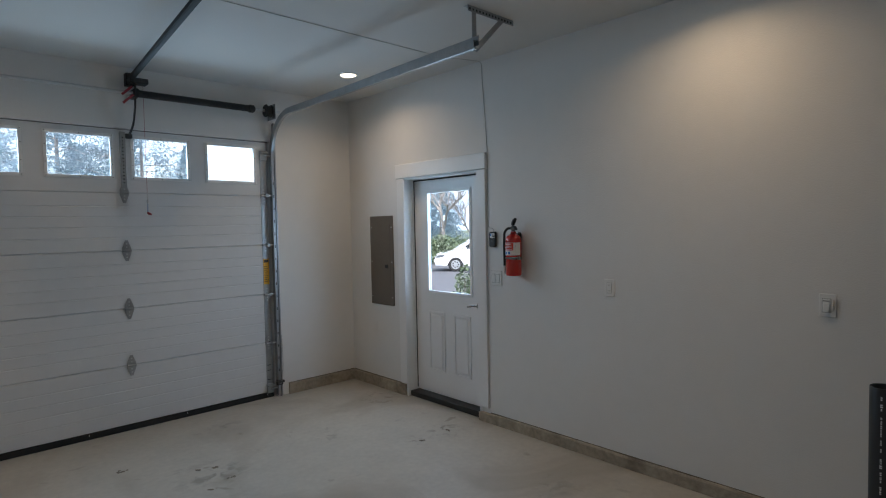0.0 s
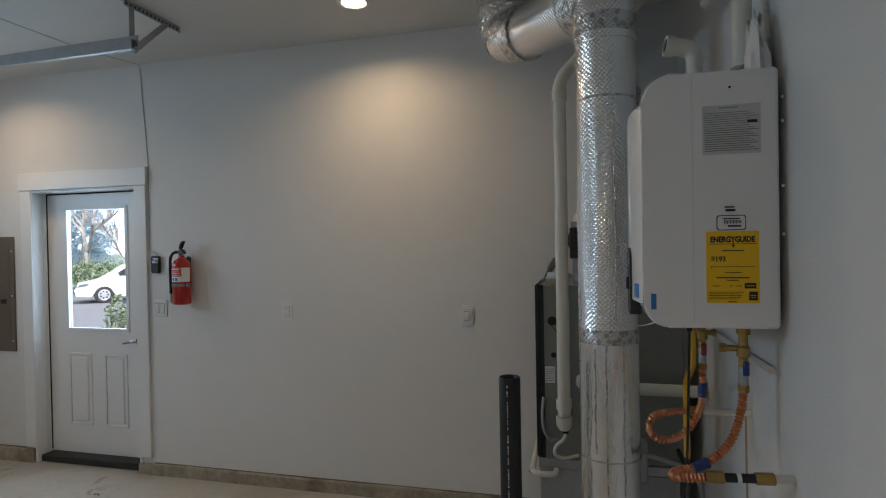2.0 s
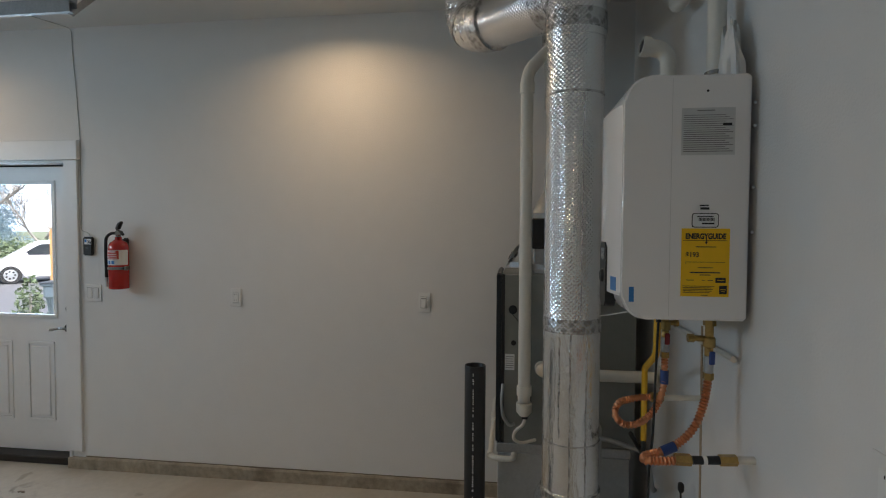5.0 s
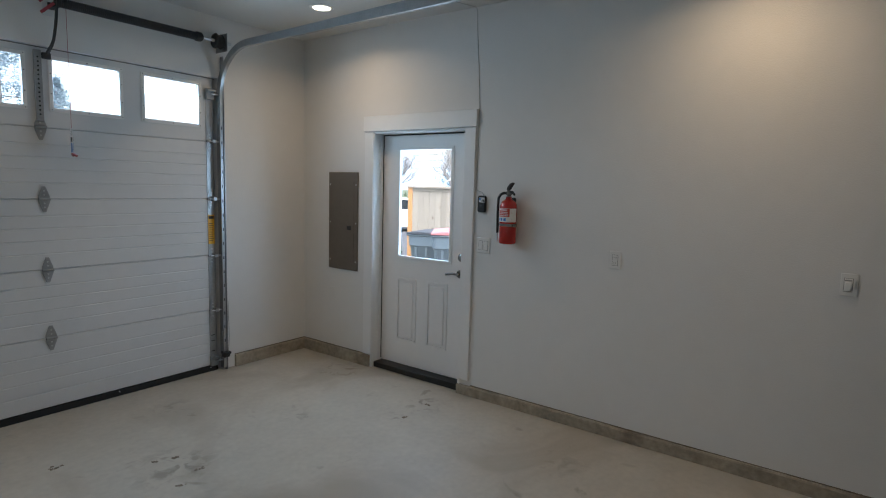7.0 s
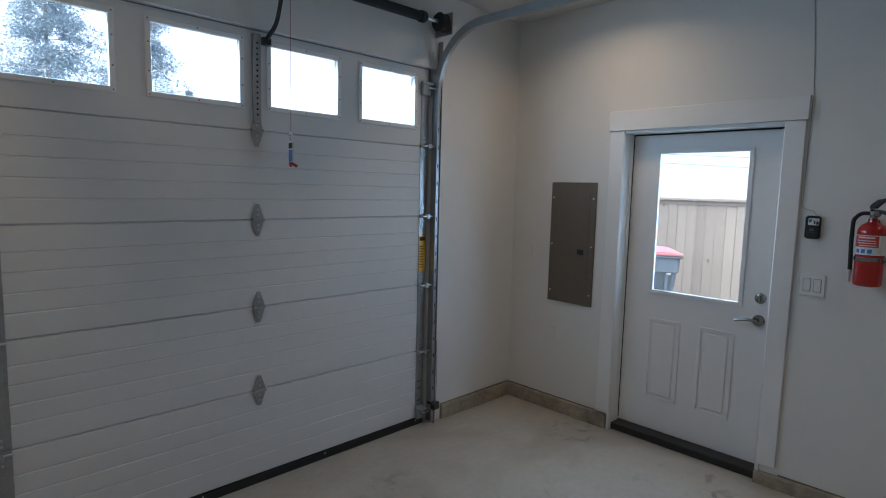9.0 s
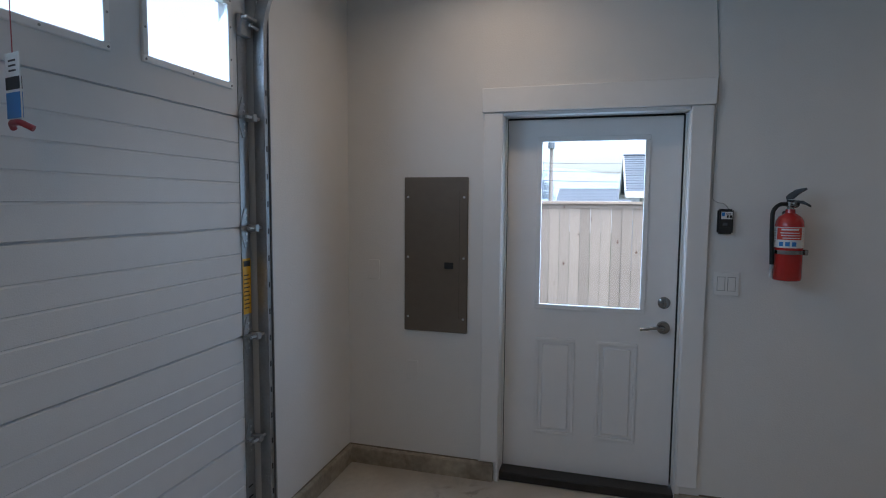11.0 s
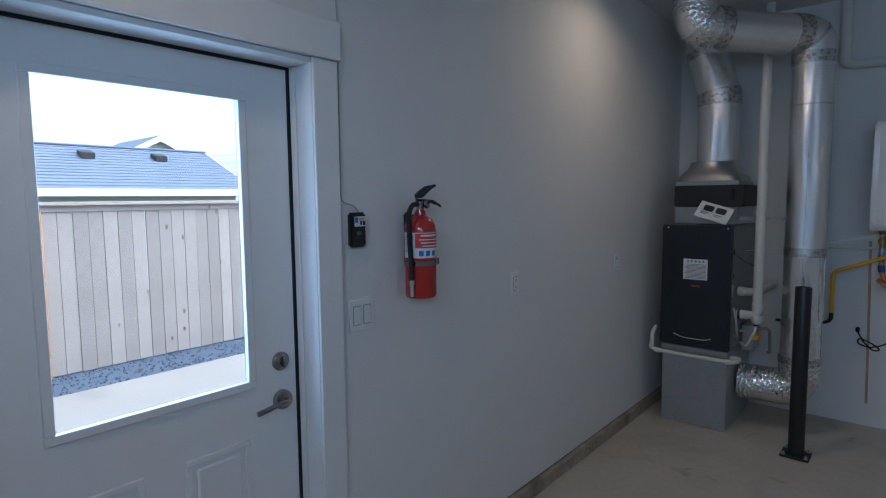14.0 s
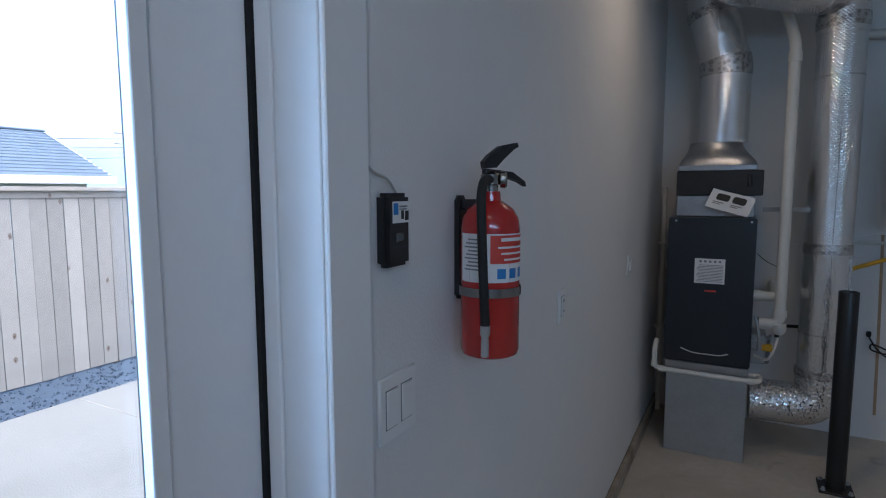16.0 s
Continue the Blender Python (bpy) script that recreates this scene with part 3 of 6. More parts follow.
def picture_frame(y0, y1, z0, z1, wide, x0, x1, name, mat, parent, label=""):
    bm = box(x0, x1, y0, y1, z1 - wide, z1, 0.002)
    box(x0, x1, y0, y1, z0, z0 + wide, 0.002, bm)
    box(x0, x1, y0, y0 + wide, z0 + wide, z1 - wide, 0.002, bm)
    box(x0, x1, y1 - wide, y1, z0 + wide, z1 - wide, 0.002, bm)
    return part(name, bm, mat, parent, label)


picture_frame(3.322, 3.914, 1.000, 1.960, 0.026, X0 - 0.009, X0 + 0.012, "glass_frame", "trim", door, "white glazing frame")
xg = X0 + 0.018
picture_frame(3.343, 3.893, 1.021, 1.939, 0.0045, X0 + 0.0125, X0 + 0.016, "gasket", "grey_ink", door, "dark glazing gasket")
sheet_pane("pane", [(xg, 3.9055, 1.005), (xg, 3.3305, 1.005), (xg, 3.3305, 1.955), (xg, 3.9055, 1.955)][::-1], door, "clear glass")
for y0, y1 in ((3.352, 3.566), (3.684, 3.902)):
    picture_frame(y0, y1, 0.272, 0.832, 0.018, X0 - 0.008, X0 + 0.004, "panel_moulding", "door", door)
    part("raised_panel", box(X0 - 0.009, X0 + 0.002, y0 + 0.034, y1 - 0.034, 0.306, 0.798, 0.009), "door", door)
lever_base = part("handle", spin([(0, 0.024), (0.030, 0.022), (0.034, 0.014), (0.034, 0.0)], (X0, 3.226, 0.934), (-1, 0, 0)), "steel", door, "brushed nickel lever handle")
lever = sweep(rounded([(X0 - 0.02, 3.226, 0.934), (X0 - 0.052, 3.228, 0.936), (X0 - 0.054, 3.27, 0.940), (X0 - 0.05, 3.31, 0.930), (X0 - 0.046, 3.345, 0.924)], 0.02), 0.009, 12)
part("lever", lever, "steel", lever_base)
bolt = part("deadbolt", spin([(0, 0.014), (0.024, 0.013), (0.032, 0.006), (0.032, 0.0)], (X0, 3.226, 1.068), (-1, 0, 0)), "steel", door, "brushed nickel deadbolt")
part("thumb_turn", box(X0 - 0.032, X0 - 0.013, 3.221, 3.231, 1.050, 1.086, 0.003), "steel", bolt)

# ---- garage door ----
YD = 5.055
gd = thing("garage_door", (1.22, YD, 0), "closed white ribbed steel sectional garage door with four windows", "garage door", shift=(-0.0143 - 0.0251 * 1.22, 0, 0), stretch=(0.9749, 1, 1))
JOINTS = [0.045, 0.534, 1.003, 1.478, 1.950, 2.457]
GX0, GX1 = -0.018, 2.448
WINS = [(0.067, 0.493), (0.672, 1.098), (1.277, 1.703), (1.885, 2.318)]
WZ0, WZ1 = 2.082, 2.392
for z0, z1 in zip(JOINTS[:4], JOINTS[1:5]):
    prof = [(YD + 0.045, z0 + 0.002), (YD + 0.006, z0 + 0.002), (YD, z0 + 0.006)]
    for f in (0.23, 0.41, 0.59, 0.766):
        zc = z0 + (z1 - z0) * f
        prof += [(YD, zc - 0.006), (YD + 0.0035, zc - 0.001), (YD + 0.0035, zc + 0.001), (YD - 0.0, zc + 0.004)]
    prof += [(YD, z1 - 0.006), (YD + 0.006, z1 - 0.002), (YD + 0.045, z1 - 0.002)]
    part("section", prism(prof, "x", GX0, GX1), "gdoor", gd, smooth=None)
bm = box(GX0, GX1, YD, YD + 0.045, WZ1 + 0.012, JOINTS[5])
box(GX0, GX1, YD, YD + 0.045, JOINTS[4] + 0.002, WZ0 - 0.012, bm=bm)
edges = [GX0] + [v for a, c in WINS for v in (a - 0.012, c + 0.012)] + [GX1]
for a, c in zip(edges[::2], edges[1::2]):
    box(a, c, YD, YD + 0.045, WZ0 - 0.012, WZ1 + 0.012, bm=bm)
# boards added outside the door edges to keep daylight out of the gaps
gap_boards = box(-0.09, -0.008, YD + 0.048, YD + 0.064, 0.0, 2.50)
box(2.352, 2.45, YD + 0.048, YD + 0.064, 0.0, 2.50, bm=gap_boards)
box(-0.008, 2.352, YD + 0.048, YD + 0.064, 2.43, 2.50, bm=gap_boards)
solo("door_gap_blocker", gap_boards, "trim", "white boards added to block daylight round the garage door", "trim", kind="structure", smooth=None)
top = part("section", bm, "gdoor", gd, "top section with four windows", smooth=None)
for k, (a, c) in enumerate(WINS):
    fr = box(a - 0.026, c + 0.026, YD - 0.010, YD + 0.012, WZ1, WZ1 + 0.026, 0.003)
    box(a - 0.026, c + 0.026, YD - 0.010, YD + 0.012, WZ0 - 0.026, WZ0, 0.003, fr)
    box(a - 0.026, a, YD - 0.010, YD + 0.012, WZ0, WZ1, 0.003, fr)
    box(c, c + 0.026, YD - 0.010, YD + 0.012, WZ0, WZ1, 0.003, fr)
    part("window_frame", fr, "trim", top, "white plastic window frame")
    yg = YD + 0.016
    sheet_pane("pane", [(a - 0.004, yg, WZ0 - 0.004), (c + 0.004, yg, WZ0 - 0.004), (c + 0.004, yg, WZ1 + 0.004), (a - 0.004, yg, WZ1 + 0.004)], top, "clear glass")
    scr = bmesh.new()
    for sx in (a - 0.014, (a + c) / 2, c + 0.014):
        for sz in (WZ0 - 0.014, WZ1 + 0.014):
            spin([(0, 0.003), (0.004, 0.002), (0.004, 0)], (sx, YD - 0.010, sz), (0, -1, 0), 8, scr)
    for sz in (WZ0 + 0.09, WZ1 - 0.09):
        for sx in (a - 0.014, c + 0.014):
            spin([(0, 0.003), (0.004, 0.002), (0.004, 0)], (sx, YD - 0.010, sz), (0, -1, 0), 8, scr)
    part("screws", scr, "grey_ink", top)
part("bottom_seal", prism([(YD - 0.012, 0.0), (YD - 0.014, 0.012), (YD - 0.010, 0.044), (YD + 0.05, 0.044), (YD + 0.05, 0.0)], "x", GX0, GX1), "rubber", gd, "black rubber bottom seal", smooth=None)
# hidden fillers added in the section joints so no daylight leaks through
for z in JOINTS[1:5]:
    part("joint_light_block", box(GX0 + 0.004, GX1 - 0.004, YD + 0.012, YD + 0.040, z - 0.010, z + 0.010), "gdoor", gd, smooth=None)
seal_pins = bmesh.new()
for k in range(4):
    spin([(0, 0.003), (0.005, 0.002), (0.005, 0)], (0.1 + k * 0.76, YD - 0.011, 0.033), (0, -1, 0), 8, seal_pins)
part("seal_screws", seal_pins, "zinc", gd)
# dark strip added for the shaded head gap; it also blocks daylight
part("header_gap_fill", box(-0.03, 2.47, YD + 0.003, YD + 0.03, 2.4575, 2.4655), "grey_ink", gd, "added dark strip filling the shaded gap at the head", smooth=None)
for a, c in ((GX0, 0.070), (2.382, GX1)):
    for z0, z1 in zip(JOINTS[:5], JOINTS[1:]):
        st = part("end_stile", box(a, c, YD - 0.004, YD - 0.0005, z0 + 0.004, z1 - 0.004 if z1 < 2.4 else 2.30, 0.001), "galv", gd, "galvanized end stile")
        if z0 < 0.1:
            slots = bmesh.new()
            for zz in (0.17, 0.26, 0.31):
                box(a + 0.012, c - 0.02, YD - 0.0055, YD - 0.0042, zz, zz + 0.006, bm=slots)
            part("slot", slots, "ink", st)
sticker = part("warning_sticker", box(2.386, 2.442, YD - 0.0062, YD - 0.0045, 1.100, 1.345), "yellow", gd, "yellow warning sticker", smooth=None)
wb = bmesh.new()
box(2.390, 2.438, YD - 0.0070, YD - 0.0063, 1.310, 1.335, bm=wb)
for k in range(9):
    box(2.392, 2.426 + 0.008 * (k % 2), YD - 0.0070, YD - 0.0063, 1.125 + k * 0.018, 1.130 + k * 0.018, bm=wb)
part("printed_lines", wb, "ink", sticker, smooth=None)


def hinge(x, z, end):
    """A pressed diamond hinge with a rolled knuckle."""
    w, h = 0.034, 0.085
    y = YD - 0.004 if not end else YD - 0.0045
    out = [(x - 0.010, z + h), (x + 0.010, z + h), (x + w, z + 0.020), (x + w, z - 0.020), (x + 0.010, z - h), (x - 0.010, z - h), (x - w, z - 0.020), (x - w, z + 0.020)]
    hg = part("hinge", prism(out, "y", y - 0.004, y, bev=0.0015, seg=1), "galv", gd, "galvanized hinge")
    part("knuckle", rod((x - w, y - 0.012, z), (x + w, y - 0.012, z), 0.0085, 12), "galv", hg)
    sc = bmesh.new()
    for dz in (-0.055, -0.028, 0.028, 0.055):
        spin([(0, 0.004), (0.006, 0.003), (0.006, 0)], (x, y - 0.004, z + dz), (0, -1, 0), 8, sc)
    part("hinge_bolts", sc, "zinc", hg)
    if end:
        s = 1 if x > 1 else -1
        part("roller_arm", box(min(x, x + s * 0.03), max(x, x + s * 0.03), y - 0.052, y - 0.004, z - 0.016, z + 0.016, 0.003), "galv", hg)
        part("roller", rod((x - s * 0.035, y - 0.040, z), (x + s * 0.062, y - 0.040, z), 0.0065, 12), "zinc", hg, "bright roller stem")
        part("roller_wheel", rod((x + s * 0.062, y - 0.040, z), (x + s * 0.082, y - 0.040, z), 0.021, 16), "zinc", hg)


for z in JOINTS[1:5]:
    hinge(1.190, z, False)
    hinge(0.034, z, True)
    hinge(2.412, z, True)
for z in (0.09, 2.33):
    for x, s in ((0.034, -1), (2.412, 1)):
        fx = part("corner_bracket", box(x - 0.036, x + 0.036, YD - 0.030, YD - 0.004, z - 0.045, z + 0.045, 0.004), "galv", gd, "galvanized corner bracket")
        part("roller", rod((x, YD - 0.046, z), (x + s * 0.07, YD - 0.046, z), 0.0065, 12), "zinc", fx)
        part("bracket_cap", box(x - 0.036, x + 0.036, YD - 0.060, YD - 0.030, z + 0.020, z + 0.034, 0.003), "galv", fx)
strut = part("center_strut", box(1.168, 1.212, YD - 0.020, YD - 0.0005, 1.985, 2.440, 0.003), "galv", gd, "perforated galvanized strut")
holes = bmesh.new()
for k in range(14):
    spin([(0, 0.0008), (0.006, 0.0008), (0.006, 0)], (1.190, YD - 0.020, 2.03 + k * 0.028), (0, -1, 0), 8, holes)
part("strut_holes", holes, "ink", strut)


def track(x, s):
    """A channel track: upright, bend and run to the back, with its angle and hangers."""
    tr = thing("door_track", (x, YN - 0.03, 0), "galvanized steel channel track of the garage door", "door track", "garage door tracks", shift=(-0.0143 - 0.0251 * x, 0, 0), stretch=(0.9749, 1, 1))
    yv = YD - 0.046
    pts = [(x, yv, 0.02), (x, yv, 2.18)]
    for k in range(1, 13):
        a = radians(90 * k / 12)
        pts.append((x, yv - 0.40 * (1 - math.cos(a)), 2.30 + 0.40 * math.sin(a)))
    pts += [(x, 3.4, 2.703), (x, 2.30, 2.712)]
    w, d, q = 0.026, 0.013, 0.0025
    shape = [(-d * s, -w), (d * s, -w), (d * s, -w + q), (-d * s + q * s, -w + q), (-d * s + q * s, w - q), (d * s, w - q), (d * s, w), (-d * s, w)]
    part("channel", sweep(pts, 0, shape=[(u * -1, v) for u, v in shape]), "galv", tr, smooth=30)
    xo = x + s * 0.020
    part("angle", prism([(xo, YN - 0.004), (xo + s * 0.050, YN - 0.004), (xo + s * 0.050, YN - 0.001), (xo, YN - 0.001)] if s < 0 else [(xo, YN - 0.004), (xo + 0.030, YN - 0.004), (xo + 0.030, YN - 0.001), (xo, YN - 0.001)], "z", 0.0, 2.64), "galv", tr, "galvanized wall angle", smooth=None)
    part("angle_flange", box(min(xo, xo - s * 0.003), max(xo, xo - s * 0.003), YN - 0.045, YN - 0.001, 0.0, 2.64), "galv", tr, smooth=None)
    for z in (0.32, 0.98, 1.62, 2.20):
        part("track_clip", box(x - 0.018, x + 0.022, YN - 0.026, YN - 0.010, z - 0.02, z + 0.02, 0.002), "galv", tr)
    hs = bmesh.new()
    for k in range(16):
        box(x - 0.004, x + 0.004, yv - 0.0275, yv - 0.0262, 0.25 + k * 0.12, 0.275 + k * 0.12, bm=hs)
    tagged(part("slots", hs, "ink", tr), kind="stuff")
    part("long_rail", sweep([(x + s * 0.016, 4.45, 2.706), (x + s * 0.016, 2.28, 2.735)], 0, shape=[(-0.0015, -0.03), (0.0015, -0.03), (0.0015, 0.03), (-0.0015, 0.03)]), "galv", tr, smooth=None)
    return tr


tr_right = track(2.484, 1)
tr_left = track(-0.062, -1)


def hanger(x, s):
    """Perforated ceiling angle with a drop strap and a brace."""
    hg = thing("track_hanger", (x, 2.36, CEIL), "perforated galvanized steel ceiling hanger of the door track", "bracket", "track hangers")
    a = box(x - 0.055, x + 0.365, 2.335, 2.338, CEIL - 0.036, CEIL - 0.001)
    box(x - 0.055, x + 0.365, 2.338, 2.372, CEIL - 0.004, CEIL - 0.001, bm=a)
    part("ceiling_angle", a, "galv", hg, smooth=None)
    ho = bmesh.new()
    for k in range(14):
        box(x - 0.045 + k * 0.029, x - 0.032 + k * 0.029, 2.3342, 2.3349, CEIL - 0.026, CEIL - 0.014, bm=ho)
    part("perforation", ho, "ink", hg, smooth=None)
    part("drop_strap", box(x - 0.018, x + 0.018, 2.3385, 2.3415, 2.69, CEIL - 0.004), "galv", hg, smooth=None)
    br = sweep([(x + 0.012, 2.344, 2.70), (x + 0.27, 2.344, CEIL - 0.012)], 0, shape=[(-0.0015, -0.017), (0.0015, -0.017), (0.0015, 0.017), (-0.0015, 0.017)])
    part("brace", br, "galv", hg, smooth=None)
    part("end_bolt", rod((x, 2.32, 2.705), (x, 2.375, 2.705), 0.012, 10), "galv", hg)
    return hg


hanger(2.445, 1)
hanger(-0.10, -1)

spring = thing("torsion_spring", (1.22, 4.92, 2.735), "black oil-tempered torsion spring on a steel shaft above the garage door", "door spring")
part("shaft", rod((-0.14, 4.92, 2.735), (2.46, 4.92, 2.735), 0.0127), "zinc", spring)
part("coil", sweep([(1.225, 4.92, 2.735), (2.165, 4.92, 2.735)], 0.029, 18, ripple=0.0016, every=0.006), "black", spring, "black coil")
part("winding_cone", spin([(0, 0), (0.036, 0), (0.036, 0.035), (0.024, 0.05), (0, 0.05)], (2.165, 4.92, 2.735), (1, 0, 0), 16), "dark", spring)
for x in (2.345, -0.03):
    part("cable_drum", spin([(0, 0), (0.052, 0), (0.060, 0.010), (0.050, 0.016), (0.050, 0.050), (0.058, 0.058), (0.040, 0.066), (0, 0.066)], (x - 0.03, 4.92, 2.735), (1, 0, 0), 20), "dark", spring, "dark cable drum")
    part("bearing_plate", box(x + 0.045, x + 0.049, 4.86, YN - 0.002, 2.66, 2.80, 0.001), "galv", spring)
part("center_plate", box(1.180, 1.240, YN - 0.006, YN - 0.002, 2.66, 2.82, 0.001), "gdoor", spring)
part("center_bearing", box(1.206, 1.246, 4.885, YN - 0.006, 2.70, 2.77, 0.006), "dark", spring)
for dz, dy in ((0.05, 0.0), (-0.02, 0.02)):
    part("warning_tag", sweep([(1.125, 4.90 - dy, 2.66 + dz), (1.20, 4.90 - dy, 2.735 + dz)], 0, shape=[(-0.001, -0.009), (0.001, -0.009), (0.001, 0.009), (-0.001, 0.009)]), "redtag", spring, "red warning tag", smooth=None)

opener = thing("garage_door_opener", (1.20, 4.9, 2.85), "dark steel opener rail with a bent door arm and release cord", "door opener")
part("rail", sweep([(1.20, 4.97, 2.846), (0.99, 1.60, 2.930)], 0, shape=[(-0.018, -0.012), (0.018, -0.012), (0.018, 0.014), (-0.018, 0.014)]), "rubber", opener, smooth=None)
part("rail_slot", sweep([(1.20, 4.95, 2.8325), (0.99, 1.62, 2.9165)], 0, shape=[(-0.010, -0.002), (0.010, -0.002), (0.010, 0.0), (-0.010, 0.0)]), "rubber", opener, smooth=None)
part("header_bracket", box(1.17, 1.23, 4.955, YN - 0.001, 2.80, 2.90, 0.003), "dark", opener)
part("pulley", spin([(0, 0), (0.028, 0), (0.028, 0.02), (0, 0.02)], (1.19, 4.955, 2.818), (1, 0, 0), 16), "dark", opener)
part("trolley", box(1.176, 1.310, 4.86, 4.954, 2.806, 2.848, 0.005), "black", opener)
arm = sweep(rounded([(1.215, 4.87, 2.81), (1.215, 4.90, 2.62), (1.205, 4.935, 2.48), (1.195, YD - 0.02, 2.415)], 0.05), 0, shape=[(-0.004, -0.015), (0.004, -0.015), (0.004, 0.015), (-0.004, 0.015)])
part("door_arm", arm, "dark", opener)
part("arm_foot", box(1.165, 1.215, YD - 0.045, YD - 0.021, 2.385, 2.425, 0.004), "dark", opener)
cord = part("release_cord", rod((1.290, 4.95, 2.81), (1.290, 4.95, 1.93), 0.0014, 8), "redtag", opener, "thin red and white pull cord")
TURN_TAG = Matrix.Translation((1.290, 4.95, 0)) @ Matrix.Rotation(radians(77), 4, "Z") @ Matrix.Translation((-1.290, -4.95, 0))


def turned(bm):
    bmesh.ops.transform(bm, matrix=TURN_TAG, verts=bm.verts)
    return bm


tag = part("release_tag", turned(box(1.257, 1.323, 4.948, 4.952, 1.79, 1.95, 0.001)), "paper", cord, "white and blue hang tag", smooth=None)
part("release_handle", turned(sweep(rounded([(1.250, 4.93, 1.768), (1.270, 4.95, 1.783), (1.313, 4.95, 1.783), (1.325, 4.94, 1.772)], 0.01), 0.008, 10)), "redtag", cord, "red pull handle")
for y0, y1 in ((4.9466, 4.9479), (4.9521, 4.9534)):
    part("blue_print", turned(box(1.2575, 1.3225, y0, y1, 1.793, 1.855)), "blue", opener, smooth=None)
    tb = box(1.2575, 1.3225, y0, y1, 1.862, 1.892)
    for k in range(3):
        box(1.273, 1.305, y0, y1, 1.905 + k * 0.012, 1.909 + k * 0.012, bm=tb)
    tagged(part("dark_print", turned(tb), "ink", opener, smooth=None), kind="stuff")

for x, s in ((2.47, 1), (-0.06, -1)):
    se = thing("safety_sensor", (x, 4.93, 0.16), "small black photo eye on a bracket beside the door track", "sensor", "safety sensors", shift=(-0.0143 - 0.0251 * x, 0, 0), stretch=(0.9749, 1, 1))
    part("eye", box(x - 0.045, x + 0.015, 4.905, 4.945, 0.135, 0.175, 0.006), "black", se)
    part("lens", spin([(0, 0.003), (0.009, 0.002), (0.009, 0)], (x - 0.012, 4.905, 0.155), (0, -1, 0), 12), "glass", se)
    part("bracket", box(x - 0.005, x + 0.05, 4.945, YN - 0.003, 0.145, 0.165, 0.002), "dark", se)
    part("lead", sweep(rounded([(x + s * 0.02, 4.95, 0.165), (x + s * 0.05, 4.985, 0.19), (x + s * 0.06, 4.99, 0.30), (x + s * 0.055, 4.992, 0.6)], 0.03), 0.0025, 6), "cable", se)
lb = thing("junction_box", (-0.155, YN, 1.48), "small white low-voltage box on the wall", "wall plate")
part("body", box(-0.175, -0.135, YN - 0.018, YN, 1.44, 1.52, 0.004), "plate", lb)

for k, (cx, cy) in enumerate(CANS):
    rl = thing("recessed_light", (cx, cy, CEIL), "lit round flush ceiling light with a white trim ring", "ceiling light", "recessed ceiling lights")
    part("trim_ring", spin([(0.068, -0.006), (0.072, -0.009), (0.090, -0.004), (0.092, 0.0), (0.068, 0.0), (0.068, -0.006)], (cx, cy, CEIL - 0.0005), n=40), "trim", rl)
    ln = part("lens", spin([(0, -0.0035), (0.068, -0.0035)], (cx, cy, CEIL - 0.0005), n=40), "lens", rl, "glowing warm white lens")

# ---- east wall fittings ----
pn = thing("breaker_panel", (XE, 4.47, 0.85), "flat taupe metal cover of a recessed breaker panel", "electrical panel")
part("cover", box(XE - 0.011, XE, 4.282, 4.660, 0.848, 1.738, 0.004), "panel", pn)
part("latch", box(XE - 0.015, XE - 0.0105, 4.365, 4.418, 1.218, 1.254, 0.002), "black", pn, "black latch")
part("door_seam", box(XE - 0.0118, XE - 0.0109, 4.330, 4.331, 0.93, 1.66), "rubber", pn, smooth=None)
for y in (4.305, 4.637):
    for z in (0.93, 1.28, 1.625):
        part("screw", spin([(0, 0.004), (0.006, 0.003), (0.007, 0)], (XE - 0.011, y, z), (-1, 0, 0), 10), "zinc", pn)


def wall_plate(name, y, z, w, h, label, category, inserts, mat="plate"):
    wp = thing(name, (XE, y, z - h / 2), label, category)
    part("cover_plate", box(XE - 0.008, XE, y - w / 2, y + w / 2, z - h / 2, z + h / 2, 0.003), mat, wp)
    for k, (dy, iw, ih, mt) in enumerate(inserts):
        ins = part("insert", box(XE - 0.0115, XE - 0.0075, y + dy - iw / 2, y + dy + iw / 2, z - ih / 2, z + ih / 2, 0.0015), mt, wp)
        gap = box(XE - 0.0088, XE - 0.0078, y + dy - iw / 2 - 0.002, y + dy + iw / 2 + 0.002, z - ih / 2 - 0.002, z + ih / 2 + 0.002)
        part("gap_line", gap, "grey_ink", wp, smooth=None)
    return wp


sw = wall_plate("light_switch", 2.951, 1.199, 0.118, 0.118, "white double rocker light switch", "light switch", [(-0.024, 0.033, 0.067, "plate"), (0.024, 0.033, 0.067, "plate")])
ou = wall_plate("wall_outlet", 1.937, 1.190, 0.072, 0.117, "white wall outlet with a square cover plate", "outlet", [(0, 0.033, 0.067, "plate")])
ob_ = bmesh.new()
for dz in (0.018, -0.018):
    for dy in (-0.006, 0.006):
        box(XE - 0.0122, XE - 0.0114, 1.937 + dy - 0.001, 1.937 + dy + 0.001, 1.190 + dz - 0.004, 1.190 + dz + 0.004, bm=ob_)
tagged(part("slots", ob_, "ink", ou, smooth=None), kind="stuff")
dm = wall_plate("dimmer_switch", 0.702, 1.185, 0.076, 0.120, "white dimmer switch with a raised paddle", "light switch", [(0.004, 0.036, 0.068, "plate")])
part("paddle", box(XE - 0.018, XE - 0.0114, 0.692, 0.720, 1.153, 1.200, 0.003), "plate", dm)
part("slider", box(XE - 0.016, XE - 0.0078, 0.676, 0.682, 1.160, 1.215, 0.001), "plate", dm)
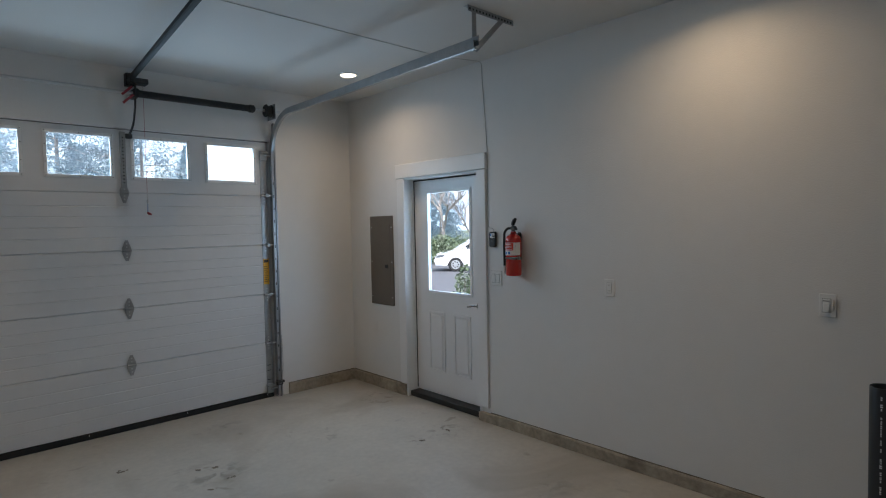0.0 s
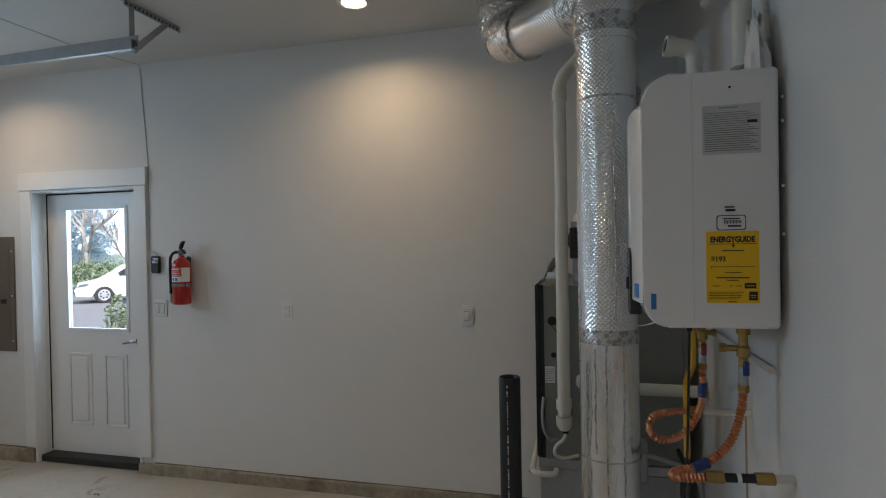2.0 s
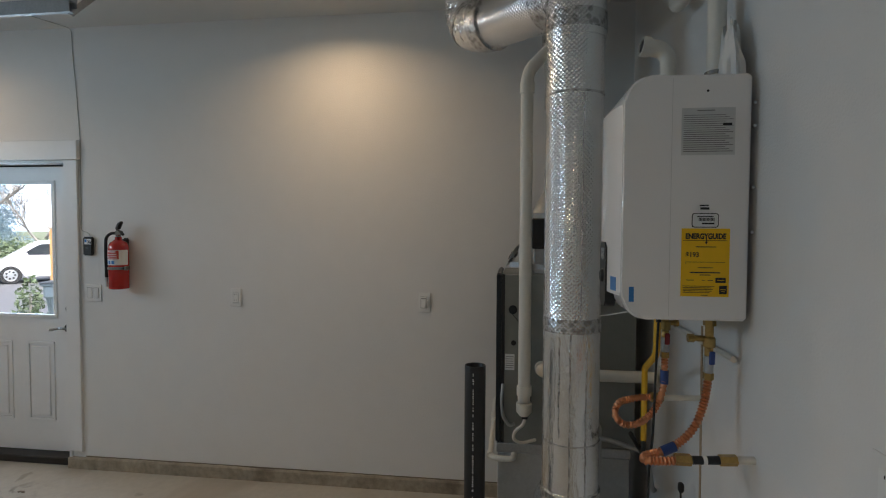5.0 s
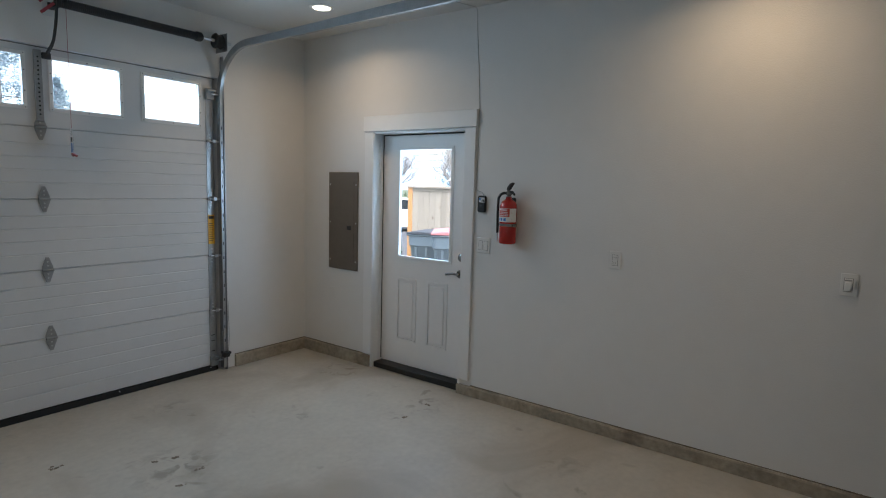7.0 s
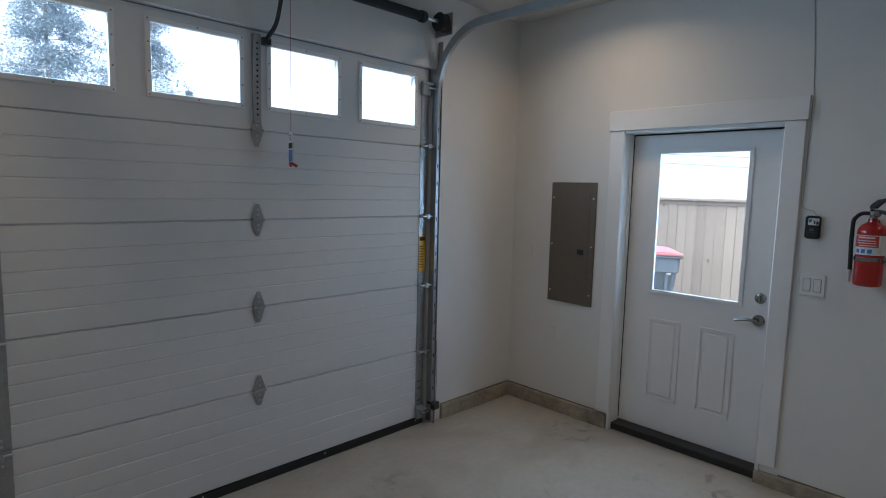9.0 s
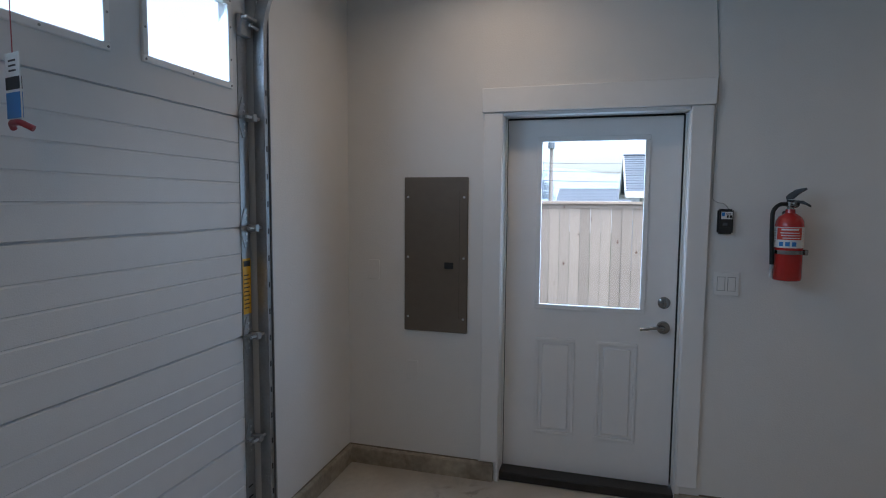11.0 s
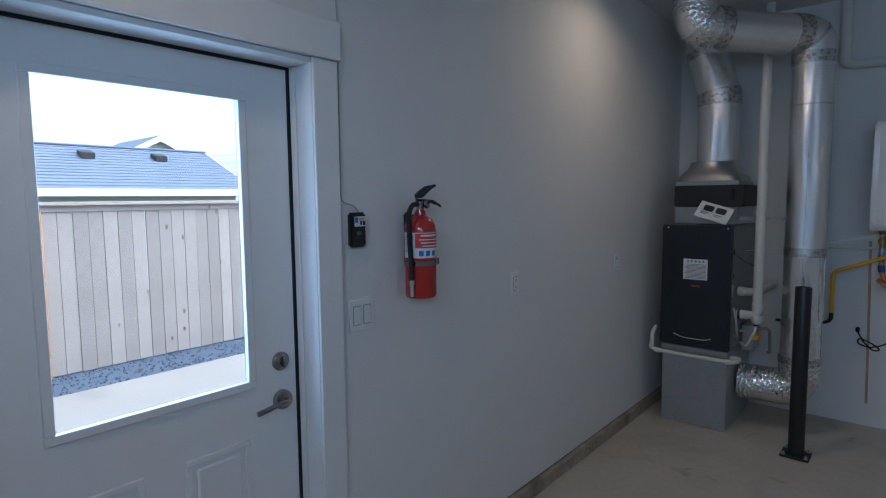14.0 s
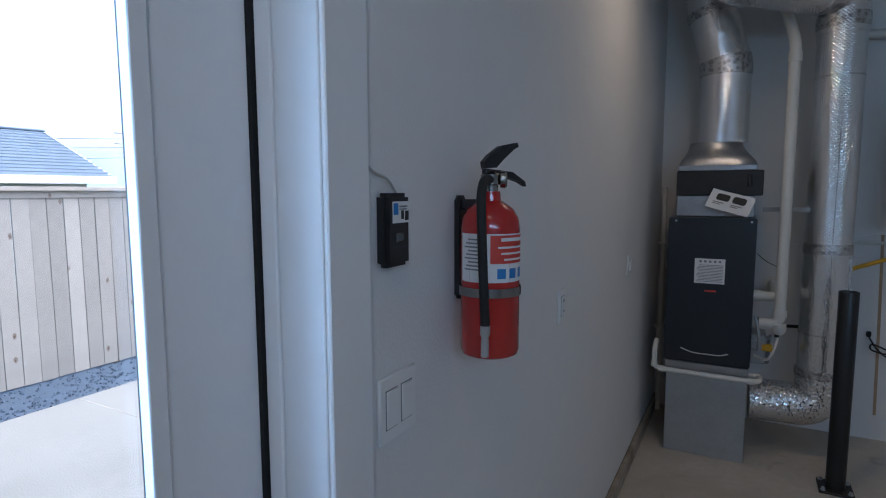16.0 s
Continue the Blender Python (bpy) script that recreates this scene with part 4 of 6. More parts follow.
part("indicator", box(XE - 0.0124, XE - 0.0114, 0.692, 0.722, 1.206, 1.211), "grey_ink", dm, smooth=None)
for y, z in ((4.854, 1.196), (4.611, 0.608)):
    bp = thing("blank_plate", (XE, y, z - 0.058), "blank wall plate painted like the wall", "wall plate", "blank plates")
    part("cover_plate", box(XE - 0.005, XE, y - 0.035, y + 0.035, z - 0.058, z + 0.058, 0.003), "wall", bp)
so = thing("south_outlet", (0.99, YS, 1.17), "white wall outlet beside the water heater", "outlet")
part("cover_plate", box(0.958, 1.040, YS, YS + 0.004, 1.125, 1.243), "wall", so, smooth=None)
part("insert", box(0.982, 1.016, YS + 0.0044, YS + 0.006, 1.150, 1.218, 0.001), "plate", so)
part("slot", box(0.996, 0.999, YS + 0.0059, YS + 0.0064, 1.202, 1.209), "ink", so, smooth=None)

kp = thing("wall_control", (XE, 2.971, 1.452), "black opener wall control with a white sticker", "wall control")
kb = part("body", box(XE - 0.026, XE, 2.936, 3.007, 1.450, 1.574, 0.007, seg=2), "black", kp)
part("sticker", box(XE - 0.0268, XE - 0.0258, 2.942, 2.992, 1.524, 1.560, 0.0002), "paper", kb, "white sticker with blue print", smooth=None)
bars("blue_print", [(2.976, 2.990, 1.538, 1.557)], XE - 0.0267, "blue", kb)
bars("code_print", [(2.944, 2.955, 1.528, 1.544), (2.959, 2.967, 1.530, 1.545)], XE - 0.0267, "ink", kb)
bars("lines", [(2.948, 2.973, 1.550, 1.553), (2.950, 2.973, 1.546, 1.548)], XE - 0.0267, "grey_ink", kb)
part("button", box(XE - 0.0295, XE - 0.0255, 2.962, 2.984, 1.492, 1.507, 0.003), "screen", kb, "grey push button")
bars("button_line", [(2.953, 2.992, 1.484, 1.4855)], XE - 0.0262, "screen", kb)
cb = thing("low_voltage_cable", (XE, 3.05, 1.58), "thin grey cable over the ceiling and beside the door casing", "cable")
part("cable", sweep(rounded([(1.24, 3.205, CEIL - 0.003), (2.20, 3.200, CEIL - 0.003), (2.95, 3.195, CEIL - 0.003), (XE - 0.004, 3.075, CEIL - 0.006), (XE - 0.003, 3.070, 2.80), (XE - 0.003, 3.045, 2.50), (XE - 0.003, 3.028, 2.22), (XE - 0.003, 3.032, 1.62), (XE - 0.004, 3.010, 1.606), (XE - 0.006, 2.975, 1.600), (XE - 0.012, 2.958, 1.572)], 0.03, 4), 0.0022, 6), "cable", cb)

# ---- fire extinguisher ----
EX, EY, EZ = 3.224, 2.706, 1.238
fe = thing("fire_extinguisher", (EX, EY, EZ), "red wall-mounted fire extinguisher with a black hose and white label", "fire extinguisher")
part("cylinder", spin([(0, 0.004), (0.050, 0.0), (0.058, 0.004), (0.061, 0.014), (0.061, 0.262), (0.058, 0.284), (0.048, 0.302), (0.032, 0.314), (0.022, 0.320), (0.020, 0.338), (0, 0.338)], (EX, EY, EZ), n=40), "red", fe)


def wrap(name, r, a0, a1, z0, z1, mat, parent, label=""):
    """A curved label on the cylinder; angles from -x towards +y."""
    bm = bmesh.new()
    n = 14
    lo, hi = [], []
    for k in range(n + 1):
        a = radians(a0 + (a1 - a0) * k / n)
        p = (EX - r * math.cos(a), EY + r * math.sin(a))
        lo.append(bm.verts.new((*p, z0)))
        hi.append(bm.verts.new((*p, z1)))
    for k in range(n):
        bm.faces.new((lo[k], lo[k + 1], hi[k + 1], hi[k]))
    ob = part(name, bm, mat, parent, label, smooth=60)
    return ob


lab = wrap("label", 0.0616, -95, 132, EZ + 0.158, EZ + 0.255, "paper", fe, "white wrap-around instruction label")
wrap("red_field", 0.0620, -38, 66, EZ + 0.196, EZ + 0.252, "red_ink", lab)
wrap("title_bar", 0.0624, -22, 46, EZ + 0.240, EZ + 0.247, "white_ink", lab)
for k in range(3):
    wrap("line_bar", 0.0624, -26 - 2 * k, 52 - 6 * k, EZ + 0.226 - k * 0.012, EZ + 0.230 - k * 0.012, "white_ink", lab)
for k in range(3):
    wrap("pictogram", 0.0620, -14 + k * 25, 3 + k * 25, EZ + 0.166, EZ + 0.186, "blue", lab)
for k in range(9):
    wrap("text_bar", 0.0620, 74, 122 - 5 * (k % 3), EZ + 0.182 + k * 0.0075, EZ + 0.185 + k * 0.0075, "grey_ink", lab)
part("strap", spin([(0.0625, 0), (0.0645, 0), (0.0645, 0.018), (0.0625, 0.018), (0.0625, 0)], (EX, EY, EZ + 0.128), n=40), "steel", fe, "steel retaining strap")
part("buckle", box(EX - 0.032, EX - 0.006, EY - 0.076, EY - 0.058, EZ + 0.124, EZ + 0.150, 0.003), "steel", fe)
part("wall_bracket", prism(round_rect(EY - 0.018, EY + 0.014, EZ + 0.11, EZ + 0.33, 0.010), "x", XE - 0.012, XE, bev=0.004), "black", fe, "black plastic wall bracket")
part("bracket_hook", box(EX + 0.020, XE - 0.0115, EY - 0.012, EY + 0.008, EZ + 0.300, EZ + 0.322, 0.003), "black", fe)
part("valve", spin([(0, 0.0), (0.016, 0.0), (0.016, 0.012), (0.020, 0.014), (0.020, 0.034), (0.012, 0.040), (0, 0.040)], (EX, EY, EZ + 0.338), n=18), "steel", fe, "nickel valve body")
def head_turn(bm):
    """The valve head is turned away from the wall."""
    bmesh.ops.rotate(bm, cent=(EX, EY, EZ), matrix=Matrix.Rotation(radians(-34), 3, "Z"), verts=bm.verts)
    return bm


part("gauge", spin([(0, 0), (0.017, 0), (0.018, 0.010), (0.015, 0.014), (0, 0.014)], (EX - 0.016, EY - 0.012, EZ + 0.362), (-1, -0.5, 0), 20), "steel", fe, "round pressure gauge")
part("carry_handle", head_turn(prism([(EY + 0.016, EZ + 0.370), (EY - 0.030, EZ + 0.372), (EY - 0.066, EZ + 0.358), (EY - 0.084, EZ + 0.348), (EY - 0.082, EZ + 0.358), (EY - 0.050, EZ + 0.378), (EY + 0.016, EZ + 0.384)], "x", EX - 0.010, EX + 0.010, bev=0.003)), "black", fe, "black carry handle")
part("squeeze_lever", head_turn(prism([(EY + 0.018, EZ + 0.384), (EY - 0.010, EZ + 0.386), (EY - 0.034, EZ + 0.414), (EY - 0.064, EZ + 0.430), (EY - 0.060, EZ + 0.438), (EY - 0.020, EZ + 0.430), (EY + 0.006, EZ + 0.412), (EY + 0.020, EZ + 0.398)], "x", EX - 0.011, EX + 0.011, bev=0.003)), "black", fe, "black squeeze lever")
part("hose", sweep(rounded([(EX - 0.004, EY + 0.012, EZ + 0.362), (EX - 0.008, EY + 0.050, EZ + 0.362), (EX - 0.014, EY + 0.078, EZ + 0.330), (EX - 0.018, EY + 0.078, EZ + 0.22), (EX - 0.020, EY + 0.073, EZ + 0.12), (EX - 0.022, EY + 0.072, EZ + 0.072)], 0.03), 0.0095, 12), "rubber", fe, "black rubber hose")
part("nozzle", spin([(0, 0), (0.010, 0.0), (0.010, 0.018), (0.007, 0.024), (0.008, 0.030), (0.008, 0.062), (0, 0.062)], (EX - 0.022, EY + 0.072, EZ + 0.076), (0, 0.02, -1), 14), "zinc", fe, "silver nozzle")

# ---- furnace corner ----
FX0, FX1, FYF, FYB = 2.778, 3.205, 0.115, -0.550
fu = thing("furnace", (2.99, -0.26, 0.0), "tall furnace with a black front door on a galvanized return box", "furnace", shift=(-0.062, 0.112, 0), stretch=(1.05, 1, 1.012))
part("return_box", box(FX0 + 0.004, FX1 - 0.012, FYB + 0.02, FYF, 0.0, 0.508, 0.003), "galv_dull", fu, "galvanized sheet metal return box")
part("collar", box(FX0, FX1 - 0.004, FYB + 0.015, FYF + 0.006, 0.509, 0.556, 0.003), "galv", fu, "galvanized collar")
body = part("cabinet", box(FX0, FX1, FYB, FYF - 0.014, 0.557, 1.400, 0.004), "cabinet", fu, "grey-green sheet metal cabinet")
front = part("front_door", box(FX0 - 0.004, FX1 + 0.004, FYF - 0.013, FYF + 0.012, 0.560, 1.404, 0.006, seg=2), "furnace", fu, "black enamelled front door")
part("door_grip", sweep(rounded([(2.88, FYF + 0.014, 0.632), (2.92, FYF + 0.016, 0.618), (3.06, FYF + 0.016, 0.618), (3.12, FYF + 0.014, 0.640)], 0.06), 0.0035, 8), "spec", front, "pale curved trim line")
st = part("service_sticker", box(2.915, 3.066, FYF + 0.0125, FYF + 0.0135, 1.030, 1.172), "paper", front, "white printed service sticker", smooth=None)
sb = bmesh.new()
for k in range(12):
    z = 1.040 + k * 0.0085
    box(2.925, 3.056 - 0.012 * ((k * 5) % 4) / 3, FYF + 0.0136, FYF + 0.0142, z, z + 0.0032, bm=sb)
for k in range(5):
    box(2.935 + k * 0.024, 2.947 + k * 0.024, FYF + 0.0136, FYF + 0.0142, 1.150, 1.162, bm=sb)
part("sticker_print", sb, "grey_ink", st, smooth=None)
part("badge", box(2.955, 3.012, FYF + 0.0125, FYF + 0.0135, 0.982, 0.992), "red_ink", front, "small red badge", smooth=None)
for x in (2.80, 3.17):
    part("door_screw", spin([(0, 0.004), (0.006, 0.003), (0.006, 0)], (x, FYF + 0.012, 1.385), (0, 1, 0), 10), "zinc", front)
part("knockout", spin([(0, 0.001), (0.020, 0.001), (0.022, 0)], (FX0, 0.045, 1.225), (-1, 0, 0), 20), "rubber", body)
part("knockout", spin([(0, 0.001), (0.012, 0.001), (0.013, 0)], (FX0, 0.040, 1.06), (-1, 0, 0), 20), "rubber", body)
sd = part("side_sticker", box(FX0 - 0.0012, FX0 - 0.0002, 0.035, 0.082, 0.925, 1.005), "paper", body, "small white side sticker", smooth=None)
bars("side_print", [(0.04, 0.078, 0.935 + k * 0.011, 0.938 + k * 0.011) for k in range(6)], FX0 - 0.0013, "grey_ink", sd)
part("door_rail", box(FX0 - 0.003, FX0 + 0.001, FYF - 0.030, FYF - 0.014, 0.56, 1.40), "black", body, smooth=None)
part("filter_base", box(2.790, 3.188, FYB + 0.05, -0.055, 1.405, 1.527, 0.003), "galv", fu, "galvanized coil case")
part("filter_cabinet", box(2.752, 3.192, FYB + 0.04, -0.045, 1.528, 1.674, 0.004), "dark", fu, "dark brown filter cabinet")
part("filter_latch", box(2.812, 2.826, -0.045, -0.033, 1.585, 1.640, 0.003), "black", fu)
part("filter_latch", box(2.806, 2.832, -0.0452, -0.040, 1.575, 1.650, 0.001), "rubber", fu)


def boot(x0, x1, y0, y1, z0, cx, cy, r, z1):
    """A sheet metal piece from a rectangle to a round pipe."""
    bm = bmesh.new()
    n = 32
    rings = []
    for k in range(6):
        t = k / 5
        s = t * t * (3 - 2 * t)
        row = []
        for i in range(n):
            a = 2 * math.pi * (i + 0.5) / n
            c, q = math.cos(a), math.sin(a)
            m = max(abs(c), abs(q))
            rx, ry = (x0 + x1) / 2 + (x1 - x0) / 2 * c / m, (y0 + y1) / 2 + (y1 - y0) / 2 * q / m
            qx, qy = cx + r * c, cy + r * q
            row.append(bm.verts.new((rx + (qx - rx) * s, ry + (qy - ry) * s, z0 + (z1 - z0) * t)))
        rings.append(row)
    for a, c in zip(rings, rings[1:]):
        for i in range(n):
            bm.faces.new((a[i], a[(i + 1) % n], c[(i + 1) % n], c[i]))
    bm.faces.new(rings[0])
    bm.faces.new(rings[-1])
    return bm


DX, DY = 3.005, -0.255
part("transition", boot(2.785, 3.186, FYB + 0.10, -0.050, 1.705, DX, DY, 0.140, 1.845), "galv", fu, "galvanized square-to-round transition", smooth=50)
part("transition_base", box(2.785, 3.186, FYB + 0.10, -0.050, 1.6745, 1.705, 0.002), "galv", fu)

sup = thing("supply_duct", (DX, DY, 1.84), "round supply duct wrapped in silver bubble foil with taped elbows", "duct", "foil ducts", (-0.098, 0.112, 0.024))
part("lower_wrap", sweep([(DX, DY, 1.842), (DX, DY, 2.05), (DX, DY, 2.25)], 0.141, 32), "foil", sup)
E1 = (2.985, 0.215, 2.735)
part("tape_band", sweep([(DX, DY, 2.245), (DX, DY, 2.29), (DX + 0.010, DY, 2.345)], 0.147, 32), "tape", sup, "crumpled printed foil tape")
part("leaning_wrap", sweep([(DX + 0.006, DY, 2.33), (DX + 0.045, DY + 0.010, 2.47), (DX + 0.085, DY + 0.016, 2.62)], 0.140, 32), "foil_plain", sup)
part("tape_band", sweep([(DX + 0.081, DY + 0.015, 2.605), (DX + 0.094, DY + 0.018, 2.655)], 0.144, 32), "tape", sup, "crumpled printed foil tape")
part("upper_wrap", sweep([(DX + 0.090, DY + 0.018, 2.64), (DX + 0.130, DY + 0.022, CEIL - 0.024)], 0.140, 32), "foil_plain", sup)

RX, RY = 2.462, -0.268
ret = thing("return_duct", (RX, RY, 0.17), "round return duct wrapped in silver bubble foil", "duct", "foil ducts", (-0.125, 0.172, 0))
TOP = rounded([(2.585, -0.150, 2.652), (RX, RY, 2.635), (RX, RY, 2.43)], 0.14, 8)
part("top_elbow", sweep(TOP, 0.125, 32), "foil", ret, "silver foil elbow")
part("elbow_tape", sweep([TOP[0], Vector(TOP[0]).lerp(Vector(TOP[1]), 0.5), TOP[1]], 0.1285, 32), "tape", ret, "printed foil tape")
part("elbow_tape", sweep(TOP[4:6], 0.1285, 32), "tape", ret, "printed foil tape")
part("elbow_tape", sweep([(RX, RY, 2.53), (RX, RY, 2.495), (RX, RY, 2.46)], 0.1285, 32), "tape", ret, "printed foil tape")
part("crossing_wrap", sweep([(2.54, -0.192, 2.645), (2.74, -0.041, 2.667), (2.94, 0.110, 2.690)], 0.126, 32), "foil", ret)
UP = rounded([(2.915, 0.088, 2.690), (3.050, 0.222, 2.715), (3.052, 0.230, CEIL)], 0.14, 8)
part("ceiling_elbow", sweep(UP, 0.138, 32), "foil_bend", ret, "silver foil elbow into the ceiling")
part("elbow_tape", sweep([UP[0], Vector(UP[0]).lerp(Vector(UP[1]), 0.8)], 0.1415, 32), "tape", ret, "printed foil tape")
part("elbow_tape", sweep(UP[4:6], 0.1415, 32), "tape", ret, "printed foil tape")
part("elbow_tape", sweep([(3.0518, 0.2285, CEIL - 0.085), (3.052, 0.230, CEIL - 0.012)], 0.1415, 32), "tape", ret, "printed foil tape")
part("ceiling_collar", sweep([(3.052, 0.230, CEIL - 0.012), (3.052, 0.230, CEIL)], 0.148, 32), "galv", ret, "thin metal ceiling collar")
part("upper_wrap", sweep([(RX, RY, 2.45), (RX, RY, 2.20)], 0.119, 36), "foil", ret)
part("seam_band", spin([(0.118, 0), (0.1215, 0), (0.1215, 0.008), (0.118, 0.008)], (RX, RY, 2.197), n=36), "tape", ret)
part("middle_wrap", sweep([(RX, RY, 2.20), (RX, RY, 1.25)], 0.119, 36), "foil", ret)
part("tape_band", sweep([(RX, RY, 1.272), (RX, RY, 1.215)], 0.1218, 36), "tape", ret)
part("lower_wrap", sweep([(RX, RY, 1.23), (RX, RY, 0.52)], 0.119, 36), "foil_plain", ret, "smooth crinkled foil")
for turn, lo, hi in ((172, 0.50, 1.215), (205, 0.50, 1.215), (150, 0.78, 1.20), (192, 1.275, 2.19), (95, 0.55, 1.90)):
    rng = random.Random(turn)
    seam = []
    for k in range(16):
        q = radians(turn + rng.uniform(-1.2, 1.2))
        seam.append((RX + 0.1195 * math.cos(q), RY + 0.1195 * math.sin(q), lo + (hi - lo) * k / 15))
    part("seam", sweep(seam, 0.0036 if hi < 1.3 else 0.0018, 6), "tape", ret, "crumpled dark seam")
part("seam_band", spin([(0.118, 0), (0.1220, 0), (0.1220, 0.006), (0.118, 0.006)], (RX, RY, 0.745), n=36), "tape", ret)
part("bottom_elbow", sweep(rounded([(RX, RY, 0.54), (RX, RY, 0.305), (FX0 + 0.040, RY + 0.02, 0.30)], 0.20, 10), 0.124, 32), "foil_bend", ret, "silver foil elbow into the return box")
part("elbow_tape", sweep([(RX, RY, 0.535), (RX, RY, 0.515), (RX, RY, 0.49)], 0.128, 32), "tape", ret)

pv = thing("vent_pipe", (2.655, -0.045, 0.76), "white plastic furnace vent pipe with elbows", "pipe", "white pipes", (-0.091, 0.145, 0.012))
PR = 0.029
part("riser", sweep(rounded([(FX0 + 0.002, -0.045, 0.800), (2.655, -0.045, 0.800), (2.655, -0.045, 2.36), (2.676, -0.16, 2.48), (2.70, -0.30, 2.60), (2.72, -0.415, 2.72), (2.72, -0.415, CEIL - 0.012)], 0.05, 6), PR, 18), "pvc", pv)
part("coupling", spin([(PR, 0), (PR + 0.005, 0), (PR + 0.005, 0.05), (PR, 0.05)], (2.655, -0.045, 2.26), n=20), "pvc", pv)
part("elbow_hub", spin([(PR, 0), (PR + 0.006, 0), (PR + 0.006, 0.045), (PR, 0.045)], (2.655, -0.045, 0.842), n=20), "pvc", pv)
part("hose_clamp", spin([(PR, 0), (PR + 0.007, 0), (PR + 0.007, 0.014), (PR, 0.014)], (FX0 - 0.022, -0.045, 0.800), (1, 0, 0), 20), "steel", pv)
part("drain_cup", spin([(0, -0.036), (0.020, -0.032), (0.036, -0.012), (0.037, 0.03), (0.030, 0.032)], (2.655, -0.045, 0.775), n=20), "pvc", pv)
ci = thing("intake_pipe", (2.65, -0.10, 0.93), "short white plastic combustion intake with a horizontal run", "pipe", "white pipes", (-0.075, 0.13, 0.012))
part("pipe", sweep(rounded([(FX0 + 0.002, -0.115, 0.945), (2.668, -0.115, 0.945), (2.655, -0.30, 0.945), (2.655, YS - 0.11, 0.945)], 0.045, 6), 0.027, 18), "pvc", ci)
part("hub", spin([(0.027, 0), (0.033, 0), (0.033, 0.04), (0.027, 0.04)], (FX0 - 0.045, -0.115, 0.945), (1, 0, 0), 20), "pvc", ci)
part("wall_flange", spin([(0, 0), (0.055, 0), (0.055, 0.008), (0, 0.008)], (2.655, YS - 0.129, 0.945), (0, 1, 0), 24), "pvc", ci)
dr = thing("condensate_drain", (3.0, 0.14, 0.5), "white plastic drain line bent round the return box", "pipe", "white pipes", (-0.052, 0.114, 0.008))
part("line", sweep(rounded([(3.258, 0.070, 0.655), (3.258, 0.145, 0.625), (3.258, 0.150, 0.510), (3.20, 0.150, 0.502), (2.735, 0.150, 0.498), (2.700, 0.120, 0.498), (2.698, 0.035, 0.500), (FX0, 0.030, 0.500)], 0.03, 5), 0.0145, 12), "pvc", dr)
for p, ax in (((3.258, 0.150, 0.53), (0, 0, 1)), ((3.215, 0.150, 0.502), (1, 0, 0)), ((2.745, 0.150, 0.4985), (1, 0, 0))):
    part("fitting", spin([(0.0145, -0.018), (0.0185, -0.018), (0.0185, 0.018), (0.0145, 0.018)], p, ax, 14), "pvc", dr)
wr = thing("furnace_wiring", (2.74, 0.03, 0.6), "looped flexible conduit and white drain hose at the furnace side", "cable", "", (-0.085, 0.14, 0.01))
part("conduit", sweep(rounded([(2.772, 0.062, 0.86), (2.752, 0.070, 0.78), (2.748, 0.062, 0.70), (2.752, 0.028, 0.655), (2.772, 0.006, 0.66)], 0.05), 0.008, 10, ripple=0.001, every=0.006), "galv_dull", wr, "flexible metal conduit")
part("hose", sweep(rounded([(2.655, -0.045, 0.74), (2.655, -0.040, 0.70), (2.668, 0.005, 0.66), (2.690, 0.010, 0.61), (2.715, -0.03, 0.585), (2.76, -0.10, 0.59)], 0.03), 0.008, 10), "pvc", wr, "white drain hose")
part("clip", box(2.645, 2.668, -0.058, -0.032, 0.728, 0.742, 0.002), "rubber", wr)
part("thin_wire", sweep(rounded([(FX0, 0.02, 1.21), (2.74, -0.02, 1.17), (2.70, -0.05, 1.145), (2.67, -0.06, 1.13)], 0.03), 0.0022, 6), "black", wr)
gv = thing("gas_valve", (2.72, -0.33, 0.58), "yellow gas shut-off valve with a grey pipe", "valve", "", (-0.075, 0.13, 0))
part("pipe", sweep(rounded([(FX0, -0.20, 0.66), (2.70, -0.24, 0.66), (2.66, -0.42, 0.655), (2.66, -0.60, 0.60), (2.66, -0.63, 0.42), (2.68, YS - 0.12, 0.42)], 0.05), 0.011, 10), "galv_dull", gv)
part("handle", box(2.655, 2.715, -0.255, -0.215, 0.598, 0.642, 0.008), "yellow", gv, "yellow valve handle")
sbx = thing("drain_pump", (2.72, -0.42, 0.50), "grey condensate trap box beside the furnace", "pump", "", (-0.075, 0.13, 0))
part("body", box(2.690, 2.772, -0.40, -0.22, 0.515, 0.700, 0.008), "galv_dull", sbx)
stp = thing("pipe_strap", (2.6, -0.1, 1.45), "galvanized strap between furnace and duct", "strap", "", (-0.095, 0.145, 0.017))
part("strap", sweep([(2.772, 0.03, 1.452), (2.66, -0.075, 1.452), (2.535, -0.165, 1.448)], 0, shape=[(-0.001, -0.012), (0.001, -0.012), (0.001, 0.012), (-0.001, 0.012)]), "galv", stp, smooth=None)
chase = thing("wall_conduit", (3.262, -0.72, 0), "cream vertical pipe in the corner behind the furnace", "pipe", "white pipes", (0, 0.30, 0))
part("pipe", rod((3.262, -0.72, 0.0), (3.262, -0.72, 1.60), 0.017, 14), "pvc", chase)
for z in (0.60, 1.20):
    part("clip", box(3.240, XE, -0.742, -0.698, z, z + 0.02, 0.002), "pvc", chase)

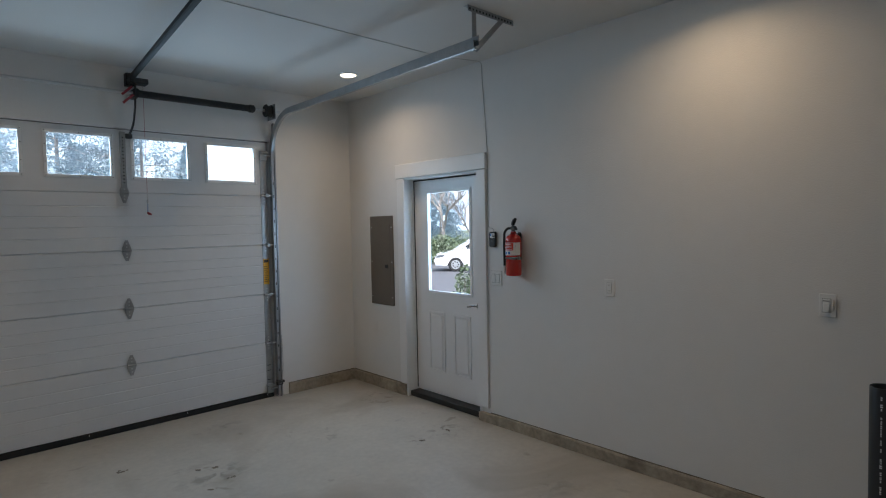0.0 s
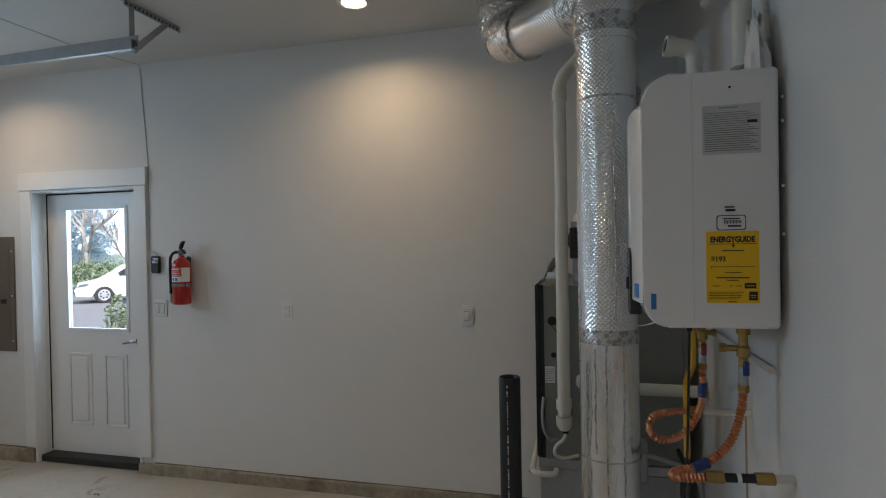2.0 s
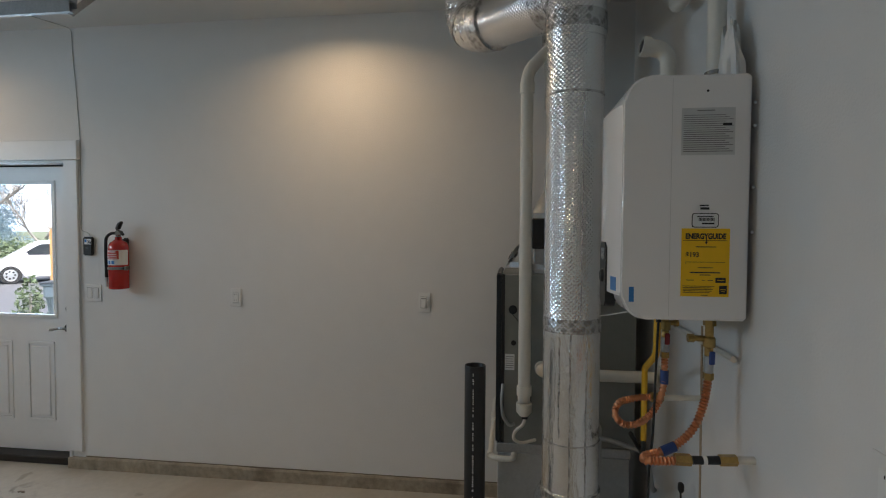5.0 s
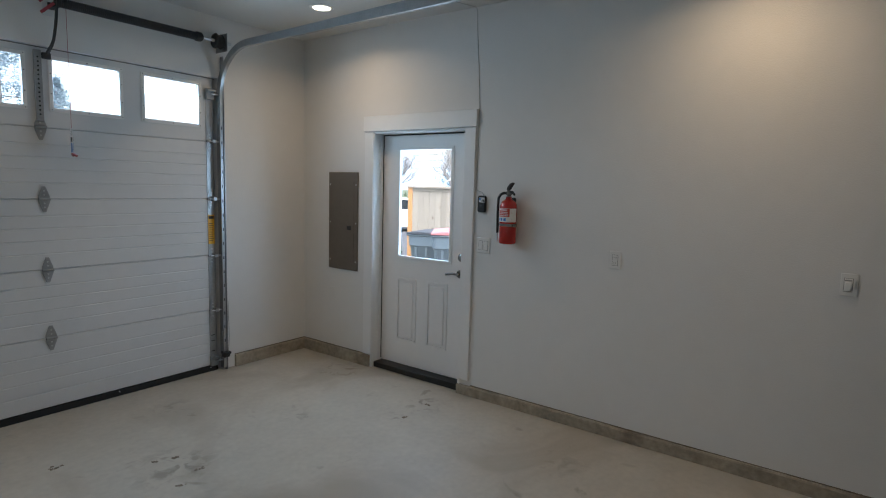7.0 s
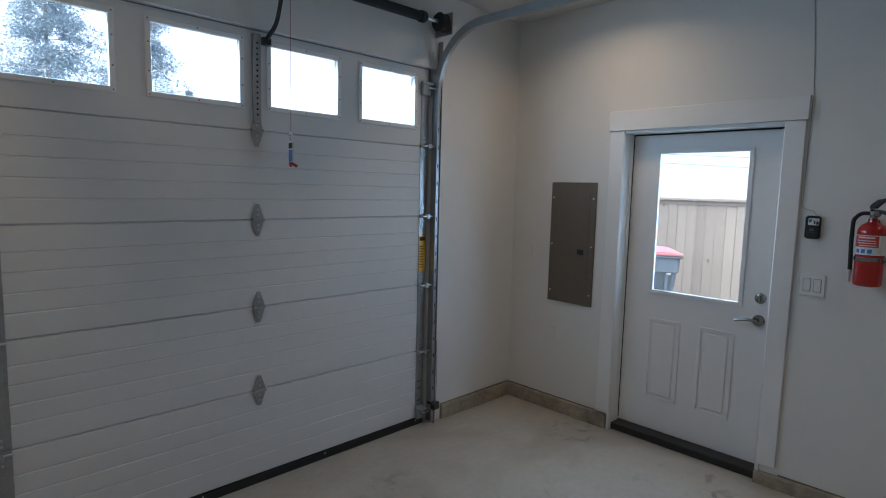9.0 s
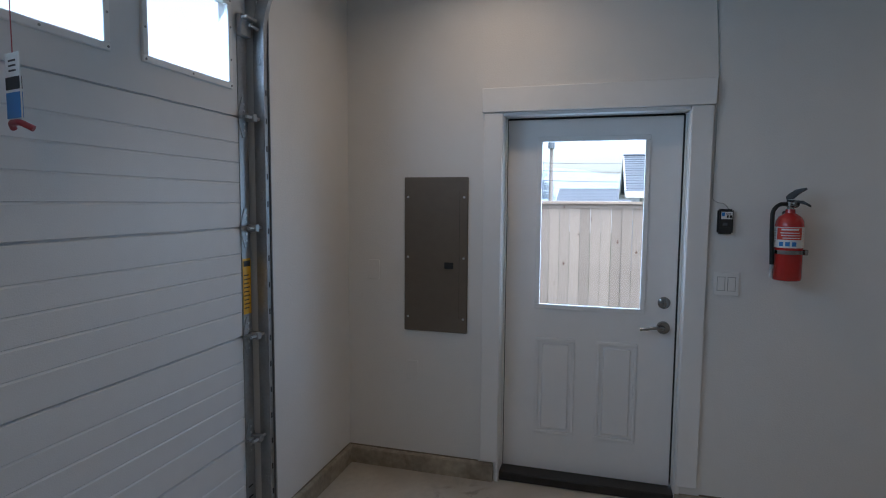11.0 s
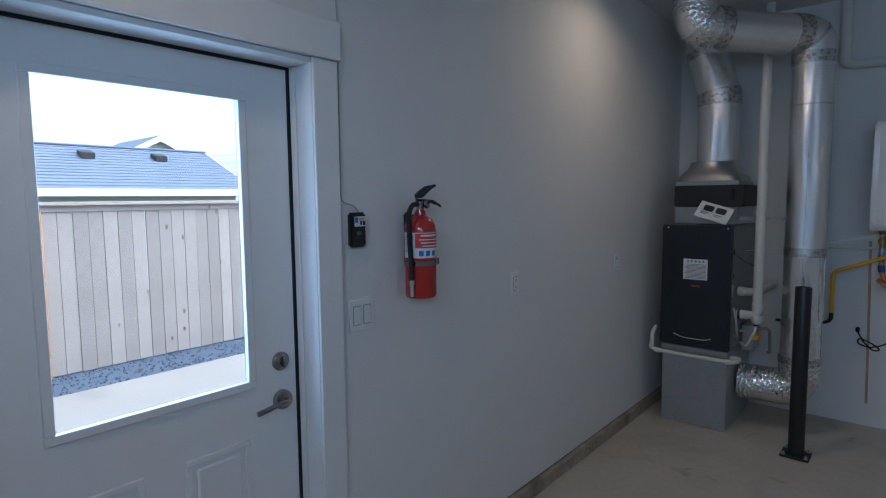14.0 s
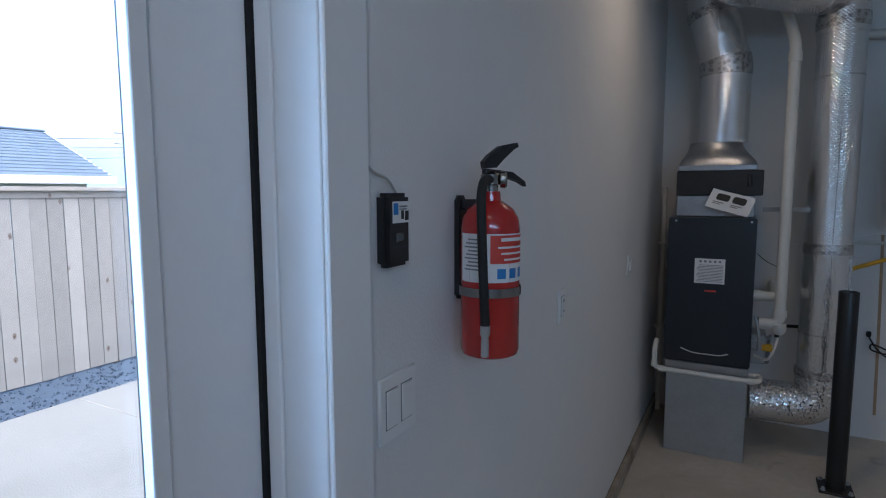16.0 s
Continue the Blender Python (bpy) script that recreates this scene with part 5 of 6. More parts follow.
mb = thing("instruction_sheet", (2.90, 0.04, 1.404), "white instruction sheet with two dark pictures leaning on the furnace", "leaflet", "", (-0.062, 0.112, 0.017))
SH = Matrix.Translation((2.905, 0.046, 1.490)) @ Matrix.Rotation(radians(25), 4, "X") @ Matrix.Rotation(radians(-20), 4, "Y") @ FACE_NORTH
sheet = box(-0.118, 0.118, -0.060, 0.060, -0.001, 0.001)
bmesh.ops.subdivide_edges(sheet, edges=sheet.edges, cuts=5, use_grid_fill=True)
for v in sheet.verts:
    v.co.z += 0.012 * math.sin(v.co.x * 16)
bmesh.ops.transform(sheet, matrix=SH, verts=sheet.verts)
part("sheet", sheet, "paper", mb)
for u in (-0.045, 0.045):
    pb = prism(round_rect(u - 0.036, u + 0.036, -0.002, 0.040, 0.012), "z", 0.0145, 0.0165)
    for v in pb.verts:
        v.co.z += 0.012 * math.sin(v.co.x * 16) - 0.012
    bmesh.ops.transform(pb, matrix=SH, verts=pb.verts)
    part("picture", pb, "ink", mb, "dark product picture")
tb = bmesh.new()
for k, (u0, u1) in enumerate(((-0.09, -0.03), (-0.09, -0.045), (0.01, 0.07), (0.01, 0.05))):
    z = -0.018 - 0.010 * (k % 2)
    box(u0, u1, z, z + 0.004, -0.004, 0.009, bm=tb)
for v in tb.verts:
    v.co.z += 0.012 * math.sin(v.co.x * 16) - 0.005
bmesh.ops.transform(tb, matrix=SH, verts=tb.verts)
tagged(part("print", tb, "grey_ink", mb, smooth=None), kind="stuff")

# ---- bollard ----
BX, BY = 2.278, 0.312
bo = thing("bollard", (BX, BY, 0), "black plastic pipe bollard with white lettering on a steel base plate", "bollard")
part("base_plate", box(BX - 0.078, BX + 0.078, BY - 0.078, BY + 0.078, 0.0, 0.014, 0.003), "dark", bo, "dark steel base plate")
for dx in (-0.06, 0.06):
    for dy in (-0.06, 0.06):
        part("anchor_bolt", spin([(0, 0.016), (0.008, 0.016), (0.008, 0.004), (0.013, 0.004), (0.013, 0)], (BX + dx, BY + dy, 0.014), n=6), "galv_dull", bo)
part("pipe", spin([(0.045, 0.014), (0.045, 1.058), (0.0435, 1.062), (0.040, 1.062), (0.038, 1.058), (0.038, 0.60)], (BX, BY, 0), n=32), "abs", bo)
lt = bmesh.new()
z = 1.035
rng = random.Random(5)
while z > 0.25:
    h = rng.choice((0.006, 0.008, 0.012))
    if rng.random() < 0.82:
        a = math.pi + 0.10
        w = rng.choice((0.004, 0.005, 0.007))
        for q in range(2):
            zz = z - h * q * 0.55
            cx_, cy_ = BX - 0.0452 * math.cos(0.10), BY + 0.0452 * math.sin(0.10)
            box(cx_ - 0.0006, cx_ + 0.0004, cy_ - w / 2, cy_ + w / 2, zz - h * 0.36, zz, bm=lt)
    z -= h + rng.choice((0.003, 0.004, 0.012))
tagged(part("lettering", lt, "white_ink", bo, smooth=None), "worn white lettering", kind="stuff")

# ---- water heater ----
# its group is drawn in a plan of its own, with the wall at PLAN_WALL, then set on the south wall
PLAN_WALL, PLAN_CEIL = -0.86, 1.38 + (CEIL - 1.387) / 0.9026


def on_wall(x, y, z, more=(0, 0, 0), tall=0.9026):
    """Shift and stretch that carry a base from the plan onto the wall."""
    return {"shift": (1.579 + (x - 1.772) * 1.129 - x + more[0], -0.505 + (y + 0.838) * 0.86 - y + more[1], 1.387 + (z - 1.38) * tall - z + more[2]), "stretch": (1.129, 0.86, tall)}


HX0, HX1, HYF, HYB, HZ0, HZ1 = 1.772, 2.150, -0.440, -0.838, 1.380, 2.150
wh = thing("water_heater", (1.96, -0.65, HZ0), "white wall-hung tankless water heater with a black control panel", "water heater", **on_wall(1.96, -0.65, HZ0))
prof = []
for cy_, cz_, r, a0 in ((HYF - 0.080, HZ1 - 0.080, 0.080, 0), ):
    prof += [(cy_ + r * math.cos(radians(a0 + 90 * k / 8)), cz_ + r * math.sin(radians(a0 + 90 * k / 8))) for k in range(9)]
prof += [(HYB + 0.010, HZ1), (HYB, HZ1 - 0.010), (HYB, HZ0 + 0.010), (HYB + 0.010, HZ0)]
prof += [(HYF - 0.075 + 0.075 * math.cos(radians(270 + 90 * k / 8)), HZ0 + 0.075 + 0.075 * math.sin(radians(270 + 90 * k / 8))) for k in range(9)]
case = part("casing", prism(prof, "x", HX0, HX1, bev=0.008, seg=3), "enamel", wh, smooth=50)
arc = [(HX0 + 0.016 + (HX1 - HX0 - 0.032) * k / 14, HYF - 0.004 + 0.030 * math.sin(math.pi * k / 14) ** 0.8) for k in range(15)]
part("front_cover", prism(arc + [(HX1 - 0.016, HYF - 0.03), (HX0 + 0.016, HYF - 0.03)], "z", HZ0 + 0.070, HZ1 - 0.080, bev=0.010, seg=3), "enamel", wh, "bowed white front cover", smooth=50)
part("cover_seam", box(HX0 - 0.0006, HX0 + 0.001, -0.5915, -0.5900, HZ0 + 0.012, HZ1 - 0.012), "spec", wh, smooth=None)
# plate coloured dark to give the shadow gap between heater and wall
part("shaded_back_plate", box(HX0 + 0.06, HX1 - 0.06, PLAN_WALL, HYB, HZ0 + 0.02, HZ1 - 0.02), "dark", wh, smooth=None)
cp = part("control_panel", prism(round_rect(1.905, 2.006, 1.395, 1.622, 0.020), "y", HYF - 0.01, HYF + 0.029, bev=0.006, seg=2), "black", wh, "glossy black control panel")
part("display", box(1.925, 1.985, HYF + 0.0285, HYF + 0.0302, 1.560, 1.600, 0.0006), "screen", cp, "small grey display")
part("dial", spin([(0, 0.010), (0.020, 0.009), (0.024, 0)], (1.955, HYF + 0.0285, 1.500), (0, 1, 0), 20), "rubber", cp)
part("blue_sticker", prism([(1.826, HYF + 0.0100), (1.868, HYF + 0.0190), (1.868, HYF + 0.010), (1.826, HYF + 0.006)], "z", 1.462, 1.508), "blue", wh, "blue square sticker", smooth=None)
part("blue_side_sticker", box(HX0 - 0.0012, HX0 - 0.0004, -0.478, -0.462, 1.436, 1.484), "blue", wh, "blue sticker", smooth=None)
xs = HX0 - 0.0003
sp = part("rating_label", box(xs - 0.0008, xs, -0.786, -0.620, 1.900, 2.046), "spec", wh, "silver rating label with fine print", smooth=None)
rows = [(-0.722, -0.668, 2.036, 2.039)]
for k in range(18):
    z = 1.910 + k * 0.0066
    rows.append((-0.780 + 0.012 * ((k * 7) % 3), -0.626, z, z + (0.0026 if k < 10 else 0.0018)))
bars("fine_print", rows, xs - 0.0009, "grey_ink", sp)
bars("rating_mark", [(-0.776, -0.748, 1.990, 1.998)], xs - 0.0016, "ink", sp)
bc = part("barcode_label", prism(round_rect(-0.742, -0.658, 1.674, 1.719, 0.008), "x", xs - 0.0008, xs), "ink", wh, "white barcode label with a black border", smooth=None)
part("barcode_field", prism(round_rect(-0.7395, -0.6605, 1.6765, 1.7165, 0.007), "x", xs - 0.0014, xs - 0.0009), "paper", bc, smooth=None)
bars("barcode", [(-0.728 + k * 0.0042, -0.7258 + k * 0.0042, 1.694, 1.704) for k in range(12)] + [(-0.725, -0.675, 1.707, 1.710), (-0.728, -0.690, 1.684, 1.689)], xs - 0.0015, "ink", bc)
sl = part("serial_label", box(xs - 0.0008, xs, -0.717, -0.677, 1.724, 1.747), "paper", wh, "small white serial label", smooth=None)
bars("serial_print", [(-0.710, -0.682, 1.741, 1.745), (-0.712, -0.684, 1.730, 1.737)], xs - 0.0009, "ink", sl)
yl = part("energy_label", box(xs - 0.0010, xs, -0.778, -0.627, 1.457, 1.671), "label_yellow", wh, "yellow energy label with black print", smooth=None)
writing("energy_title", "ENERGYGUIDE", west(xs - 0.0013, -0.7025, 1.646), 0.0232, "ink", yl, bold=0.0012, width=0.82)
writing("cost", "$193", west(xs - 0.0013, -0.662, 1.588), 0.021, "ink", yl, bold=0.0005)
part("down_arrow", prism([(-0.7065, 1.640), (-0.7035, 1.640), (-0.7035, 1.630), (-0.6995, 1.630), (-0.705, 1.622), (-0.7105, 1.630), (-0.7065, 1.630)], "x", xs - 0.0014, xs - 0.0011), "ink", yl, smooth=None)
bars("energy_print", [(-0.765, -0.642, 1.565, 1.5662), (-0.642, -0.641, 1.560, 1.568), (-0.770, -0.632, 1.6325, 1.6340), (-0.735, -0.672, 1.612, 1.6148), (-0.728, -0.680, 1.547, 1.549),
                     (-0.750, -0.655, 1.531, 1.5345), (-0.720, -0.686, 1.524, 1.5265), (-0.668, -0.644, 1.5075, 1.5095), (-0.702, -0.694, 1.5075, 1.5095), (-0.728, -0.712, 1.5075, 1.5095),
                     (-0.732, -0.634, 1.489, 1.4905), (-0.722, -0.634, 1.484, 1.4856), (-0.728, -0.634, 1.479, 1.4806), (-0.725, -0.634, 1.474, 1.4756), (-0.718, -0.634, 1.469, 1.4706), (-0.712, -0.690, 1.4605, 1.4625)], xs - 0.0011, "ink", yl)
bars("energy_marks", [(-0.768, -0.736, 1.501, 1.517), (-0.772, -0.748, 1.466, 1.492)], xs - 0.0011, "ink", yl)
bars("mark_lines", [(-0.763, -0.741, 1.508, 1.510), (-0.768, -0.752, 1.479, 1.481), (-0.766, -0.754, 1.473, 1.4745)], xs - 0.0018, "label_yellow", yl)
part("case_screw", spin([(0, 0.002), (0.004, 0.001), (0.004, 0)], (HX0, -0.70, 2.098), (-1, 0, 0), 8), "ink", wh)
for z in (1.66, 1.80, 1.99, 2.06):
    part("flange_screw", spin([(0, 0.004), (0.005, 0.003), (0.005, 0)], (HX0 + 0.006, HYB - 0.010, z), (-1, 0, 0), 8), "zinc", wh)
part("terminal_box", box(1.90, 2.02, -0.66, -0.53, 1.360, 1.385, 0.004), "enamel", wh)

fl = thing("flue_pipe", (1.955, -0.735, HZ1), "white plastic flue pipe rising from the water heater", "pipe", "white pipes", **on_wall(1.955, -0.735, HZ1, (-0.05, -0.04, 0)))
part("pipe", sweep(rounded([(1.955, -0.735, HZ1 - 0.002), (1.955, -0.735, 2.590), (2.06, -0.735, 2.600), (2.372, -0.735, 2.606), (2.372, -0.735, PLAN_CEIL)], 0.07, 7), 0.031, 20), "pvc", fl)
part("collar", spin([(0.030, 0), (0.042, 0), (0.042, 0.030), (0.030, 0.034)], (1.955, -0.735, HZ1), n=24), "pvc", fl)
part("clamp", spin([(0.0315, 0), (0.0365, 0), (0.0365, 0.013), (0.0315, 0.013)], (1.955, -0.735, HZ1 + 0.036), n=24), "steel", fl, "steel hose clamp")
part("clamp_screw", box(1.913, 1.932, -0.792, -0.765, HZ1 + 0.030, HZ1 + 0.052, 0.003), "dark", fl)
ai = thing("air_intake", (2.085, -0.66, HZ1), "short white plastic air intake elbow on the water heater", "pipe", "white pipes", **on_wall(2.085, -0.66, HZ1, (-0.04, 0, 0.04)))
mouth = rounded([(2.085, -0.665, HZ1 - 0.002), (2.085, -0.665, 2.285), (2.075, -0.565, 2.300)], 0.07, 7)
part("pipe", sweep(mouth, 0.030, 20, cap=False), "pvc", ai)
# black filling gives the shade inside the white pipe's open end
part("shaded_bore", sweep(mouth[-4:], 0.0255, 20), "black", ai)
part("rim", spin([(0.0255, 0.0), (0.0355, 0.0), (0.0355, -0.030), (0.030, -0.030)], (2.0745, -0.560, 2.3008), Vector((-0.010, 0.10, 0.015)), 24), "pvc", ai)
bg = thing("plastic_bag", (1.86, -0.81, HZ1), "crumpled clear plastic bag of papers standing on the water heater", "bag", **on_wall(1.86, -0.81, HZ1))
bb = bmesh.new()
cols = []
for i in range(15):
    t = i / 14
    row = []
    for k in range(20):
        a = 2 * math.pi * k / 20
        rad = (1 - 0.50 * t ** 1.4) * (1 + 0.22 * noise.noise(Vector((math.cos(a) * 2.2, math.sin(a) * 2.2, t * 3.0))) + 0.20 * math.sin(7 * a + 2.5 * t))
        row.append(bb.verts.new((1.860 + 0.060 * rad * math.cos(a), -0.808 + 0.036 * rad * math.sin(a) + 0.006 * t, HZ1 + 0.001 + (0.165 + 0.035 * math.sin(3 * a)) * t)))
    cols.append(row)
for a, c in zip(cols, cols[1:]):
    for k in range(20):
        bb.faces.new((a[k], a[(k + 1) % 20], c[(k + 1) % 20], c[k]))
bb.faces.new(cols[0])
bb.faces.new(cols[-1])
part("bag", bb, "plate", bg, smooth=25)

gas = thing("gas_connector", (2.08, -0.60, 0.85), "yellow coated flexible gas connector under the water heater", "gas pipe", **on_wall(2.08, -0.60, 0.85, (0, 0, -0.05)))
part("line", sweep(rounded([(2.056, -0.646, 1.44), (2.056, -0.646, 1.270), (2.08, -0.650, 1.235), (2.31, -0.676, 1.115), (2.322, -0.679, 1.080), (2.322, -0.679, 0.79)], 0.03, 5), 0.0135, 14), "yellow", gas)
part("nut", spin([(0.013, 0), (0.019, 0), (0.019, 0.032), (0.013, 0.032)], (2.056, -0.646, 1.395), n=6), "brass", gas)
part("drop_pipe", sweep(rounded([(2.322, -0.679, 0.80), (2.322, -0.679, 0.72), (2.40, -0.700, 0.69), (2.62, -0.70, 0.68)], 0.04), 0.012, 12), "dark", gas, "dark steel gas pipe")


def valve(x, y, mat, lean):
    vv = thing("isolation_valve", (x, y, 1.28), "brass isolation valve with a coloured lever", "valve", "isolation valves", **on_wall(x, y, 1.28))
    part("stem", rod((x, y, 1.25), (x, y, HZ0), 0.014, 14), "brass", vv)
    part("nut", spin([(0.014, 0), (0.021, 0), (0.021, 0.030), (0.014, 0.030)], (x, y, 1.350), n=6), "brass", vv)
    part("body", spin([(0.014, 0), (0.020, 0.006), (0.020, 0.034), (0.014, 0.040)], (x, y, 1.275), n=16), "brass", vv)
    part("side_port", rod((x, y, 1.305), (x + lean[0], y + lean[1], 1.305), 0.010, 12), "brass", vv)
    part("port_cap", rod((x + lean[0], y + lean[1], 1.305), (x + lean[0] * 1.4, y + lean[1] * 1.4, 1.305), 0.014, 8), "brass", vv)
    part("lever", box(x - 0.030, x - 0.022, y - 0.010, y + 0.010, 1.225, 1.270, 0.004), mat, vv)
    part("lever_stub", rod((x, y, 1.262), (x - 0.026, y, 1.262), 0.006, 8), "brass", vv)
    part("union", spin([(0.013, 0), (0.015, 0), (0.015, 0.055), (0.013, 0.055)], (x, y, 1.193), n=16), "galv", vv)
    part("drop_nut", spin([(0.013, 0), (0.017, 0), (0.017, 0.022), (0.013, 0.022)], (x, y, 1.170), n=6), "brass", vv)
    return vv


valve(2.095, -0.690, "redtag", (0.0, -0.035))
valve(1.850, -0.755, "navy", (0.004, 0.050))


def hose(points, sleeve, end):
    h = thing("copper_hose", points[-1], "corrugated copper water connector", "pipe", "copper hoses", **on_wall(*points[-1]))
    pts = rounded(points, 0.04, 4)
    part("tube", sweep(pts, 0.0125, 14, ripple=0.0022, every=0.0055), "copper", h, smooth=60)
    part("sleeve", sweep(sleeve, 0.0165, 14), "navy", h, "blue sleeve")
    e = Vector(end)
    part("end_nut", spin([(0.012, 0), (0.018, 0), (0.018, 0.05), (0.012, 0.05)], e + Vector((0, 0.055, 0)), (0, -1, 0), 6), "brass", h)
    return h


ha = hose([(2.095, -0.690, 1.175), (2.095, -0.690, 1.11), (2.085, -0.684, 1.045), (2.060, -0.645, 0.972), (2.040, -0.585, 0.928), (2.030, -0.520, 0.920), (2.036, -0.478, 0.955), (2.065, -0.500, 0.998), (2.090, -0.585, 1.010), (2.095, -0.650, 1.011)], [(2.095, -0.690, 1.120), (2.091, -0.688, 1.068)], (2.095, -0.690, 1.011))
part("wall_stub", rod((2.095, -0.688, 1.011), (2.095, PLAN_WALL, 1.015), 0.011, 12), "pvc", ha, "white wall stub")
hb = hose([(1.850, -0.755, 1.175), (1.850, -0.750, 1.13), (1.850, -0.742, 1.085), (1.845, -0.715, 1.008), (1.834, -0.655, 0.953), (1.818, -0.590, 0.930), (1.790, -0.528, 0.930), (1.762, -0.516, 0.928), (1.750, -0.560, 0.934), (1.750, -0.625, 0.940)], [(1.829, -0.640, 0.947), (1.817, -0.592, 0.931)], (1.750, -0.668, 0.944))
part("check_valve", rod((1.750, -0.668, 0.944), (1.750, -0.752, 0.948), 0.013, 14), "black", hb, "black check valve")
part("band", spin([(0.013, 0), (0.0145, 0), (0.0145, 0.012), (0.013, 0.012)], (1.750, -0.700, 0.9455), (0, -1, 0.05), 14), "white_ink", hb)
part("wall_nut", rod((1.750, -0.752, 0.948), (1.750, -0.805, 0.951), 0.017, 6), "brass", hb)
part("wall_stub", rod((1.750, -0.805, 0.951), (1.750, PLAN_WALL, 0.953), 0.012, 12), "pvc", hb, "white wall stub")
cd = thing("power_cable", (1.93, -0.7, 0.60), "black power cord hanging in a loop from the water heater", "cable", **on_wall(1.93, -0.7, 0.60, (0, 0, 0), 1.038))
part("cord", sweep(rounded([(1.935, -0.612, 1.362), (1.935, -0.606, 1.20), (1.935, -0.600, 1.00), (1.945, -0.59, 0.86), (1.985, -0.60, 0.74), (2.060, -0.66, 0.645), (2.130, -0.72, 0.605), (2.190, -0.76, 0.620), (2.185, -0.775, 0.655), (2.120, -0.77, 0.630), (2.075, -0.77, 0.590), (2.110, -0.785, 0.575), (2.160, -0.79, 0.625), (2.192, -0.80, 0.690)], 0.03, 5), 0.0045, 8), "rubber", cd)
part("plug", box(2.182, 2.204, -0.812, -0.790, 0.688, 0.722, 0.005), "rubber", cd, "black plug")
part("stress_relief", rod((1.935, -0.612, 1.345), (1.935, -0.612, 1.385), 0.009, 10), "rubber", cd)
ww = thing("signal_wire", (2.1, -0.55, 1.3), "thin white wire between furnace and water heater", "cable", **on_wall(2.1, -0.55, 1.3))
part("wire", sweep(rounded([(1.985, -0.56, 1.362), (2.10, -0.545, 1.345), (2.40, -0.50, 1.265), (FX0, -0.44, 1.20)], 0.15, 6), 0.0025, 6), "plate", ww)
hp = thing("wall_water_pipe", (2.1, PLAN_WALL + 0.02, 1.33), "pale water pipe along the wall under the water heater", "pipe", "white pipes", **on_wall(2.1, PLAN_WALL + 0.02, 1.33, (0, 0, -0.085)))
part("pipe", rod((2.50, PLAN_WALL + 0.018, 1.318), (1.86, PLAN_WALL + 0.018, 1.330), 0.011, 12), "pvc", hp)
tp = thing("wall_strip", (1.99, YS, 0.16), "thin tan strip fixed flat on the wall under the water heater", "strip")
part("strip", sweep([(1.987, YS + 0.0016, 0.16), (1.998, YS + 0.0016, 0.70), (2.014, YS + 0.0016, 1.30)], 0, shape=[(-0.008, -0.0015), (0.008, -0.0015), (0.008, 0.0015), (-0.008, 0.0015)]), "tan", tp, smooth=None)

# ---- debris on the floor ----
rng = random.Random(11)
for cx_, cy_, cr in ((0.857, 4.195, 0.035), (1.20, 3.49, 0.030), (1.23, 3.85, 0.022), (1.345, 3.82, 0.025), (1.36, 3.58, 0.030), (2.65, 3.155, 0.020), (2.93, 3.16, 0.022), (0.45, 3.97, 0.020)):
    bm = bmesh.new()
    for k in range(14 if cr > 0.03 else 9):
        a, d = rng.uniform(0, 6.28), rng.uniform(0, cr)
        s = rng.uniform(0.002, 0.006)
        u, v = cx_ + d * math.cos(a), cy_ + d * math.sin(a)
        box(u - s * rng.uniform(0.7, 2.2), u + s, v - s, v + s * rng.uniform(0.6, 1.6), 0.0, s * 0.5, 0.0006, bm)
    tagged(solo("mud_crumb", bm, "stain", "dry brown mud crumbs on the concrete floor", "dirt", "mud crumbs"), kind="stuff")

# ---- outdoors ----
GZ = -0.14


def ground_sheet():
    bm = bmesh.new()
    c = Vector((3.0, 3.0, 0))
    radii = [0.5, 4, 8, 11, 14, 18, 24, 40, 80, 200, 600, 2500]
    heights = [-0.16, -0.16, -0.17, -0.24, -0.34, -0.41, -0.44, -0.6, -1.2, -3, -6, -6]
    n = 64
    rings = [[bm.verts.new((c.x + r * math.cos(2 * math.pi * k / n), c.y + r * math.sin(2 * math.pi * k / n), h)) for k in range(n)] for r, h in zip(radii, heights)]
    bm.faces.new(rings[0])
    for a, d in zip(rings, rings[1:]):
        for k in range(n):
            bm.faces.new((a[k], a[(k + 1) % n], d[(k + 1) % n], d[k]))
    return bm


solo("ground", ground_sheet(), "earth", "grass and bare earth round the garage", "ground", kind="structure", smooth=60)
bm = box(XE + 0.15, 7.42, -14, 6.6, GZ - 0.06, -0.075, 0.006)
solo("pavement", bm, "slab", "pale concrete slab beside the garage", "pavement", kind="structure", smooth=None)
joints = bmesh.new()
for y in (-4.2, -1.4, 1.35, 4.1):
    box(XE + 0.16, 7.41, y - 0.004, y + 0.004, -0.076, -0.0735, bm=joints)
solo("pavement_joint", joints, "curb", "sawn joints in the concrete slab", "pavement", kind="structure", smooth=None)
road = bmesh.new()
rp = [(8.0, 9.6), (14.0, 10.4), (30.0, 13.0), (30.0, 23.0), (12.0, 22.0), (-20.0, 22.0), (-20.0, 9.6)]
rv = [road.verts.new((x, y, 0.0)) for x, y in rp]
road.faces.new(rv)
bmesh.ops.triangulate(road, faces=road.faces)
for _ in range(4):
    bmesh.ops.subdivide_edges(road, edges=road.edges, cuts=1, use_grid_fill=True)
RAD = [0, 8, 11, 14, 18, 24, 40, 80]
HGT = [-0.16, -0.17, -0.24, -0.34, -0.41, -0.44, -0.6, -1.2]
for v in road.verts:
    v.co.z = float(np.interp(math.hypot(v.co.x - 3, v.co.y - 3), RAD, HGT)) + 0.03
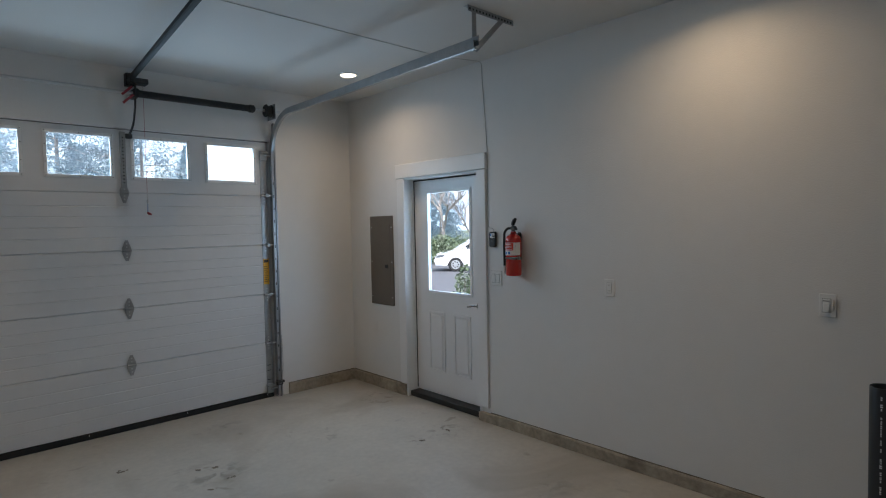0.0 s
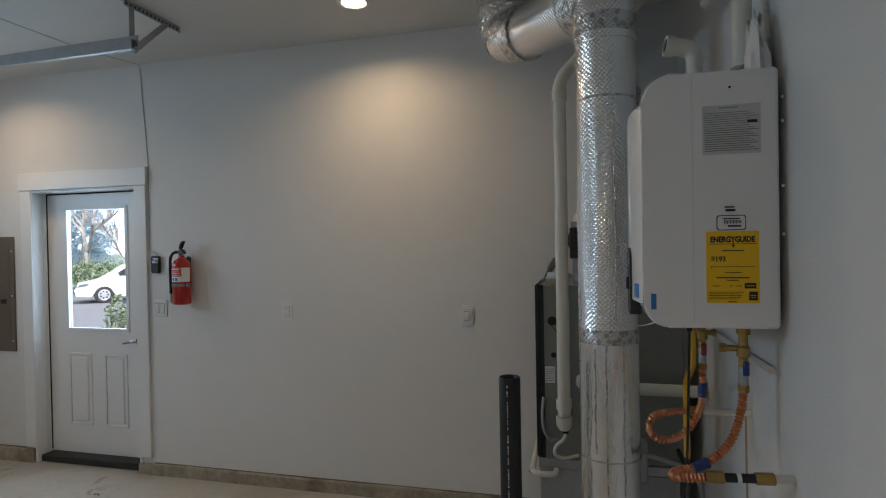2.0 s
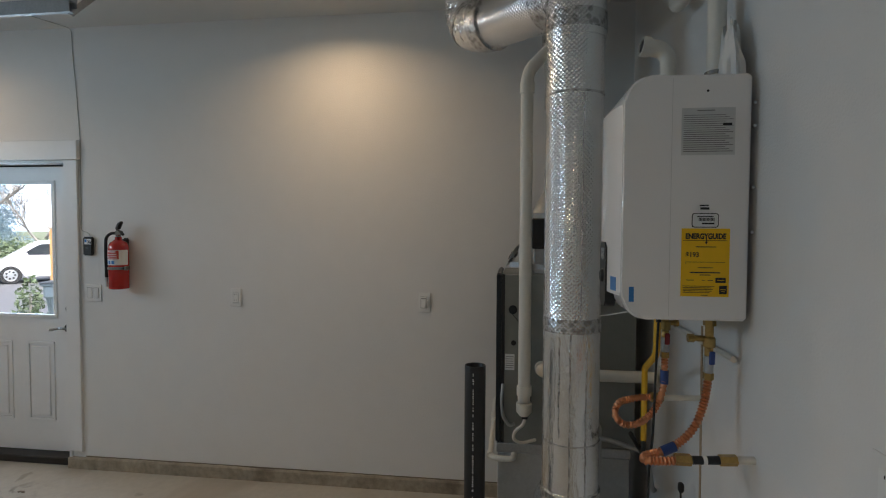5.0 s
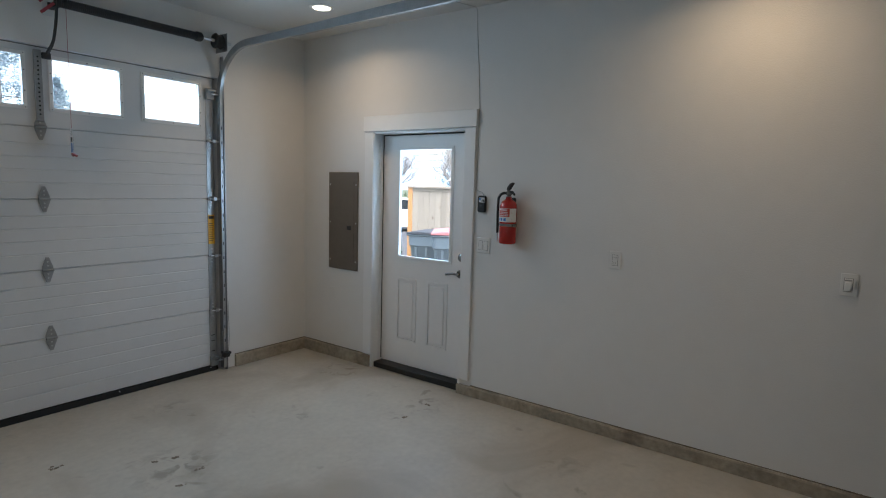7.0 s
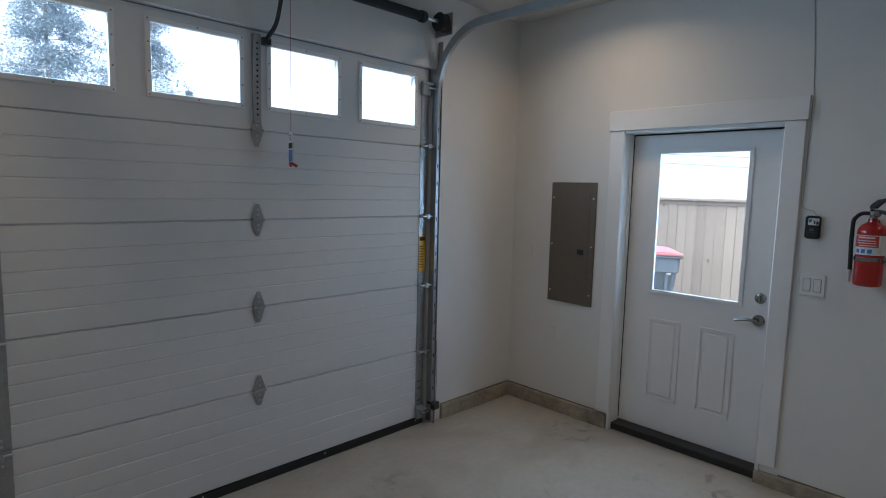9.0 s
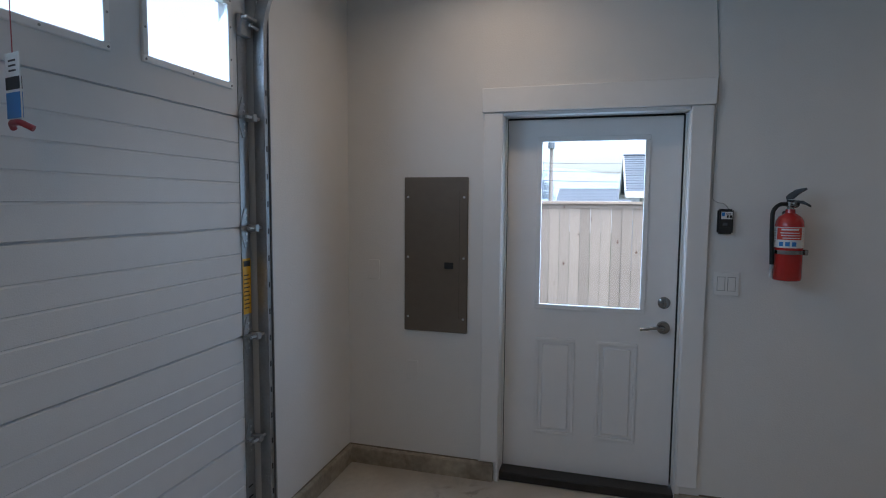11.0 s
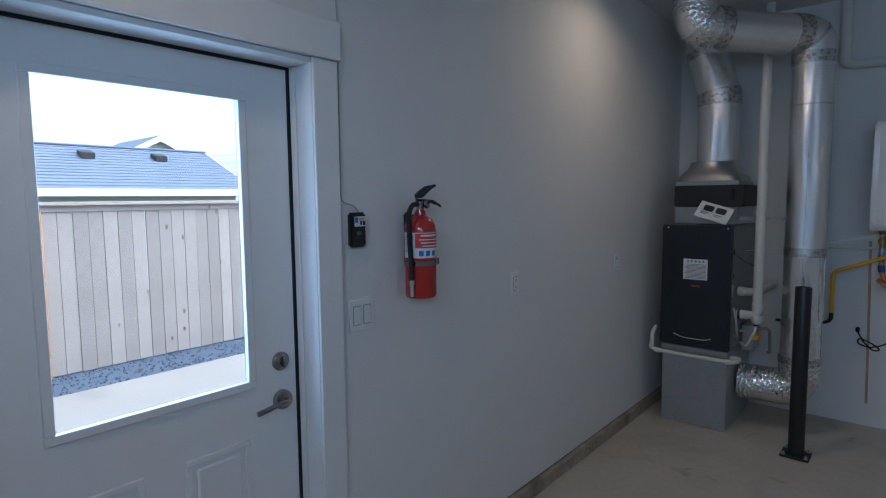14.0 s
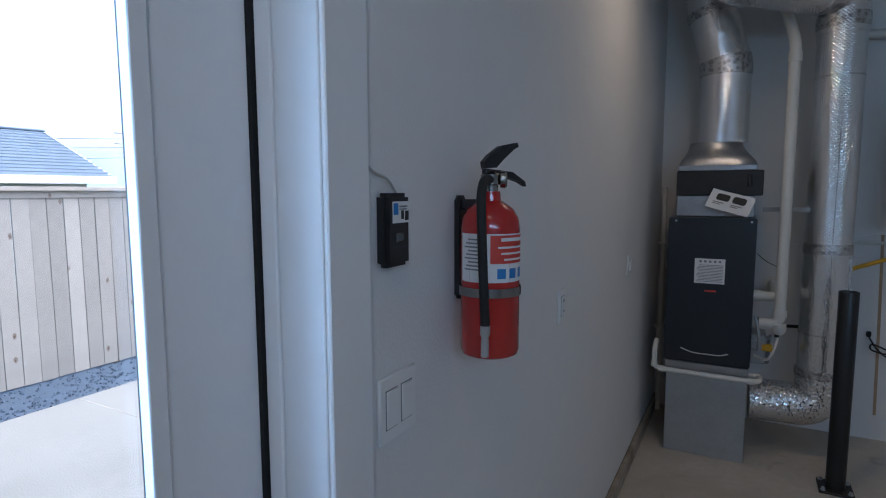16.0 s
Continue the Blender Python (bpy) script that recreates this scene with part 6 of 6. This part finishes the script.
solo("road", road, "asphalt", "grey asphalt street in front of the garage", "road", kind="structure", smooth=60)


def stones():
    rs = np.random.RandomState(3)
    n = 5200
    c = np.stack([rs.uniform(7.41, 8.30, n), rs.uniform(-7.0, 7.6, n), np.full(n, GZ - 0.004)], 1)
    s = rs.uniform(0.010, 0.024, (n, 1)) * rs.uniform(0.7, 1.2, (n, 3))
    base = np.array([(1, 0, 0), (-0.5, 0.87, 0), (-0.5, -0.87, 0), (0.25, 0.3, 1.0), (-0.45, -0.1, 0.85)])
    ang = rs.uniform(0, 6.28, n)
    verts = np.zeros((n, 5, 3))
    for k in range(5):
        b = base[k]
        verts[:, k, 0] = c[:, 0] + (b[0] * np.cos(ang) - b[1] * np.sin(ang)) * s[:, 0]
        verts[:, k, 1] = c[:, 1] + (b[0] * np.sin(ang) + b[1] * np.cos(ang)) * s[:, 1]
        verts[:, k, 2] = c[:, 2] + b[2] * s[:, 2]
    tri = np.array([(0, 1, 3), (1, 4, 3), (1, 2, 4), (2, 0, 3), (2, 3, 4)])
    faces = (np.arange(n)[:, None, None] * 5 + tri[None]).reshape(-1, 3)
    me = bpy.data.meshes.new("gravel")
    me.from_pydata(verts.reshape(-1, 3).tolist(), [], faces.tolist())
    me.materials.append(M["gravel"])
    return tagged(new("gravel", me), "dark blue-grey gravel strip along the fence", "gravel", kind="stuff")


stones()
solo("gravel_bed", box(7.42, 8.34, -14, 7.9, GZ - 0.05, GZ, 0.0), "gravel", "dark gravel bed under the loose stones", "gravel", kind="structure", smooth=None)

FXX, FTOP, FEND = 8.30, 1.60, 7.80
fence = thing("fence", (FXX, 0, GZ), "weathered cedar board fence with a flat cap rail", "fence")
bw = 0.140
shapes = []
rng = random.Random(4)
for k in range(4):
    d = rng.uniform(-0.004, 0.004)
    me = mesh_of(box(-0.009 + d, 0.009 + d, -bw / 2 + 0.0012 + 0.0006 * k, bw / 2 - 0.0012, 0.0, FTOP - GZ - 0.03, 0.003), "board", "board", 30)
    shapes.append(me)
y = FEND - 0.10
k = 0
boards = []
while y > -8.0:
    b = new("board", shapes[rng.randrange(4)])
    b.parent = fence
    b.location = (-0.012 + rng.uniform(-0.003, 0.003), y, 0.015 + rng.uniform(-0.004, 0.004))
    b.rotation_euler = (radians(rng.uniform(-0.15, 0.15)), 0, radians(rng.uniform(-1.2, 1.2)))
    boards.append(b)
    y -= bw
for py in (-4.4, -1.95, 0.48, 2.76, 6.42):
    part("post", box(FXX - 0.040, FXX - 0.020 + 0.05, py - 0.045, py + 0.045, GZ - 0.05, FTOP - 0.005, 0.004) if py in (2.76, 6.42) else box(FXX, FXX + 0.09, py - 0.045, py + 0.045, GZ - 0.05, FTOP - 0.005, 0.004), "post_wood", fence, "fresh orange cedar post")
part("end_post", box(FXX - 0.05, FXX + 0.05, FEND - 0.03, FEND + 0.07, GZ - 0.05, FTOP + 0.02, 0.005), "post_wood", fence, "tan cedar end post")
part("cap_rail", box(FXX - 0.07, FXX + 0.06, -8.05, FEND + 0.09, FTOP - 0.012, FTOP + 0.026, 0.004), "cap", fence)
part("top_rail", box(FXX - 0.034, FXX - 0.0225, -8.05, FEND - 0.03, FTOP - 0.075, FTOP - 0.014, 0.002), "board", fence)
part("rear_rail", box(FXX, FXX + 0.04, -8.05, FEND - 0.03, 0.2, 0.29, 0.003), "board", fence)


def house(name, x0, x1, y0, y1, z0, eave, ridge, mat, label, vents=(), rows=16, wallmat="siding", over=0.35):
    """A gabled house, ridge along y; roof courses are stepped strips."""
    h = thing(name, ((x0 + x1) / 2, (y0 + y1) / 2, z0), label, "house")
    xm = (x0 + x1) / 2
    part("wall", prism([(x0 + over, z0), (x1 - over, z0), (x1 - over, eave), (xm, ridge - 0.12), (x0 + over, eave)], "y", y0 + over, y1 - over), wallmat, h, smooth=None)
    slope = (ridge - eave) / (xm - x0)
    for s in (-1, 1):
        xe = x0 if s < 0 else x1
        bm = bmesh.new()
        for k in range(rows):
            t0, t1 = k / rows, (k + 1.12) / rows
            a = (xe + (xm - xe) * t0, eave + (ridge - eave) * t0 + 0.030)
            c = (xe + (xm - xe) * min(t1, 1), eave + (ridge - eave) * min(t1, 1) + 0.012)
            v = [bm.verts.new(p) for p in ((a[0], y0, a[1]), (a[0], y1, a[1]), (c[0], y1, c[1]), (c[0], y0, c[1]), (a[0], y0, a[1] - 0.03), (a[0], y1, a[1] - 0.03))]
            bm.faces.new(v[:4])
            bm.faces.new((v[0], v[1], v[5], v[4]))
        ro = part("roof", bm, mat, h, "shingled roof slope", smooth=None)
        part("gutter", box(min(xe, xe - s * -0.10), max(xe, xe - s * -0.10), y0, y1, eave - 0.13, eave + 0.02, 0.01) if s < 0 else box(xe - 0.10, xe, y0, y1, eave - 0.13, eave + 0.02, 0.01), "fascia", h, "white gutter and fascia")
        if s < 0:
            for vy, t in vents:
                vx, vz = xe + (xm - xe) * t, eave + (ridge - eave) * t + 0.03
                part("roof_vent", prism([(vx - 0.16, vz - 0.16 * slope), (vx + 0.14, vz + 0.14 * slope), (vx + 0.10, vz + 0.14 * slope + 0.08), (vx - 0.16, vz - 0.16 * slope + 0.13)], "y", vy - 0.14, vy + 0.14, bev=0.01, seg=1), "dark", ro, "dark roof vent")
    part("ridge_cap", box(xm - 0.09, xm + 0.09, y0, y1, ridge - 0.01, ridge + 0.045, 0.02), mat, h)
    for yy in (y0, y1 - 0.03):
        part("barge_board", prism([(x0, eave - 0.13), (x0, eave + 0.02), (xm, ridge + 0.03), (x1, eave + 0.02), (x1, eave - 0.13), (xm, ridge - 0.13)], "y", yy - 0.002, yy + 0.032), "fascia", h, "white barge board", smooth=None)
    return h


house("neighbour_house", 14.0, 19.0, -3.05, 3.05, -0.5, 1.86, 2.90, "roof", "neighbouring house with a grey shingled roof and white gutter", vents=((1.55, 0.72), (0.0, 0.72), (-1.55, 0.72)), rows=15)
ga = thing("gabled_house", (29, -9, -0.7), "distant house with a white-trimmed gable", "house", shift=(0, 2.17, 1.15))
part("gable", prism([(-10.9, 1.6), (-7.1, 1.6), (-7.1, 2.35), (-9.0, 3.32), (-10.9, 2.35)], "x", 28.6, 33), "siding", ga, smooth=None)
part("barge_board", prism([(-11.2, 2.30), (-9.0, 3.46), (-6.8, 2.30), (-6.8, 2.08), (-9.0, 3.20), (-11.2, 2.08)], "x", 28.2, 28.3), "fascia", ga, smooth=None)
part("roof", prism([(-11.2, 2.32), (-9.0, 3.48), (-6.8, 2.32), (-6.8, 2.27), (-9.0, 3.42), (-11.2, 2.27)], "x", 28.25, 33), "roof", ga, smooth=None)
part("lower_wall", box(28.7, 33, -10.8, -7.2, -1.9, 1.6), "siding", ga, smooth=None)
house("far_house", 44, 50, 1.5, 7.0, -1.4, 1.75, 2.75, "roof", "far low house with a dark roof", rows=8)
house("street_house", -6.5, 4.5, 26.0, 38.0, -0.6, 2.6, 5.3, "roof_light", "house over the street with a pale roof", rows=10, wallmat="fascia")
fr = thing("garden_frame", (17.9, 13.2, -0.4), "white painted timber frame behind the fence", "frame", "", (0, -0.6, 0.15))
for p, q in (((17.2, 14.2, 1.55), (17.9, 13.2, 2.50)), ((17.9, 13.2, 2.50), (18.3, 12.7, 2.2)), ((17.2, 14.2, -0.6), (17.2, 14.2, 1.60)), ((18.3, 12.7, -0.6), (18.3, 12.7, 2.22))):
    part("beam", rod(p, q, 0.028, 6), "siding", fr)


def clumps(name, centers, radii, count, size, mat, parent, seed, label=""):
    """Many small leaf blades round the given centres, joined in one crown."""
    rs = np.random.RandomState(seed)
    centers, radii = np.array(centers), np.array(radii)
    w = radii ** 2 / np.sum(radii ** 2)
    pick = rs.choice(len(centers), count, p=w)
    d = rs.normal(size=(count, 3))
    d /= np.linalg.norm(d, axis=1)[:, None]
    p = centers[pick] + d * (radii[pick] * rs.uniform(0.35, 1.05, count) ** 0.6)[:, None]
    u = rs.normal(size=(count, 3))
    u /= np.linalg.norm(u, axis=1)[:, None]
    v = np.cross(u, rs.normal(size=(count, 3)))
    v /= np.linalg.norm(v, axis=1)[:, None]
    s = size * rs.uniform(0.5, 1.4, (count, 1))
    verts = np.stack([p - u * s, p + v * s * 0.45, p + u * s, p - v * s * 0.45], 1).reshape(-1, 3) - np.array(place_of(parent))
    faces = np.arange(count * 4).reshape(-1, 4)
    me = bpy.data.meshes.new(name)
    me.from_pydata(verts.tolist(), [], faces.tolist())
    me.materials.append(M[mat])
    ob = new(name, me)
    ob.parent = parent
    return tagged(ob, label)


def conifer(x, y, z, h, r, seed, label, first=0.12, count=26000, blade=0.008):
    """Whorls of drooping boughs, each carrying small sprays of needles."""
    t = thing("conifer", (x, y, z), label, "tree", "conifers")
    rs = random.Random(seed)
    part("trunk", spin([(0, 0), (h * 0.014, 0), (h * 0.007, h * 0.4), (h * 0.002, h), (0, h)], (x, y, z), n=10), "bark", t)
    cs, rr = [], []
    boughs = bmesh.new()
    for i in range(30):
        f = first + (1 - first) * (i + rs.uniform(-0.3, 0.3)) / 30
        reach = r * max(0.03, 1 - f) ** 0.85
        for k in range(8):
            a, q = rs.uniform(0, 6.28), reach * rs.uniform(0.6, 1.08)
            rise = rs.uniform(-0.05, 0.12)
            tip = (x + q * math.cos(a), y + q * math.sin(a), z + h * f + q * (rise - 0.16))
            if k < 4:
                sweep([(x, y, z + h * f), ((x + tip[0]) / 2, (y + tip[1]) / 2, z + h * f + q * rise * 0.6), tip], h * 0.0013, 3, boughs, cap=False)
            for g in range(2, 6):
                e = g / 5
                cs.append((x + (tip[0] - x) * e, y + (tip[1] - y) * e, z + h * f + q * (rise * e - 0.16 * e * e)))
                rr.append(r * (0.045 + 0.05 * (1 - f)) * (1.25 - 0.5 * e))
    part("boughs", boughs, "bark", t)
    clumps("crown", cs, rr, count, blade * h, "needle", t, seed)
    return t


conifer(59.3, 10.9, -1.0, 9.0, 4.6, 2, "tall dark green conifer behind the fence")
conifer(57.5, 14.5, -1.0, 5.0, 2.3, 3, "broad dark conifer behind the fence")
conifer(4.5, 30.5, -0.6, 12.5, 5.2, 4, "large conifer across the street", 0.2, 60000, 0.0040)
conifer(7.6, 29.0, -0.6, 10.8, 4.9, 5, "large conifer across the street", 0.2, 60000, 0.0040)
conifer(11.0, 33.0, -0.6, 7.2, 2.8, 6, "conifer across the street", 0.2, 60000, 0.0040)
conifer(2.2, 41.0, -0.6, 13.0, 4.4, 7, "large conifer across the street", 0.2, 60000, 0.0040)
conifer(35.5, 38.5, -0.6, 9.0, 3.4, 8, "dark conifer at the street corner")
conifer(27.5, 19.5, -0.6, 6.6, 3.0, 9, "dark conifer beyond the fence end")


def bare_tree(x, y, z, h, seed, label, levels=6):
    t = thing("bare_tree", (x, y, z), label, "tree", "bare trees")
    rs = random.Random(seed)
    bm = bmesh.new()

    def limb(p, d, length, rad, level):
        n = 3
        pts = [p]
        for k in range(n):
            d = (d + Vector((rs.uniform(-1, 1), rs.uniform(-1, 1), rs.uniform(-0.4, 0.7))) * 0.18).normalized()
            pts.append(pts[-1] + d * length / n)
        sweep(pts, rad, 5 if level < 3 else 3, bm, cap=False)
        if level >= levels:
            return
        for k in range(3 if level < 5 else 2):
            nd = (d + Vector((rs.uniform(-1, 1), rs.uniform(-1, 1), rs.uniform(-0.25, 0.8))) * 0.85).normalized()
            limb(pts[rs.choice((2, 3))], nd, length * rs.uniform(0.6, 0.85), rad * 0.64, level + 1)

    limb(Vector((x, y, z)), Vector((0, 0, 1)), h * 0.26, h * 0.015, 0)
    part("branches", bm, "bark", t)
    return t


bare_tree(23.6, 25.2, -0.5, 7.5, 21, "bare winter tree behind the parked car")
bare_tree(24.6, 24.0, -0.5, 6.4, 22, "bare winter tree behind the parked car")
bare_tree(19.5, 13.9, -0.4, 5.2, 23, "leafless tree behind the fence")
bare_tree(21.0, 15.6, -0.4, 5.4, 24, "leafless tree behind the fence")
bare_tree(22.6, 15.0, -0.5, 5.4, 26, "leafless tree behind the fence")
bare_tree(27.0, 17.6, -0.5, 6.2, 27, "leafless tree behind the fence")
bare_tree(56.0, 16.0, -1.0, 6.5, 25, "pale leafless tree behind the fence")

hd = thing("hedge", (22.5, 22.5, -0.45), "clipped green hedge behind the parked car", "hedge")
clumps("leaves", [(19.5 + k * 0.45, 24.6 - k * 0.40, 0.35 + 0.12 * math.sin(k * 1.7)) for k in range(18)], [0.75] * 18, 7000, 0.09, "leaf", hd, 31)
part("stems", box(20.0, 20.1, 24.0, 24.1, -0.45, 0.2), "bark", hd)
cs = thing("cone_shrub", (19.3, 22.3, -0.45), "upright pointed evergreen shrub", "shrub")
part("stem", rod((19.3, 22.3, -0.45), (19.3, 22.3, 0.9), 0.04, 8), "bark", cs)
clumps("leaves", [(19.3, 22.3, 0.0 + 0.24 * k) for k in range(9)], [0.52 - 0.045 * k for k in range(9)], 3500, 0.08, "leaf", cs, 32)
sh = thing("shrub", (8.25, 8.25, -0.2), "small leafy shrub at the end of the fence", "shrub")
part("stem", rod((8.25, 8.25, -0.2), (8.25, 8.25, 0.5), 0.02, 8), "bark", sh)
clumps("leaves", [(8.25, 8.25, 0.0 + 0.17 * k) for k in range(5)], [0.22, 0.26, 0.24, 0.2, 0.14], 420, 0.045, "leaf", sh, 33)


def wheeled_bin(x, y, turn, lidmat, label, size=1.0):
    b = thing("wheeled_bin", (0, 0, 0), label, "trash bin", "wheeled bins")
    bm = bmesh.new()
    rows = []
    for z, w, d in ((0.05, 0.25, 0.29), (0.10, 0.265, 0.30), (0.80, 0.325, 0.385), (0.82, 0.345, 0.405), (1.0, 0.35, 0.41)):
        rows.append([bm.verts.new((u, v, z)) for u, v in round_rect(-w, w, -d, d, 0.06, 3)])
    for a, c in zip(rows, rows[1:]):
        for k in range(len(a)):
            bm.faces.new((a[k], a[(k + 1) % len(a)], c[(k + 1) % len(c)], c[k]))
    bm.faces.new(rows[0])
    bm.faces.new(rows[-1])
    part("body", bm, "bin", b)
    for u in (-0.20, 0.0, 0.20):
        part("rib", prism([(-0.302, 0.12), (-0.316, 0.12), (-0.396, 0.79), (-0.380, 0.79)], "x", u - 0.018, u + 0.018), "bin", b, smooth=None)
    for s in (-1, 1):
        for v in (-0.18, 0.12):
            part("rib", prism([(s * 0.265, 0.12), (s * 0.281, 0.12), (s * 0.338, 0.79), (s * 0.322, 0.79)], "y", v - 0.018, v + 0.018), "bin", b, smooth=None)
    part("rim", box(-0.37, 0.37, -0.43, 0.43, 0.985, 1.015, 0.012), "bin", b)
    part("lid", prism([(-0.37, 1.016), (0.37, 1.016), (0.36, 1.045), (0.20, 1.062), (-0.20, 1.062), (-0.36, 1.045)], "y", -0.44, 0.42, bev=0.012), lidmat, b, "hinged lid")
    part("handle_bar", rod((-0.30, 0.47, 1.0), (0.30, 0.47, 1.0), 0.016, 10), "bin", b)
    for s in (-1, 1):
        part("wheel", rod((s * 0.27, 0.31, 0.125), (s * 0.33, 0.31, 0.125), 0.125, 18), "rubber", b, "black wheel")
    part("emblem", box(0.20, 0.25, -0.392, -0.380, 0.79, 0.86), "white_ink", b, smooth=None)
    part("label_bar", box(-0.12, 0.06, -0.36, -0.345, 0.50, 0.53), "ink", b, smooth=None)
    b.matrix_world = pose(x, y, -0.075, 0, 0, turn) @ Matrix.Scale(size, 4)
    return b


wheeled_bin(6.53, 5.45, -56, "bin_red", "grey wheeled trash bin with a faded red lid")
wheeled_bin(7.02, 6.24, -75, "bin_dark", "grey wheeled trash bin with a dark lid", 0.92)


def sedan(x, y, z, turn):
    """A parked sedan; its nose points along local -x."""
    c = thing("parked_car", (0, 0, 0), "white sedan parked on the street", "car")
    side = [(-2.28, 0.30), (-2.34, 0.52), (-2.20, 0.74), (-1.35, 0.90), (-0.95, 0.96), (0.55, 0.98), (1.55, 0.99), (2.20, 0.95), (2.32, 0.60), (2.25, 0.30),
            (1.75, 0.24)] + [(1.40 + 0.36 * math.cos(radians(a)), 0.30 + 0.36 * math.sin(radians(a))) for a in range(0, 181, 20)] + [(0.95, 0.24), (-0.95, 0.24)] + [(-1.40 + 0.36 * math.cos(radians(a)), 0.30 + 0.36 * math.sin(radians(a))) for a in range(0, 181, 20)] + [(-1.85, 0.26)]
    part("body", prism(side, "y", -0.88, 0.88, bev=0.06, seg=3), "car", c)
    cab = [(-1.50, 0.90), (-0.62, 1.44), (-0.10, 1.50), (0.75, 1.45), (1.60, 1.02), (1.62, 0.96)]
    part("cabin", prism(cab, "y", -0.76, 0.76, bev=0.08, seg=3), "car", c)
    for s in (-1, 1):
        part("side_window", prism([(-1.15, 1.00), (-0.56, 1.37), (-0.02, 1.42), (0.06, 0.99)], "y", s * 0.758 - 0.006, s * 0.758 + 0.006), "carglass", c, "dark side window", smooth=None)
        part("side_window", prism([(0.12, 0.99), (0.06, 1.42), (0.72, 1.38), (1.36, 1.04), (1.30, 0.99)], "y", s * 0.758 - 0.006, s * 0.758 + 0.006), "carglass", c, "dark side window", smooth=None)
        part("mirror", box(-1.08, -0.92, s * 0.95 - 0.08, s * 0.95 + 0.08, 0.98, 1.10, 0.03), "car", c)
        part("headlight", prism([(-2.27, 0.62), (-2.18, 0.74), (-1.82, 0.79), (-1.95, 0.66)], "y", s * 0.80 - 0.085, s * 0.80 + 0.085), "screen", c, "clear headlight", smooth=None)
        for wx in (-1.40, 1.40):
            w = part("wheel", spin([(0.20, -0.10), (0.30, -0.10), (0.325, -0.07), (0.325, 0.07), (0.30, 0.10), (0.20, 0.10)], (wx, s * 0.80, 0.325), (0, 1, 0), 28), "rubber", c, "black tyre")
            part("rim", spin([(0, 0.085), (0.06, 0.09), (0.19, 0.075), (0.21, 0.095)], (wx, s * 0.80, 0.325), (0, s, 0), 20), "zinc", w, "silver alloy rim")
            sp_ = bmesh.new()
            for k in range(7):
                a = 2 * math.pi * k / 7
                p = Vector((wx + 0.125 * math.cos(a), s * 0.893, 0.325 + 0.125 * math.sin(a)))
                spin([(0, 0.002), (0.033, 0.002), (0.033, 0)], p, (0, s, 0), 10, sp_)
            part("spoke_gap", sp_, "rubber", w)
    part("grille", box(-2.335, -2.28, -0.35, 0.35, 0.48, 0.62, 0.02), "rubber", c)
    c.matrix_world = pose(x, y, z, 0, 0, turn)
    return c


sedan(18.55, 17.15, -0.41, -42)


def utility_pole(x, y, z, h, label, arms=1):
    p = thing("utility_pole", (x, y, z), label, "utility pole", "utility poles")
    part("pole", spin([(0, 0), (0.15, 0), (0.10, h), (0, h)], (x, y, z), n=12), "pole", p)
    for k in range(arms):
        part("crossarm", box(x - 0.05, x + 0.05, y - 1.1, y + 1.1, z + h - 0.35 - k * 1.1, z + h - 0.23 - k * 1.1, 0.01), "pole", p)
        for q in (-1.0, -0.5, 0.5, 1.0):
            part("insulator", spin([(0, 0), (0.05, 0), (0.05, 0.12), (0, 0.15)], (x, y + q, z + h - 0.23 - k * 1.1), n=10), "fascia", p)
    part("transformer", spin([(0, 0), (0.22, 0), (0.22, 0.75), (0, 0.8)], (x - 0.32, y, z + h * 0.62), n=14), "bin", p)
    return p


utility_pole(39.6, 7.0, -1.2, 10.5, "wooden utility pole behind the fence")
utility_pole(62.0, -33.5, -1.5, 9.6, "distant utility pole with crossarms", 2)
for k, (z0, z1) in enumerate(((5.2, 5.0), (4.6, 4.5), (3.9, 3.9))):
    wi = bmesh.new()
    pts = []
    for i in range(25):
        t = i / 24
        pts.append((39.3, -60 + 120 * t, z0 + (z1 - z0) * t - 0.9 * math.sin(math.pi * ((t * 3) % 1))))
    sweep(pts, 0.014, 5, wi)
    solo("power_line", wi, "rubber", "thin overhead power line", "power line", "power lines")


def hill(name, dist, spread, height, seed):
    bm = bmesh.new()
    lo, hi = [], []
    for k in range(73):
        a = radians(-75 + 150 * k / 72)
        h = height * (0.72 + 0.30 * noise.noise(Vector((k * 0.16, seed, 0))) + 0.06 * noise.noise(Vector((k * 0.9, seed, 3))))
        x, y = dist * math.cos(a), dist * math.sin(a)
        lo.append(bm.verts.new((x, y, -40)))
        hi.append(bm.verts.new((x * 1.15, y * 1.15, h)))
    for k in range(72):
        bm.faces.new((lo[k], lo[k + 1], hi[k + 1], hi[k]))
    return solo(name, bm, "hill", "wooded horizon ridge with distance haze in its blue colour", "hill", kind="structure", smooth=60)


# far ridge; its haze is colour only
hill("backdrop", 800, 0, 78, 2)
